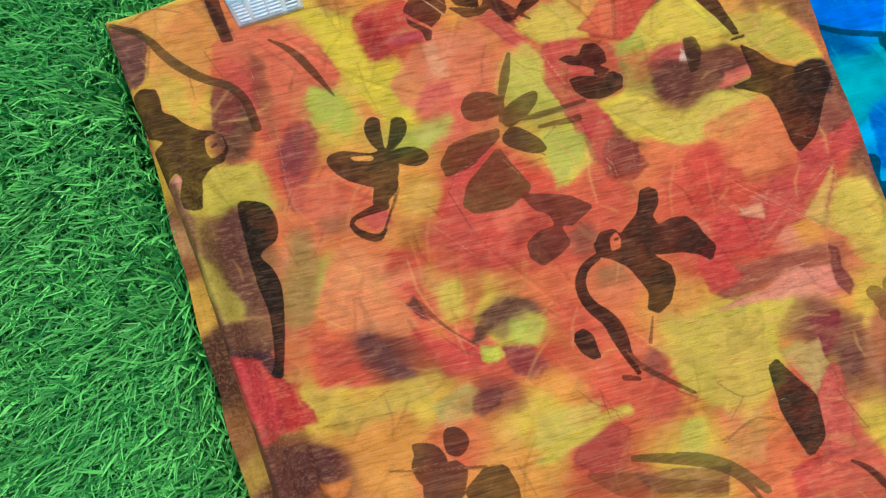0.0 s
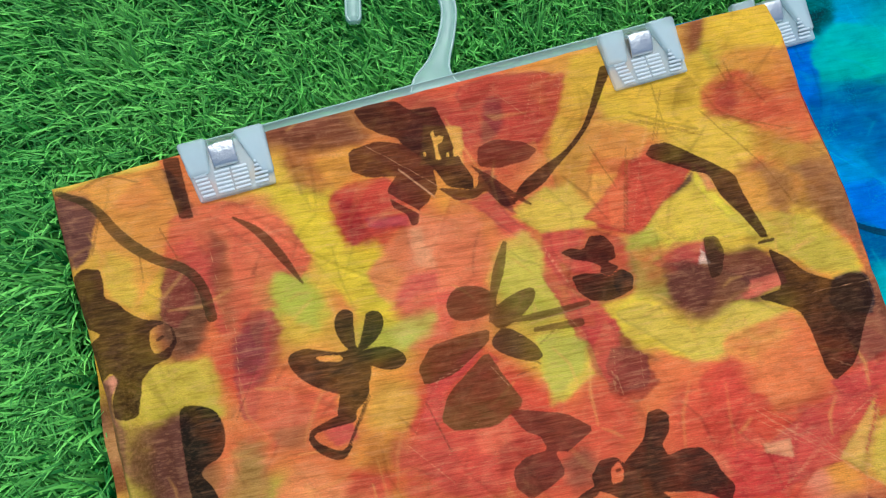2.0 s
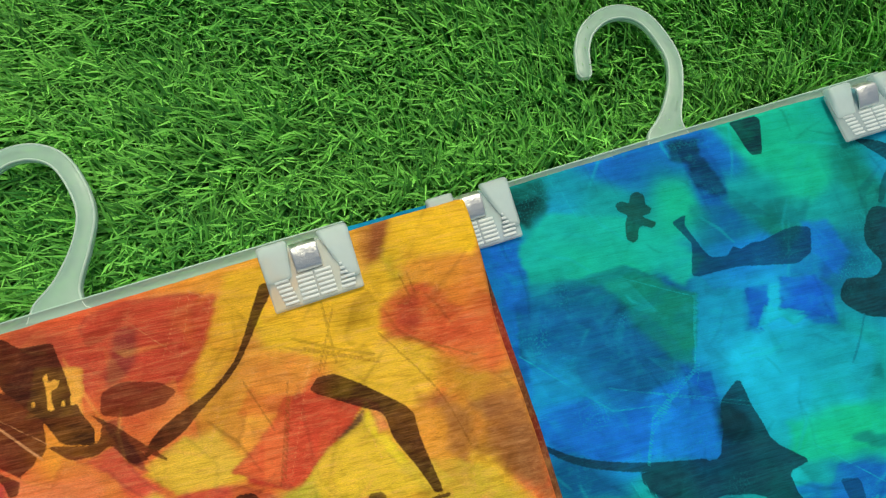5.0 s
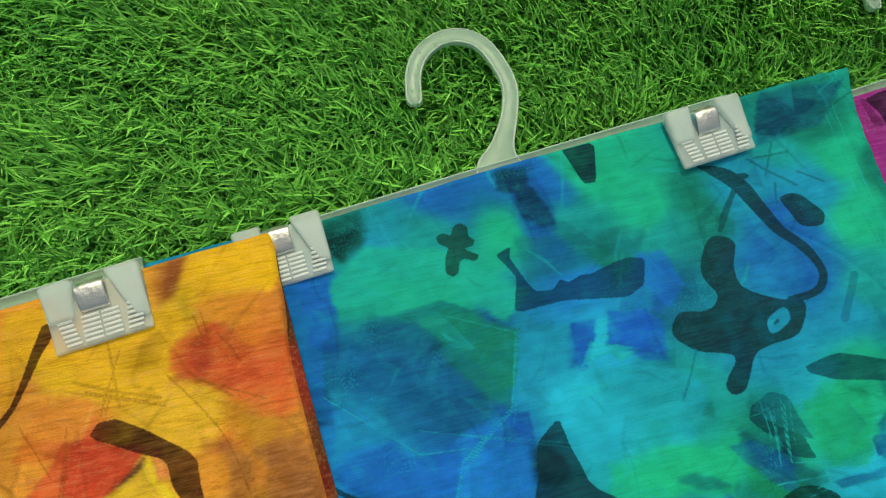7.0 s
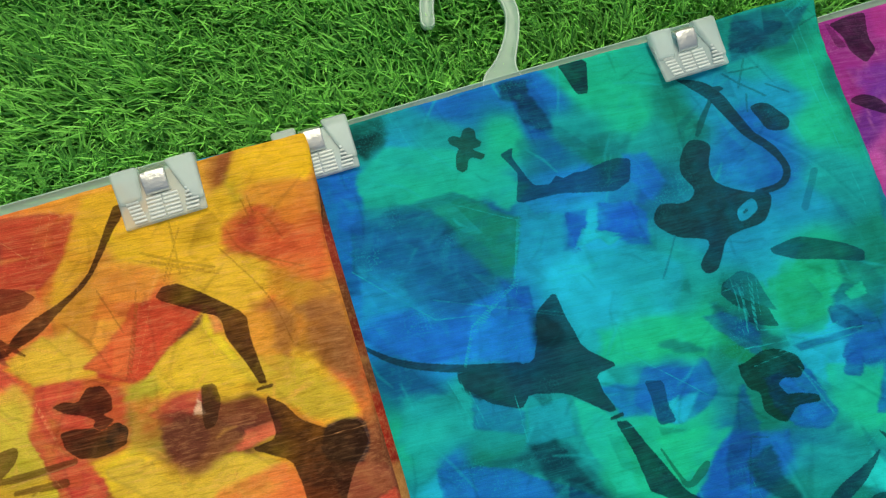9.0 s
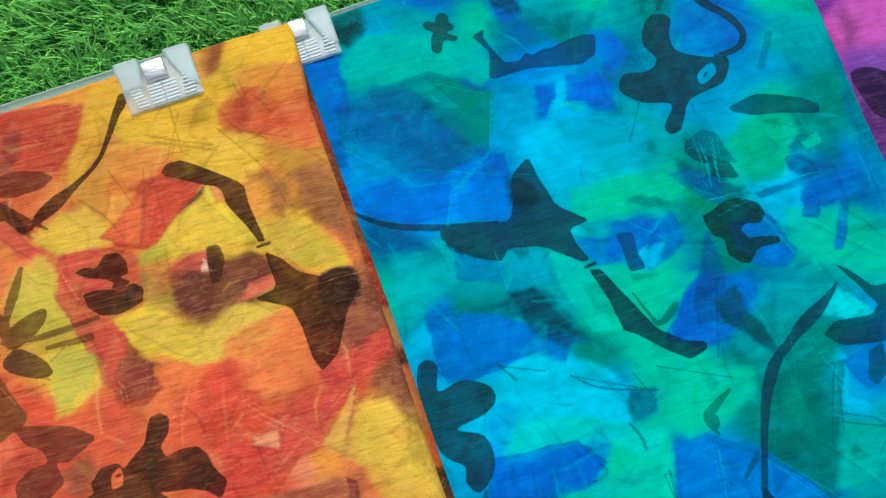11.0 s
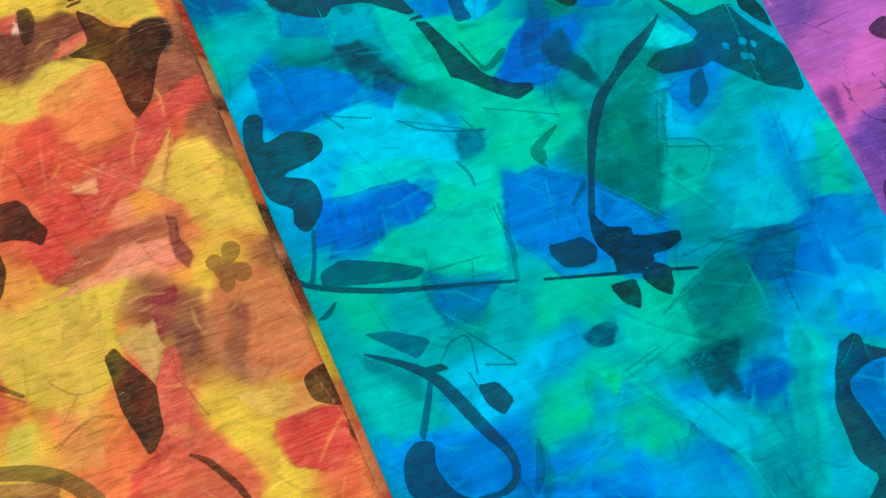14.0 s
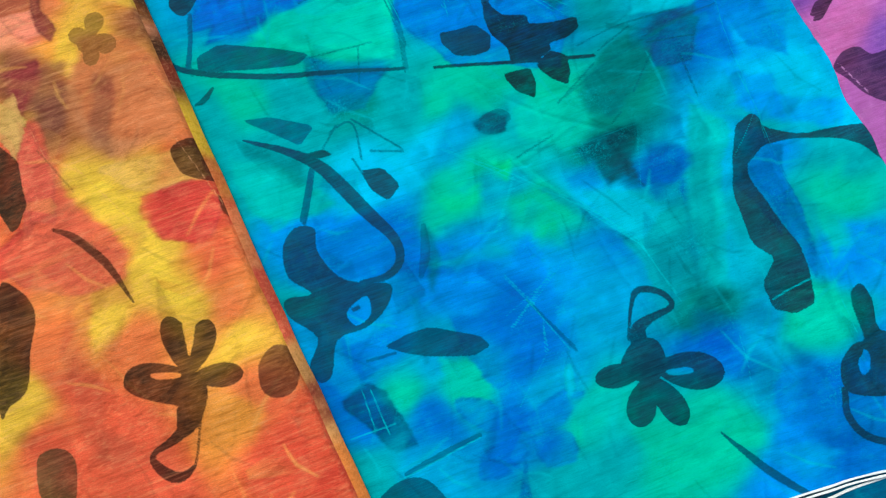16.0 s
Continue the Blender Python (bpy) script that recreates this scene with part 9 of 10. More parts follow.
    p.twig((8, 72, 108), [417.2, -286.8, 412.5, -316.8], 2, 0.5)
    p.twig((4, 110, 110), [434.5, -235.3, 470.8, -256.7], 1.2, 0.6)
    p.shape((8, 92, 92), [447, -268.8, 454.2, -271.1, 453, -276.4, 447.6, -278.7], 1, 0.8)
    p.shape((8, 52, 64), [524.3, -254.4, 533.5, -249.7, 552.4, -254.2, 559.1, -250.4, 553.3, -235.2, 547.8, -221.7, 554.1, -227.9, 561.5, -241.6, 581.3, -242.2, 588.9, -261.4, 600.7, -282.2, 595.1, -306.7, 573.1, -291.5, 564.2, -278.7, 557.2, -268.4, 551.7, -269.6, 531.4, -263.6], 1, 0.85)
    p.shape((8, 72, 104), [542.5, -270.9, 551, -269.2, 547.1, -283.4, 538.2, -288.8, 535.3, -283.9], 1, 0.85)
    p.shape((6, 34, 44), [588.4, -242.6, 596.8, -243.8, 600, -256.9, 598, -266.5, 591.6, -257.3, 587, -247.6], 1, 0.93)
    p.gap([567.1, -262.1, 569.5, -264.3, 568.2, -267.1, 565.9, -265.3])
    p.gap([576.3, -263.8, 578.7, -266, 577.3, -268.8, 575, -267])
    p.gap([573.2, -271.6, 575.6, -273.8, 574.2, -276.5, 571.9, -274.7])
    p.gap([576.7, -274.3, 579.1, -276.5, 577.7, -279.2, 575.4, -277.4])
    p.gap([582, -267.6, 584.5, -269.7, 583.1, -272.5, 580.7, -270.7])
    p.pale([581.3, -245, 591.8, -262.6, 603.9, -281.9], 1.2)
    p.shape((8, 84, 112), [323, -317.4, 336.6, -321.9, 353.9, -335.3, 342.9, -341.5, 336.1, -332.8], 1, 0.8)
    p.shape((14, 48, 62), [343.1, -346.3, 352.5, -347.9, 355.6, -352.5, 349, -351.7], 1, 0.9)
    p.shape((14, 48, 62), [363.6, -365.9, 374.1, -368.7, 378.1, -380.7, 369.2, -385.4, 364.1, -376.7], 1, 0.9)
    p.twig((8, 84, 104), [358.9, -341.6, 372.9, -339.3, 366.9, -360.7], 1.2, 0.7)
    p.twig((8, 84, 104), [371.2, -340.1, 386.7, -364.3], 1.2, 0.7)
    p.twig((8, 84, 104), [363, -339.8, 352.8, -347.4], 1.2, 0.7)
    p.twig((8, 84, 104), [372.7, -358.9, 386.9, -366], 1.2, 0.7)
    p.twig((8, 84, 104), [363, -358.8, 364.3, -368.8], 1.2, 0.7)
    p.twig((8, 72, 108), [342.7, -354.8, 328.3, -375.1], 2.2, 0.8)
    p.stroke((8, 60, 90), [378.8, -403.7, 2.8, 374, -416.3, 5.6, 367, -424.6, 2.8], 0.5)
    p.shape((6, 84, 104), [427.1, -368.4, 438.2, -366.8, 443.1, -371.5, 440.1, -375.5], 2, 0.6)
    p.shape((12, 56, 82), [314.4, -383.6, 323.3, -377.1, 331.8, -381.4, 328.5, -392.1, 332, -406.9, 340.5, -414.8, 352.4, -422, 345.6, -430.8, 333.1, -434.8, 318.9, -434, 309.7, -447.2, 303.1, -447.8, 302, -439.3, 311, -428.8, 303.5, -414.4, 305.6, -406.1, 317.5, -409.1, 310.9, -397.4], 2, 0.93)
    p.gap([328.3, -424.1, 339.6, -421.5, 337.7, -430.1, 329.3, -431.7])
    p.stroke((12, 56, 82), [331.6, -424.6, 2.1, 334, -424.6, 2.1], 0.8)
    p.stroke((12, 56, 82), [320, -327.2, 1.3, 335, -339.5, 3.7, 346.7, -352.8, 6, 351.9, -366.9, 7.1, 357.5, -386.1, 7, 364.5, -402.5, 4.8, 362.5, -413.7, 4.3, 353.6, -418.4, 3.8, 340.5, -414.8, 2.1], 0.92)
    p.stroke((8, 72, 108), [344.2, -355.3, 1.1, 334.4, -369.1, 2.7, 328.6, -377, 2.1], 0.85)
    p.shape((8, 56, 84), [336.2, -446.3, 348.6, -446.2, 359.7, -447.8, 379.2, -462.5, 381.3, -468.9, 372.4, -469.7, 353.3, -460.4, 344.6, -454.2], 1, 0.85)
    p.twig((8, 72, 108), [326.7, -449, 340, -451.5], 1.5, 0.7)
    p.petal((10, 44, 66), 444, -513.9, 418.3, -506, 11.4, 0.9)
    p.petal((10, 44, 66), 444.6, -512.7, 475.8, -531.8, 18.2, 0.9)
    p.petal((10, 44, 66), 442.6, -516.2, 425.5, -534, 14.6, 0.9)
    p.petal((10, 44, 66), 443.9, -516.8, 447.3, -544.2, 13.3, 0.9)
    p.gap([451.2, -517.9, 461.8, -521.6, 461.5, -524.4, 452.6, -521])
    p.shape((10, 44, 66), [431.8, -507.6, 439.9, -499.9, 447.9, -498.8, 454.3, -504.2, 452, -516.5, 440.7, -519.6], 2, 0.93)
    p.stroke((10, 44, 66), [446.4, -498.6, 8.3, 448.5, -493.7, 6.7, 456.4, -492.3, 3.9, 470.6, -493.4, 2.8, 467.5, -483.2, 3.4, 457, -476.7, 3.4, 450.9, -482.8, 1.9, 441.9, -496.4, 1.4], 0.9)
    p.shape((18, 48, 66), [536, -428.7, 544.9, -426.6, 548.9, -435.8, 563.8, -447.1, 586.2, -452.8, 610.4, -463.2, 596.7, -484, 588.1, -465.8, 579.9, -457.4, 558, -446.6, 543.2, -443.5, 532.7, -449.2, 533.8, -471.6, 535.8, -497.5, 530.9, -522.4, 519.2, -522.7, 510.6, -515.2, 511.5, -502.2, 522.4, -494.4, 517.6, -483.8, 521.8, -461.9, 528.7, -443.5], 1, 0.92)
    p.pale([512.4, -511.3, 534.4, -510.6], 1.2)
    p.shape((14, 48, 62), [545.5, -524, 551.6, -523.3, 552.9, -531.8, 548, -544.2, 553.5, -553.6, 541.9, -574.2, 525.3, -568.8, 521, -561.3, 524.4, -552, 534.8, -546.4, 540.7, -547, 542.5, -533.5], 2, 0.92)
    p.gap([532.9, -554.9, 538.4, -551.2, 539.1, -556.5, 532.4, -562])
    p.stroke((14, 48, 62), [520.4, -563.4, 3.4, 515.2, -574, 3.4, 517.8, -586.6, 3.4, 529.8, -596, 3.9], 0.9)
    p.stroke((8, 66, 96), [460.5, -555.2, 0.8, 466.2, -568.1, 3.3, 474.7, -585.7, 4.3, 485.5, -601.8, 2.6], 0.9)
    p.shape((8, 62, 84), [302.5, -509.8, 314, -503.8, 325.4, -506.8, 330.6, -516.4, 329.5, -524.2], 2, 0.85)
    p.pale([318.7, -459.4, 316.1, -479.4], 0.9)
    p.pale([322.2, -461.2, 321.2, -483.5], 0.9)
    p.pale([325.8, -480.2, 304.2, -477.4], 0.9)
    p.stroke((8, 70, 100), [320.3, -502.7, 2.5, 340.8, -502.2, 3.1, 358.1, -502.8, 2.1], 0.7)
    p.pale([316.9, -503.7, 357.5, -503.9], 1.0)
    p.stroke((8, 72, 108), [518.8, -367.5, 0.8, 534.6, -366.7, 1.4, 557.5, -369.9, 1.1], 0.6)
    p.stroke((4, 100, 110), [472.9, -376, 1.4, 508.9, -368.5, 1.4, 549, -368.4, 1.1], 0.5)
    p.twig((8, 72, 108), [407.7, -460.8, 416.9, -489.5], 1.6, 0.6)
    p.twig((8, 72, 108), [416.2, -298.9, 407.8, -328.3], 2, 0.5)
    p.pale([358.2, -120.9, 368.8, -103.7, 399.2, -89.9], 0.8)
    p.pale([414.6, -54.1, 400, -86.5], 0.8)
    p.pale([318.8, -55.3, 352.1, -93.6, 374.4, -98.6], 0.8)
    p.pale([522.6, -123.4, 514.5, -151.3], 0.8)
    p.pale([512, -124.1, 510.4, -142], 0.8)
    p.pale([523.8, -173.7, 564, -173.8], 0.8)
    p.pale([525.8, -180, 536.7, -207.7], 0.8)
    p.pale([410.2, -176.1, 436.7, -179.8], 0.8)
    p.pale([548.3, -223.2, 530.8, -232.5], 0.8)
    p.pale([356.2, -134.1, 358.8, -152.2], 0.8)
    p.pale([446.5, -285.4, 442.8, -305.4], 0.8)
    p.pale([390.6, -268.4, 381.5, -273.7], 0.8)
    p.pale([446.7, -285.3, 439.7, -308], 0.7)
    p.pale([469.7, -298.1, 496.9, -336.2], 0.7)
    p.pale([511.3, -243.6, 501.6, -271.4], 0.7)
    p.pale([530.5, -258.4, 511.9, -295.1, 532, -308], 0.7)
    p.pale([404.4, -373.1, 429.6, -400, 459.1, -436.7], 0.7)
    p.pale([428.9, -401.2, 411.5, -420.3], 0.7)
    p.pale([458.1, -409.5, 434.2, -403.8], 0.7)
    p.pale([416, -288, 416.2, -313.6], 0.7)
    p.pale([345, -214.2, 381.7, -220.9], 0.7)
    p.pale([520.9, -285.7, 540.8, -321.6], 0.7)
    p.pale([420.7, -355.5, 391.4, -366.6], 0.7)
    p.pale([473.2, -407.5, 401.6, -390.6], 0.7)
    p.pale([403.8, -373.4, 427.2, -400.8, 457.6, -433.3, 469.5, -458.1, 474.6, -488.7], 0.7)
    p.pale([430.4, -400.8, 410.9, -422.6, 399.2, -418.3], 0.7)
    p.pale([424.6, -452.6, 394.2, -460], 0.7)
    p.pale([403.1, -443.3, 414.4, -488.3], 0.7)
    p.pale([408.7, -470.4, 404.8, -483.3, 380.5, -500.1], 0.7)
    p.pale([491.9, -518.9, 481.8, -552.7, 501, -550.6], 0.7)
    p.pale([550.3, -405.6, 549.1, -424.4, 546.4, -467.5], 0.7)
    p.pale([549.1, -424.4, 529.8, -442.5], 0.7)
    p.pale([543.6, -493.9, 539.3, -543.3], 0.7)
    p.pale([393.3, -441.4, 383.6, -436.5], 0.7)
    p.pale([419.1, -496.6, 401.8, -511.2], 0.7)
    p.pale([432.8, -449.1, 407.7, -460.8], 0.7)
    p.pale([358.9, -120.4, 369.4, -102.5, 399.5, -87.6], 0.7)
    p.pale([412.7, -56.5, 400.5, -85], 0.7)
    p.pale([382, -37.1, 414.1, -56.9], 0.7)
    p.pale([448, -80.5, 450.9, -66.2], 0.7)
    p.pale([513.6, -127.5, 513.1, -147.7], 0.7)
    p.pale([524.8, -171.5, 504.6, -172.7], 0.7)
    p.pale([354.7, -83.4, 418.9, -114.3], 0.7)
    # not print: light on the ridge of the right-hand fold crease, painted pale
    p.pale([615.1, 0.8, 613.1, -26.8, 606.2, -69.8], 1.0)
    p.pale([591.4, -170.6, 583.3, -224.9, 572.7, -291.4], 0.9)
    p.pale([574.5, -286.2, 564.5, -337.8, 557.3, -378.3, 546.2, -440.8], 0.9)
    p.wash((2, 66, 92), 0.75, [377.1, -167.9, 391.1, -170.4, 400.1, -204.9, 393.5, -208.1, 379.2, -195.9, 376.1, -181.1], 2.0, 0)
    p.wash((0, 44, 70), 0.8, [357.9, -124.3, 372.5, -129.3, 367.2, -137.7, 357.9, -139.7, 353, -131.7], 0.8, 0)
    p.wash((4, 104, 134), 0.75, [414.4, -240.8, 426.2, -247.6, 426.2, -254.1, 409.1, -257.9, 410.3, -248.8], 1.0, 0)
    p.wash((0, 112, 112), 0.5, [493.8, -262.5, 523.3, -276.3, 495.8, -328, 471, -301.2], 3.0, 0)
    p.wash((10, 176, 200), 0.7, [429.5, -147.8, 420.1, -149.2, 421.5, -157, 429.5, -169.2, 430.7, -156.2], 1.0, 0)
    p.wash((8, 104, 196), 0.7, [422.3, -155.5, 450.7, -162.1, 442.6, -178.3, 428.4, -171.6], 1.0, 0)
    p.wash((20, 176, 214), 0.8, [452.1, -173.4, 460.2, -171.5, 455.1, -180], 0.6, 0)
    p.wash((8, 96, 196), 0.7, [473, -201.7, 486.6, -202.5, 478.2, -224.9, 462.2, -235, 446.6, -224.9], 1.2, 0)
    p.wash((0, 84, 160), 0.7, [475.1, -204.4, 487.2, -204.6, 475.4, -223.7, 464.6, -224.1], 0.8, 0)
    p.wash((10, 110, 200), 0.7, [506.6, -179.9, 518.7, -182.3, 532.3, -207.1, 519.6, -209.6, 513.2, -202.9, 520.9, -194.2], 0.8, 0)
    p.wash((10, 150, 214), 0.7, [342.5, -219.1, 358.6, -226.1, 341, -243.6, 330.7, -245.2], 2.0, 0)
    p.wash((6, 96, 196), 0.75, [330.7, -245.2, 378.1, -253.7, 384.4, -267.5, 377.3, -275.2, 321.1, -266.7], 0.6, 0)
    p.wash((6, 170, 160), 0.7, [380, -276.4, 416, -276.8, 405.7, -309.2, 371.6, -299.9, 352.8, -279.4], 2.0, 0)
    p.wash((4, 110, 170), 0.6, [366.5, -303.5, 399.9, -320.1, 386.6, -333.2, 363.4, -322.6], 1.5, 0)
    p.pale([359, -121.9, 366.9, -109.1, 380.9, -100.3], 0.6)
    p.pale([353.5, -126.7, 355.2, -153.5], 0.6)
    p.pale([380.5, -153.8, 368.7, -164.3], 0.6)
    p.pale([323.5, -181.8, 325.3, -193.9], 0.6)
    p.pale([444.1, -284.5, 438.5, -307.1], 0.6)
    p.pale([464.1, -298.1, 479.6, -316.1, 492.3, -337.3], 0.6)
    p.pale([521.3, -280.2, 518.4, -303.3], 0.6)
    p.pale([524.9, -285.2, 537.9, -315.4], 0.6)
    p.pale([414.2, -302.4, 418.4, -325.5], 0.6)
    p.pale([518.2, -262.2, 535.3, -265.3], 0.6)
    p.pale([511.7, -132.3, 506.7, -156.1], 0.6)
    p.pale([597.7, -173.9, 576.4, -247.3], 0.6)
    p.pale([374.9, -161.8, 392.3, -160.5], 0.6)
    p.pale([347.1, -86.4, 346.9, -99], 0.6)
    p.pale([479.6, -225.5, 480.7, -239.7], 0.6)
    p.pale([435.2, -246.7, 452.7, -252.6], 0.6)
    p.pale([351.5, -248.3, 369.4, -251.5], 0.6)
    p.pale([526.7, -182.8, 531.8, -207.9], 1.1)
    p.pale([520.1, -169.6, 553.8, -165.5], 1.1)
    p.twig((2, 74, 92), [354.3, -200, 360.8, -214.2], 1.0, 0.6)
    p.twig((2, 74, 92), [354.6, -202.8, 377, -214.8], 1.0, 0.6)
    p.twig((2, 74, 92), [388.3, -222.3, 424.5, -244.3], 1.0, 0.6)
    p.twig((2, 74, 92), [421.2, -234, 426.3, -249.3], 1.0, 0.6)
    p.twig((2, 74, 92), [488, -204.9, 468.4, -244.4], 1.0, 0.6)
    p.twig((2, 74, 92), [488.6, -205.2, 496.5, -208.2], 1.0, 0.6)
    p.twig((2, 74, 92), [522, -278.9, 512, -303.6], 1.0, 0.6)
    p.twig((2, 74, 92), [514.1, -299.7, 539.3, -312.9], 1.0, 0.6)
    p.twig((2, 74, 92), [414.1, -286.9, 413, -307.9, 406.5, -327.5], 1.0, 0.6)
    p.twig((2, 74, 92), [383.8, -268.8, 387.7, -275.2, 373.8, -275.8], 1.0, 0.6)
    p.twig((2, 74, 92), [390.5, -308.4, 382.8, -325.7], 1.0, 0.6)
    p.twig((2, 74, 92), [366.5, -303.5, 397.8, -308.7], 1.0, 0.6)
    p.twig((2, 74, 92), [498.5, -362.9, 517.3, -359], 1.0, 0.6)
    p.twig((2, 74, 92), [321.8, -259.5, 311.2, -287.3], 1.0, 0.6)
    p.twig((2, 74, 92), [429.7, -188.6, 435.3, -206.5, 439.5, -225.2], 1.0, 0.6)
    p.wash((6, 130, 216), 0.6, [551.3, -419.8, 594, -441.9, 586.5, -452.9, 575, -450.3, 555.8, -433.7, 539.6, -418.3], 2.0, 0)
    p.wash((10, 166, 196), 0.75, [457.4, -420.7, 475.7, -430.1, 482.7, -446.7, 491.7, -448.1, 472.9, -457.6, 459.1, -440.9], 1.0, 0)
    p.wash((4, 92, 160), 0.7, [494.6, -420.2, 506.6, -421.7, 513.4, -432, 499.9, -439.4, 488.1, -443, 486.2, -432.2], 3.0, 0)
    p.wash((6, 110, 190), 0.6, [452.4, -411.7, 470, -410.8, 472, -424.9, 454.8, -419.4], 3.0, 0)
    p.wash((2, 74, 90), 0.85, [465, -401.7, 494.3, -403.5, 497.8, -408.7, 485.2, -425.2, 482.7, -435.3, 472, -424.9, 470, -410.8], 2.5, 0)
    p.wash((4, 110, 160), 0.5, [439.1, -411.5, 454.5, -425.7, 462.9, -446.1, 470.4, -456.3, 457.7, -443.4, 442.7, -422.9], 2.0, 0)
    p.wash((10, 172, 164), 0.7, [428.3, -418.8, 438.6, -424.1, 435.4, -441.4, 425.1, -436.2], 5.0, 0)
    p.wash((6, 180, 180), 0.7, [525.4, -410.4, 532.1, -420.8, 509.4, -467, 494, -494.1, 491, -482.8, 505.8, -445.8], 4.0, 0)
    p.wash((2, 120, 140), 0.6, [474.1, -461.4, 499.8, -462, 489.1, -491.5, 468.9, -481.1], 4.0, 0)
    p.wash((6, 110, 190), 0.75, [535, -448.5, 551, -447.4, 535.3, -511.9, 533.5, -504.7, 534.7, -470.8], 0.8, 0)
    p.wash((10, 176, 160), 0.7, [552.9, -470.9, 574.8, -466.4, 554.7, -503.3, 545.4, -504.7], 4.0, 0)
    p.wash((6, 112, 190), 0.8, [330.3, -387.3, 340.7, -384.9, 359.9, -390.1, 362.3, -403.8, 357.2, -413.5, 341.9, -413.2, 329.1, -402], 1.0, 0)
    p.wash((4, 170, 170), 0.75, [311.6, -337.2, 332.7, -357.3, 340.1, -361.1, 325.3, -372.4, 308.3, -363.6], 2.0, 0)
    p.wash((2, 96, 120), 0.7, [378.6, -402.8, 379.7, -412.7, 377, -423.7, 368.2, -434.4, 370.8, -420.5], 2.0, 0)
    p.wash((8, 178, 160), 0.75, [392.8, -394.3, 409.4, -399.5, 406.6, -407.7, 392, -401.8], 4.0, 0)
    p.wash((4, 160, 166), 0.5, [374.5, -422.5, 404.8, -425.7, 409.7, -434.5, 383.2, -430], 4.0, 0)
    p.wash((4, 110, 170), 0.5, [384.8, -409.1, 402.6, -412, 406.3, -417, 387.2, -416.6], 3.0, 0)
    p.wash((12, 150, 210), 0.7, [319.7, -433, 344.9, -431.3, 347.3, -438.6, 322.7, -439], 1.5, 0)
    p.pale([401.8, -442.8, 406.5, -457.5], 0.7)
    p.pale([423.3, -450.9, 395, -466.6], 0.7)
    p.pale([425.5, -406.1, 408.8, -421.5], 0.7)
    p.pale([430.9, -402.4, 453.8, -427, 470.4, -456.3, 472, -476.1], 0.7)
    p.pale([432.3, -399.9, 465, -401.7, 496.8, -404.8], 0.7)
    p.pale([496.6, -408, 483.9, -434.3], 0.7)
    p.pale([549.4, -420.4, 548.2, -436.1], 0.7)
    p.pale([455.4, -435.8, 450.5, -441.3], 0.7)
    p.pale([407.4, -473.2, 403.3, -483.1], 0.7)
    p.twig((2, 84, 104), [406.5, -457.5, 415.2, -484.8], 1.1, 0.6)
    p.twig((2, 84, 104), [435.9, -393.6, 457.4, -391.2], 1.1, 0.6)
    p.twig((2, 84, 104), [486.6, -399.4, 493.4, -396.3], 1.1, 0.6)
    p.wash((2, 66, 84), 0.85, [467.8, -400.9, 484.9, -406.4, 485.5, -423, 486.5, -438.1, 476.4, -421.5], 1.2, 1)
    p.wash((0, 110, 116), 0.7, [477.1, -379.1, 505.1, -363.8, 521.8, -375.8, 506.5, -391.2, 480.4, -390.9], 2.5, 1)
    p.wash((6, 96, 180), 0.8, [493.6, -420.7, 512.2, -427.2, 512.5, -437.1, 499.5, -439.9, 490.2, -431.9], 2, 1)
    p.wash((6, 92, 150), 0.85, [520.6, -375.2, 537.6, -363, 545, -375.5, 535.1, -390.3, 517.5, -383.6], 0.5, 0)
    p.wash((2, 66, 96), 0.85, [422.1, -368, 436.2, -366.9, 440.6, -374, 435.7, -379.8, 424.5, -375.7], 0.7, 1)
    p.wash((20, 180, 140), 0.8, [392.8, -394.8, 409.4, -397, 406.7, -408.2, 392.5, -404], 2.5, 1)
    p.wash((18, 176, 140), 0.8, [430.9, -420.6, 442.1, -421.7, 434.6, -435.1, 425.5, -433.5], 2.5, 1)
    p.wash((24, 184, 130), 0.8, [421.4, -390.3, 431.8, -392.4, 425, -401.8], 2, 1)
    # shadow strip of the crease, laid into the cloth colour
    p.wash((0, 120, 136), 0.5, [519.7, -414.6, 528.1, -415.9, 494.6, -497.2, 481.3, -502.6, 493.3, -471.7], 2.5, 1)
    p.wash((10, 150, 205), 0.5, [593.3, -334.1, 603.6, -370.4, 595.8, -421.8, 590.4, -432, 582.1, -387.2], 2, 1)
    p.pale([428.4, -398.7, 464.4, -400.8], 0.7)
    p.pale([428.4, -398.7, 452.1, -428.4, 470.5, -460, 474, -492.7], 0.7)
    p.pale([410.3, -419.4, 423.5, -407.4, 434, -406.4], 0.7)
    p.pale([402.6, -441.6, 409, -461.4], 0.7)
    p.pale([423.6, -451.1, 394, -465.7], 0.7)
    p.pale([445.9, -286.4, 438.9, -312.4], 0.7)
    p.pale([405.5, -374.2, 421.3, -393.5], 0.7)
    p.pale([467.6, -300.6, 488.6, -334.1], 0.7)
    p.pale([409.3, -297.9, 414.1, -327.3], 0.7)
    p.pale([519.4, -265.3, 530.5, -300.6, 543.1, -325.6], 0.7)
    p.twig((2, 78, 96), [408.3, -462.6, 417.2, -487.5], 1, 0.6)
    p.twig((2, 78, 96), [490.6, -355.5, 516.3, -356, 540.8, -363.1], 1, 0.6)
    p.twig((2, 78, 96), [521.7, -370.6, 543, -379.4], 1, 0.6)
    p.twig((2, 78, 96), [504, -389.9, 521.8, -375.8], 1, 0.6)
    p.twig((2, 78, 96), [532, -385.1, 528.9, -406.8], 1, 0.6)
    p.twig((2, 78, 96), [467.8, -377.7, 493.8, -367.5], 1, 0.6)
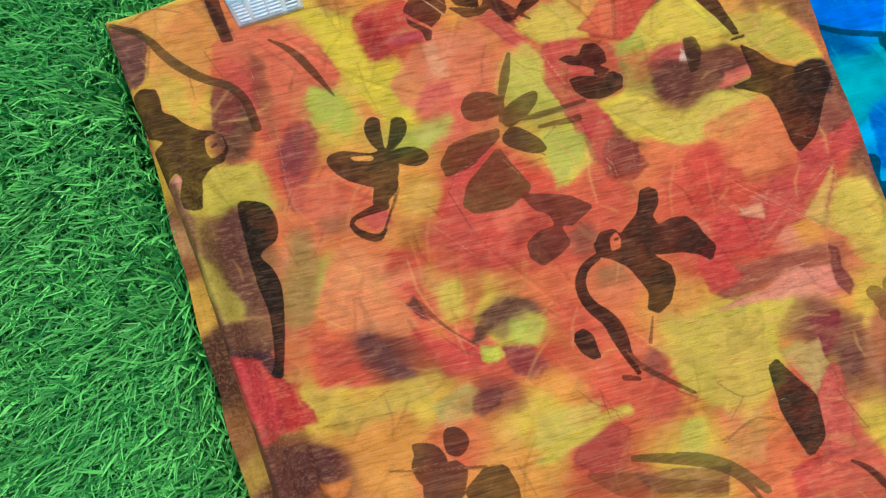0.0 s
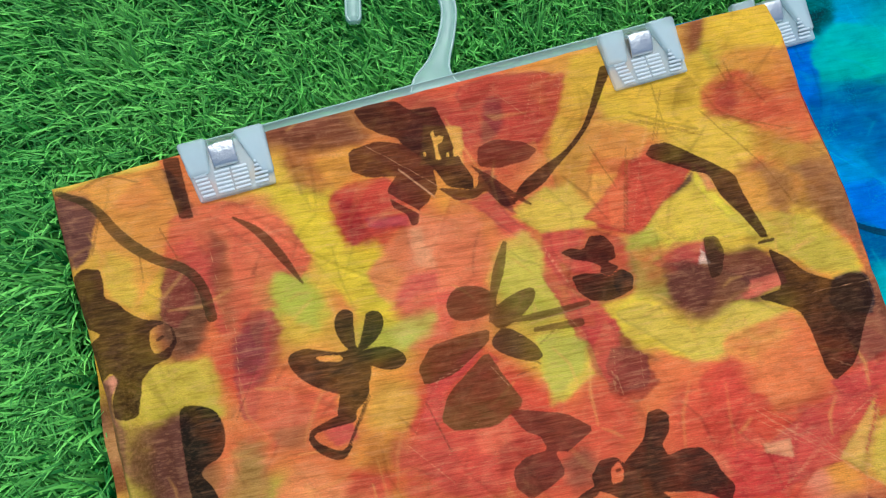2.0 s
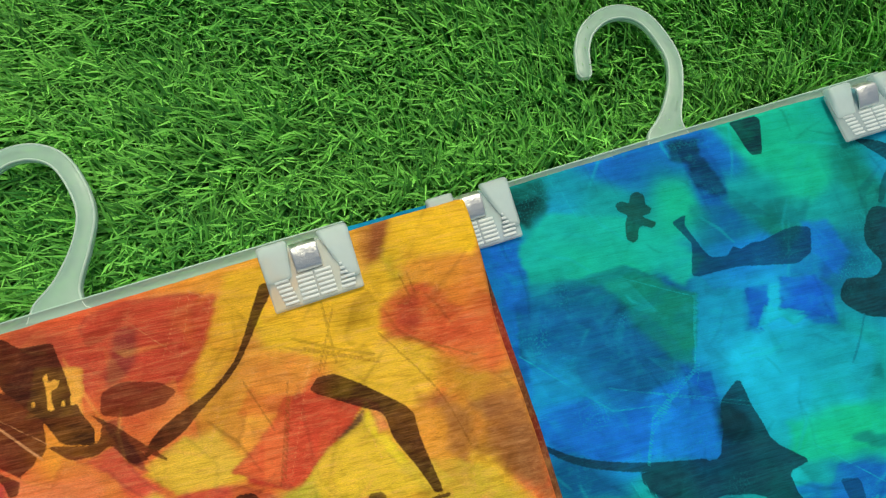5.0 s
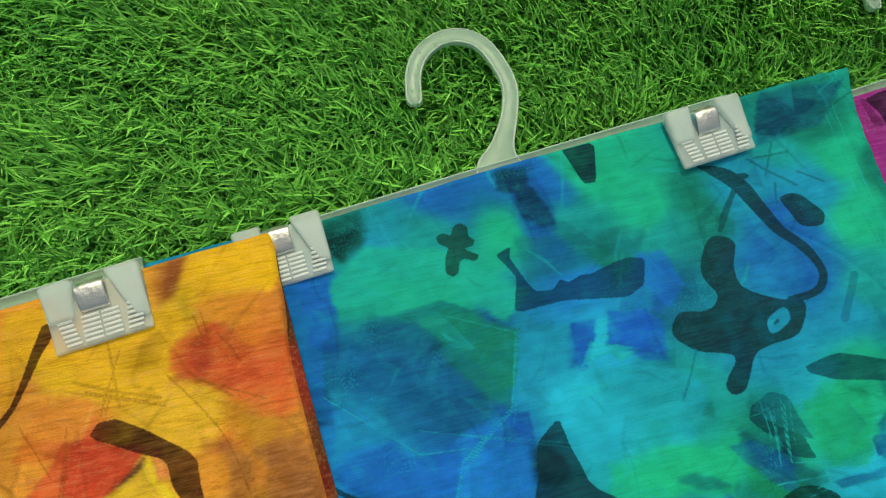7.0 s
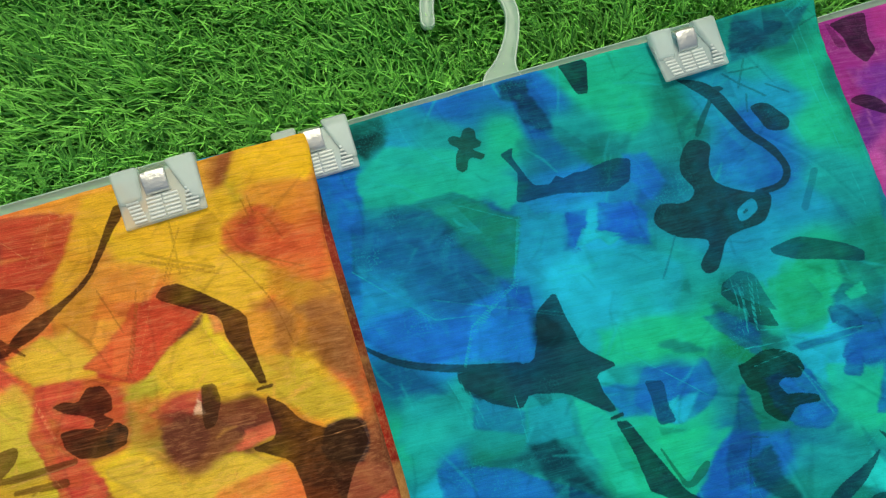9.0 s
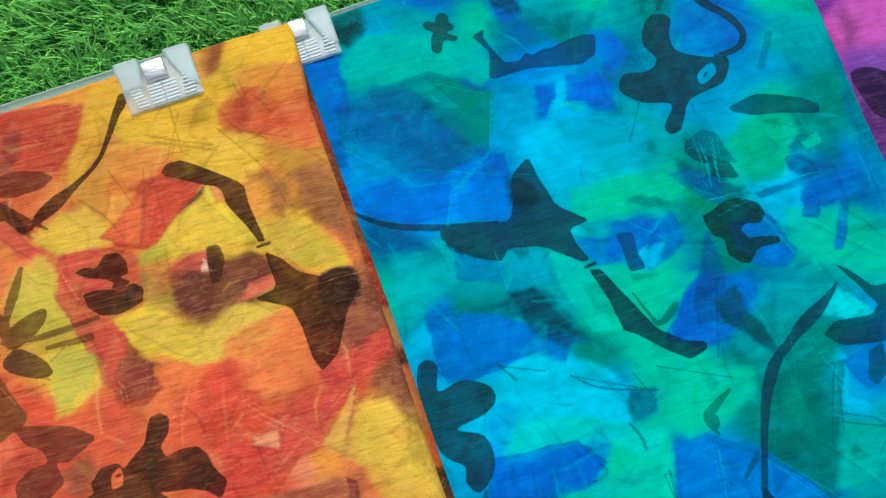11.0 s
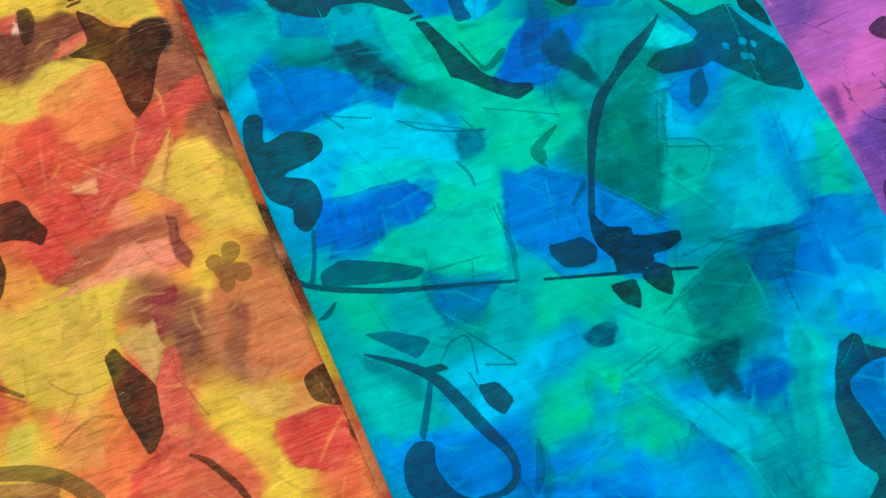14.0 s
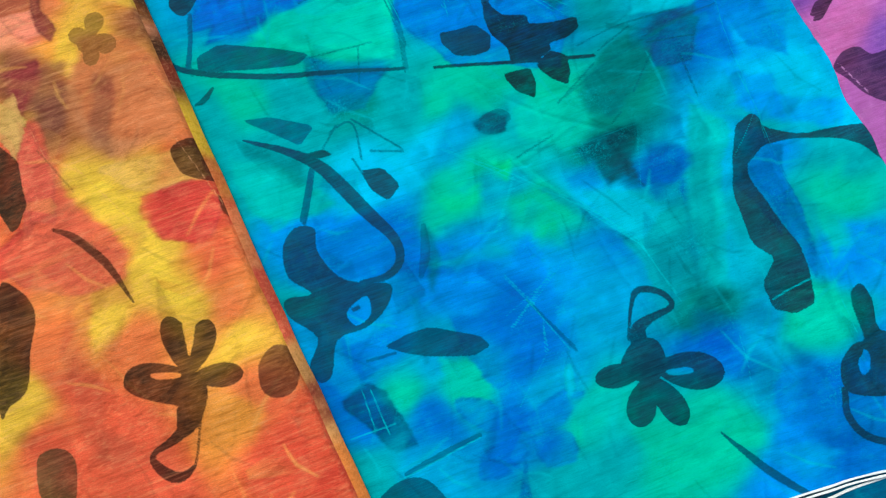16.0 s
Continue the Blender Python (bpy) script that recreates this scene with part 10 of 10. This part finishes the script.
    p.twig((2, 78, 96), [416.3, -287.9, 416, -307.9, 406, -330], 1, 0.6)
    p.twig((2, 78, 96), [523, -271.1, 502.2, -310.2], 1, 0.6)
    p.twig((2, 78, 96), [514.2, -294.4, 536.7, -307.6, 522.7, -321], 1, 0.6)
    p.wash((12, 180, 150), 0.7, [424.1, -138.5, 462.4, -130.4, 490.9, -142.1, 481.6, -161.2, 441.4, -150.6], 2.5, 1)
    p.wash((8, 96, 200), 0.8, [439.5, -59.8, 450.9, -67.1, 440.6, -83.8, 437.7, -70.8], 0.6, 0)
    p.wash((8, 100, 206), 0.75, [459.2, -61.3, 477.2, -66.8, 477.7, -90.2, 452.4, -76.6], 0.7, 0)
    p.wash((40, 180, 214), 0.8, [445.6, -72.5, 464.6, -81.2, 450.7, -80.4, 438.4, -82.3], 0.45, 0)
    p.wash((6, 78, 150), 0.7, [495.2, -178.2, 493.1, -204.9, 472.4, -218, 469.1, -214, 481.8, -194.7], 1, 1)
    p.wash((2, 104, 128), 0.6, [459, -143.4, 473.8, -148, 483.4, -157.6, 468.3, -153.1], 1, 1)
    p.pale([369.2, -105.8, 402, -87, 396.7, -96.3], 0.7)
    p.pale([415.2, -56.3, 399.7, -86], 0.7)
    p.pale([372.4, -91.4, 419.1, -112.3], 0.7)
    p.pale([440.4, -140.4, 476, -178.5], 0.7)
    p.pale([367.9, 17.3, 371.3, -3.5], 0.7)
    p.pale([347.5, -125.5, 354, -154.9], 0.7)
    p.pale([378.1, -142.6, 375.9, -166.1], 0.7)
    p.pale([517.3, -127.4, 509.2, -155.8], 0.7)
    p.pale([526.1, -125.7, 519.1, -148.8], 0.7)
    p.wash((4, 84, 140), 0.8, [552.1, -156.4, 560.3, -157.2, 567.3, -168.3, 564.4, -173.6, 555.9, -170.6, 550.3, -164.3], 0.5, 1)
    p.wash((8, 90, 180), 0.8, [548.7, -184.7, 556.7, -182.4, 559.8, -182.4, 552.9, -196.4, 545.2, -191.7], 0.5, 1)
    p.wash((0, 70, 110), 0.7, [577.4, 15.4, 589.6, 13.8, 607.5, 5.7, 594.1, 0.6, 578.4, -6.7, 569.9, -0.8], 0.8, 1)
    p.wash((14, 160, 130), 0.7, [539.8, -125.7, 561.6, -135.9, 546.6, -167.2, 530.3, -165.6, 531, -146.6], 1.6, 1)
    p.wash((6, 88, 160), 0.7, [488.1, -137.7, 501.4, -139.2, 511.7, -150.5, 516.5, -158.6, 509.5, -168.8, 499.8, -156.9, 492.6, -147.9], 0.8, 1)
    p.pale([502.6, -130.9, 514.4, -129.6, 513.6, -137.1, 509.5, -154], 0.9)
    p.pale([522.2, -130.2, 517.1, -146, 514.1, -155.6], 0.9)
    p.pale([503.7, -162.5, 565.3, -171.8], 0.9)
    p.pale([515.6, -156.2, 532.3, -161.1], 0.9)
    p.pale([609, -3.6, 604, -42.2, 599, -84.4, 598.2, -112.4], 0.9)
    p.veil((0.12, 1.12, 1.02), (0.0, 0.004, 0.004), 1.16)
    p.shards(6, 480, (12, 186, 204))
    return p


def paint_blue_under(X, Y):
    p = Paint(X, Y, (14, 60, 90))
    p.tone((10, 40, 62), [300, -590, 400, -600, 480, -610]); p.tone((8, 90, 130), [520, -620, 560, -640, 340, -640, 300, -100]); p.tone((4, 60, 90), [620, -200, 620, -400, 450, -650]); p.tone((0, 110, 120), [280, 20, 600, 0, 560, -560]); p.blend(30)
    return p


def paint_purple(X, Y):
    p = Paint(X, Y, (150, 70, 150))
    p.tone((150, 44, 142), [635, -45, 641, -6, 676, -1])
    p.tone((110, 44, 150), [639, -68])
    p.tone((176, 60, 150), [625, -95])
    p.tone((196, 84, 182), [639, -98, 656, -96])
    p.tone((120, 70, 170), [635, -118])
    p.tone((80, 40, 110), [634, -141])
    p.tone((176, 92, 184), [633, -278, 652, -279])
    p.tone((206, 100, 190), [627, -318, 649, -309])
    p.tone((120, 72, 168), [627, -340, 614, -371])
    p.tone((110, 70, 160), [631, -262])
    p.tone((200, 104, 176), [623, -403, 642, -409])
    p.tone((176, 96, 176), [613, -454, 619, -477, 658, -475])
    p.tone((130, 80, 180), [645, -421, 661, -442])
    p.blend(30)
    p.shape((40, 26, 52), [645.8, 0.5, 662.1, 2.7, 674.6, 2.1, 668.1, -14.5, 668.8, -24.3, 657.1, -30.9, 650.8, -20.7, 651.2, -9.5], 1, 0.92)
    p.shape((44, 26, 56), [633.9, -50.4, 644.3, -49, 654, -55.6, 657.1, -66.6, 642.6, -58.5], 2, 0.9)
    p.shape((60, 24, 66), [643.3, 4.4, 645.8, 0.5, 650.9, -17, 643.3, -16.6], 1, 0.5)
    p.wash((190, 60, 160), 0.6, [674.3, 3, 704.7, 6, 686.7, -23.9, 669.6, -18.8], 1.5, 0)
    p.wash((90, 50, 170), 0.5, [643.7, -29.7, 680.9, -33.6, 665.9, -58.5, 646.4, -45.3], 3, 1)
    p.shape((40, 28, 62), [626.4, -122.4, 640.6, -122.9, 653.2, -136.5, 644.6, -157.3, 629.2, -155.4, 625.3, -138.1], 2, 0.9)
    p.wash((70, 36, 100), 0.6, [636.3, -80.5, 648.8, -80.9, 648.9, -102, 634.5, -105], 2, 1)
    p.shape((30, 24, 44), [623.2, -170, 630.9, -169.3, 627.3, -187.4, 624, -193.7, 623, -181.7], 1, 0.85)
    p.shape((44, 30, 60), [661.2, -287.3, 673.2, -284.8, 680.6, -292.2, 674.4, -301.2, 662.2, -294.9], 2, 0.9)
    p.wash((90, 50, 140), 0.7, [608.5, -309.2, 624.4, -309.1, 617.1, -332, 610, -324.9], 1.5, 1)
    p.wash((80, 50, 140), 0.6, [613.4, -337.7, 639.6, -338.9, 629, -367.1, 616, -357.3], 2, 1)
    p.twig((70, 40, 90), [613.4, -277.1, 631.6, -273.7, 656.3, -273.2], 1.1, 0.6)
    p.twig((70, 40, 90), [637.2, -295.8, 627.8, -322, 614.9, -323.5], 1.1, 0.6)
    p.twig((70, 40, 90), [627.3, -267.8, 638.9, -281], 1.1, 0.6)
    p.shape((50, 36, 76), [607.7, -424.5, 617.3, -418.7, 627.4, -420, 632.2, -426.8, 650.4, -430.2, 657.6, -447.6, 633, -456.6, 618, -445.9, 611.9, -432.7], 2, 0.88)
    p.shape((36, 28, 50), [611, -394.1, 618.1, -388.6, 626.9, -387.4, 623.8, -391.2, 613.5, -395.9], 1, 0.9)
    p.pale([611.4, -422.2, 618.8, -444.6], 1.2)
    p.pale([609.3, -396.8, 614.8, -416.8], 0.8)
    p.wash((200, 96, 172), 0.8, [626, -311.9, 648.3, -319.2, 639.5, -333.6, 621.7, -324.9], 0.8, 1)
    p.wash((96, 54, 130), 0.75, [657.5, -308.1, 678.5, -321.5, 662.6, -344.8, 645.6, -332.9], 1.2, 1)
    p.wash((100, 64, 160), 0.8, [615.7, -337.1, 638.9, -340.7, 626, -360.5, 610.2, -356.9], 1.2, 1)
    p.wash((206, 110, 170), 0.7, [645.3, -336.4, 662.6, -344.8, 642.6, -375.8, 631.3, -370.4], 1.6, 1)
    p.twig((64, 36, 84), [627.9, -309, 628.9, -332.1, 638.9, -340.7], 1.1, 0.7)
    p.twig((64, 36, 84), [659, -308.9, 637.4, -340, 625.4, -360.2], 1.1, 0.7)
    p.twig((64, 36, 84), [636, -320.6, 676.4, -324.5], 1.1, 0.7)
    p.twig((64, 36, 84), [638.9, -340.7, 651.8, -361.8], 1.1, 0.7)
    p.twig((64, 36, 84), [646.2, -310.4, 652.9, -336.5], 1.1, 0.7)
    p.shape((64, 40, 84), [618.2, -368.7, 627.8, -374.2, 621.7, -381.4, 611.5, -379.6], 2, 0.85)
    p.shape((36, 24, 48), [638.4, -381.9, 626.9, -386.7, 619.5, -391.2, 610.2, -398.4, 617.4, -398.5, 633.3, -389], 1, 0.92)
    p.shards(8, 150, (220, 140, 206))
    return p


oX, oY, oZ = sheet(orange_fold, lambda y: orange_right(y) - 0.0035 * step(-y, 0.0, 0.04), lambda x: 0.0272 - 0.008 * (x - 0.1) * (x > 0.1), lambda x: x * 0 - 0.66, 0.00088, orange_height, 0.0035, 0.0085)
uX, uY, uZ = sheet(orange_left, orange_right, lambda x: x * 0 + 0.0262, lambda x: x * 0 - 0.66, 0.0025,
                   lambda X, Y: orange_height(X, Y) - 0.0045 - 0.0085 * step(X, -0.035, -0.058) + 0.0022 * step(X, 0.2, 0.3)
                   + 0.0024 * np.sin((X + 0.07) * 820 + 3 * np.sin(Y * 34)) * step(X, -0.05, -0.06) * step(-Y, 0.0, 0.08), 0.004)
fabric("orange_fabric", "folded orange and yellow printed fabric with dark flowers on a hanger", [
    ("top_layer", oX, oY, oZ, MAT_ORANGE, paint_orange(oX, oY), ""),
    ("under_layer", uX, uY, uZ, MAT_ORANGE, paint_orange_under(uX, uY), "inner folded layer showing at the sides"),
])
bX, bY, bZ = sheet(lambda y: y * 0 + 0.258, blue_right, lambda x: 0.0355 - 0.0262 * x + 0.0020 * step(x, 0.322, 0.302), blue_bottom, 0.00088, blue_height, 0.0035)
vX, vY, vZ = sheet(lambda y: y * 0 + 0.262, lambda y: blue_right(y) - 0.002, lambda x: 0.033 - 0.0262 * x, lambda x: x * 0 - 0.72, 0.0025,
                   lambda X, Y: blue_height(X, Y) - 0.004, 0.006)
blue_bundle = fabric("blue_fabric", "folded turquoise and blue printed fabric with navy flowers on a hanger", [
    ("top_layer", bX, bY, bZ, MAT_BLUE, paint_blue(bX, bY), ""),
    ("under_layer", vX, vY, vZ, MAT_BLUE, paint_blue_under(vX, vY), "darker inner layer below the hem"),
])


def hem_line(off, x0, x1, wide, lift, drop=0.0):
    """A pale stitched edge along the blue fabric's lower end."""
    bm = bmesh.new()
    rows = []
    for k in range(61):
        x = x0 + (x1 - x0) * k / 60
        y = float(blue_bottom(x)) - off + drop * (x - 0.48)
        z = float(blue_height(np.array([x]), np.array([y]))[0]) + lift
        w = wide * (1 + 0.25 * math.sin(k * 1.7) * math.sin(k * 0.6))
        rows.append([bm.verts.new((x, y + s * w / 2, z + h)) for s, h in ((-1, -0.0004), (-0.6, 0.0004), (0.6, 0.0004), (1, -0.0004))])
    for p, q in zip(rows, rows[1:]):
        for j in range(3):
            bm.faces.new((p[j], q[j], q[j + 1], p[j + 1])).smooth = True
    return bm


for hem_off, hem_wide, hem_lift, hem_drop in ((0.0, 0.0011, 0.0006, 0.0), (0.0021, 0.0011, 0.0002, 0.0), (0.0085, 0.0013, -0.0032, 0.12)):
    part("hem", hem_line(hem_off, 0.30, 0.588, hem_wide, hem_lift, hem_drop), MAT_HEM, blue_bundle, "white stitched hem thread")
pX, pY, pZ = sheet(lambda y: y * 0 + 0.572, lambda y: y * 0 + 0.955, lambda x: x * 0 + 0.0045, lambda x: x * 0 - 0.66, 0.0017, purple_height, 0.0035)
fabric("purple_fabric", "folded purple and pink printed fabric with dark flowers on a hanger", [
    ("top_layer", pX, pY, pZ, MAT_PURPLE, paint_purple(pX, pY), ""),
    ("under_layer", pX[::2, ::2] * 0.998, pY[::2, ::2] - 0.001, pZ[::2, ::2] - 0.004, MAT_PURPLE, paint_purple(pX[::2, ::2], pY[::2, ::2]), ""),
])


# ---- hangers ----
def sweep(bm, path, profile):
    """A bar along path points (x, y, z, width scale) with a profile of (across, up) points."""
    rings = []
    for k, (x, y, z, w) in enumerate(path):
        a, b = path[max(k - 1, 0)], path[min(k + 1, len(path) - 1)]
        d = Vector((b[0] - a[0], b[1] - a[1], 0)).normalized()
        side = Vector((-d.y, d.x, 0))
        rings.append([bm.verts.new(Vector((x, y, z)) + side * (u * w) + Vector((0, 0, h))) for u, h in profile])
    for p, q in zip(rings, rings[1:]):
        for j in range(len(profile)):
            bm.faces.new((p[j], p[j - 1], q[j - 1], q[j]))
    bm.faces.new(rings[0])
    bm.faces.new(rings[-1][::-1])
    bmesh.ops.recalc_face_normals(bm, faces=bm.faces)
    for f in bm.faces:
        f.smooth = True


# flat bar with a raised rim along both edges, 1 wide
RIMMED = [(-0.5, 0.001), (-0.5, 0.0045), (-0.46, 0.0052), (-0.38, 0.0052), (-0.33, 0.0044), (0.33, 0.0044), (0.38, 0.0052), (0.46, 0.0052), (0.5, 0.0045), (0.5, 0.001), (0.42, 0.0), (-0.42, 0.0)]


FLAT = [(-0.5, 0.0012), (-0.5, 0.0036), (-0.45, 0.0040), (0.45, 0.0040), (0.5, 0.0036), (0.5, 0.0012), (0.42, 0.0004), (-0.42, 0.0004)]
ROUND = [(0.5 * math.cos(k * math.pi / 4), 0.0024 + 0.0024 * math.sin(k * math.pi / 4)) for k in range(8)]


def box(bm, x0, x1, y0, y1, z0, z1, bevel=0.0004, taper=None, rounds=2):
    made = bmesh.ops.create_cube(bm, size=1.0)["verts"]
    for v in made:
        top = v.co.z > 0
        v.co = Vector((x0 if v.co.x < 0 else x1, y0 if v.co.y < 0 else y1, z1 if top else z0))
    if taper:
        for v in made:
            taper(v)
    edges = list({e for v in made for e in v.link_edges})
    bmesh.ops.bevel(bm, geom=edges, offset=bevel, segments=rounds, affect="EDGES", profile=0.6)
    for f in bm.faces:
        f.smooth = True


CLIP_W, CLIP_H = 0.0425, 0.0315


def clip(parent, x, y, z, slim):
    """A spring clip: slotted jaw plate, two tapered shoulders, steel clasp, moulded ribs."""
    bm = bmesh.new()

    def trapeze(v):
        if v.co.y < 0.004:
            v.co.x += (0.0008 if slim else 0.0042) if v.co.x < CLIP_W / 2 else (-0.0008 if slim else -0.0012)
        if v.co.z > 0.002 and v.co.y < 0.004:
            v.co.z -= 0.0004

    box(bm, 0, CLIP_W, 0, CLIP_H - 0.004, 0, 0.0026, 0.0012, trapeze, 3)
    jaw = part("clip", bm, MAT_CLIP, parent, "frosted clear plastic spring clip")
    jaw.location = (x, y, z)
    for side in (0, 1):
        bm = bmesh.new()
        a, b = (0.0, 0.0142) if side == 0 else (0.0275, CLIP_W)

        foot = 0.0130 if side == 0 else 0.0055

        def wedge(v, side=side):
            low = v.co.y < 0.02
            if v.co.z > 0.003:
                v.co.z = 0.0034 if low else 0.0070
                v.co.y -= 0.0 if low else 0.0015
            if low:
                if side == 0:
                    v.co.x = (0.0008 if slim else 0.0022) if v.co.x < 0.01 else 0.0122
                else:
                    v.co.x = 0.0358 if v.co.x < 0.035 else CLIP_W - 0.0006

        box(bm, a, b, foot, CLIP_H, 0.0005, 0.006, 0.0025, wedge, 5)
        part("shoulder", bm, MAT_SHOULDER, jaw)
    bm = bmesh.new()
    ring = []
    for k in range(15):
        t = k / 14
        yy = 0.0145 + 0.0135 * t
        zz = 0.0034 + 0.0034 * math.sin(min(t * 1.25, 1.0) * math.pi * 0.5) - (0.003 * max(0, t - 0.8) / 0.2)
        if k == 0:
            zz = 0.0026
        ring.append((yy, zz))
    rows = [[bm.verts.new((xx, yy, zz + (0.0004 if 0.018 < xx < 0.0235 else 0))) for xx in (0.0148, 0.0155, 0.0185, 0.023, 0.0262, 0.0269)] for yy, zz in ring]
    for p, q in zip(rows, rows[1:]):
        for j in range(5):
            bm.faces.new((p[j], p[j + 1], q[j + 1], q[j])).smooth = True
    clasp = part("clasp", bm, MAT_STEEL, jaw, "bent shiny steel clasp")
    solid = clasp.modifiers.new("thick", "SOLIDIFY")
    solid.thickness = 0.0007
    bm = bmesh.new()
    box(bm, 0.0, 0.0066, 0.0, 0.00128, 0.0, 0.0009, 0.0003)
    rib_mesh = None
    for col, (rx, rw) in enumerate(((0.0060, 0.95), (0.0138, 1.15), (0.0222, 1.15), (0.0318, 1.0))):
        for row in range(6):
            ry = 0.0018 + row * 0.0021
            if rib_mesh is None:
                first = part("rib", bm, MAT_RIB, jaw)
                rib_mesh = first.data
                ob = first
            else:
                ob = new("rib", rib_mesh)
                ob.parent = jaw
            tip = 0.0 if col < 3 or ry < 0.005 else 8.4
            shift = -0.0004 * row if col == 0 else (0.0004 * row if col == 3 else 0)
            lift = 0.0018 if col < 3 else max(0.0018, 0.0030 + (ry - 0.0055) * 0.147 - 0.0006)
            ob.matrix_basis = Matrix.Translation((rx + shift, ry, lift)) @ pose(0, 0, 0, tip) @ Matrix.Diagonal((rw, 1, 1, 1))
    return jaw


def hanger(label, clip_a, clip_b):
    base = new("hanger")
    tagged(base, label, "hanger", group="trouser hangers on the lawn")
    bm = bmesh.new()
    sweep(bm, [(-0.002 + 0.262 * k / 20, 0.0275 + 0.0004 * math.sin(k / 20 * 3.14), 0.0045, 0.0082) for k in range(21)], RIMMED)
    bar = part("bar", bm, MAT_BAR, base)
    bm = bmesh.new()
    sweep(bm, [(-0.002 + 0.262 * k / 20, 0.0311 + 0.0004 * math.sin(k / 20 * 3.14), 0.0049, 0.0014) for k in range(21)], ROUND)
    part("rim", bm, MAT_RIM, bar)
    bm = bmesh.new()
    line = [(0.1310, 0.0262, 0.0046, 0.0290), (0.1318, 0.0310, 0.0046, 0.0240), (0.1345, 0.0370, 0.0046, 0.0155), (0.1380, 0.0430, 0.0046, 0.0112), (0.1453, 0.0550, 0.0046, 0.0090),
            (0.1508, 0.0695, 0.0046, 0.0087), (0.1500, 0.0835, 0.0046, 0.0087), (0.1450, 0.0980, 0.0046, 0.0087), (0.1355, 0.1056, 0.0046, 0.0087),
            (0.1236, 0.1067, 0.0046, 0.0087), (0.1118, 0.1010, 0.0046, 0.0087), (0.1046, 0.0912, 0.0046, 0.0087), (0.1012, 0.0800, 0.0046, 0.0087),
            (0.1006, 0.0766, 0.0046, 0.0080), (0.1002, 0.0746, 0.0046, 0.0050)]
    fine = []
    for k in range(len(line) - 1):
        a, b, c, d = (np.array(line[min(max(k + j, 0), len(line) - 1)]) for j in (-1, 0, 1, 2))
        for s in range(6):
            t = s / 6
            fine.append(tuple(0.5 * (2 * b + (c - a) * t + (2 * a - 5 * b + 4 * c - d) * t * t + (3 * b - a - 3 * c + d) * t ** 3)))
    path = fine + [line[-1]]
    sweep(bm, path, FLAT)
    hook = part("hook", bm, MAT_BAR, base)
    for side in (-1, 1):
        edge = []
        for k, (x, y, z, w) in enumerate(path):
            p, q = path[max(k - 1, 0)], path[min(k + 1, len(path) - 1)]
            d = Vector((q[0] - p[0], q[1] - p[1], 0)).normalized()
            edge.append((x - d.y * side * (w / 2 - 0.0007), y + d.x * side * (w / 2 - 0.0007), 0.0044, 0.0015))
        bm = bmesh.new()
        sweep(bm, edge, ROUND)
        part("rim", bm, MAT_RIM, hook)
    clip(base, *clip_a, 0.0125, 0)
    clip(base, *clip_b, 0.0125, 1)
    return base


HANGER_LABEL = "frosted translucent plastic hanger with two steel-sprung clips on the grass"
first_hanger = hanger(HANGER_LABEL, (-0.001, -0.0015), (0.2182, -0.0022))
second_hanger = hanger(HANGER_LABEL, (-0.0050, 0.0020), (0.2188, -0.0020))
second_hanger.matrix_basis = pose(0.3050, -0.0028, -0.0090, 0, -1.8, -0.8)
copy_thing(first_hanger, pose(0.5890, -0.0225, -0.0115, 0, -1.0, 0.0))
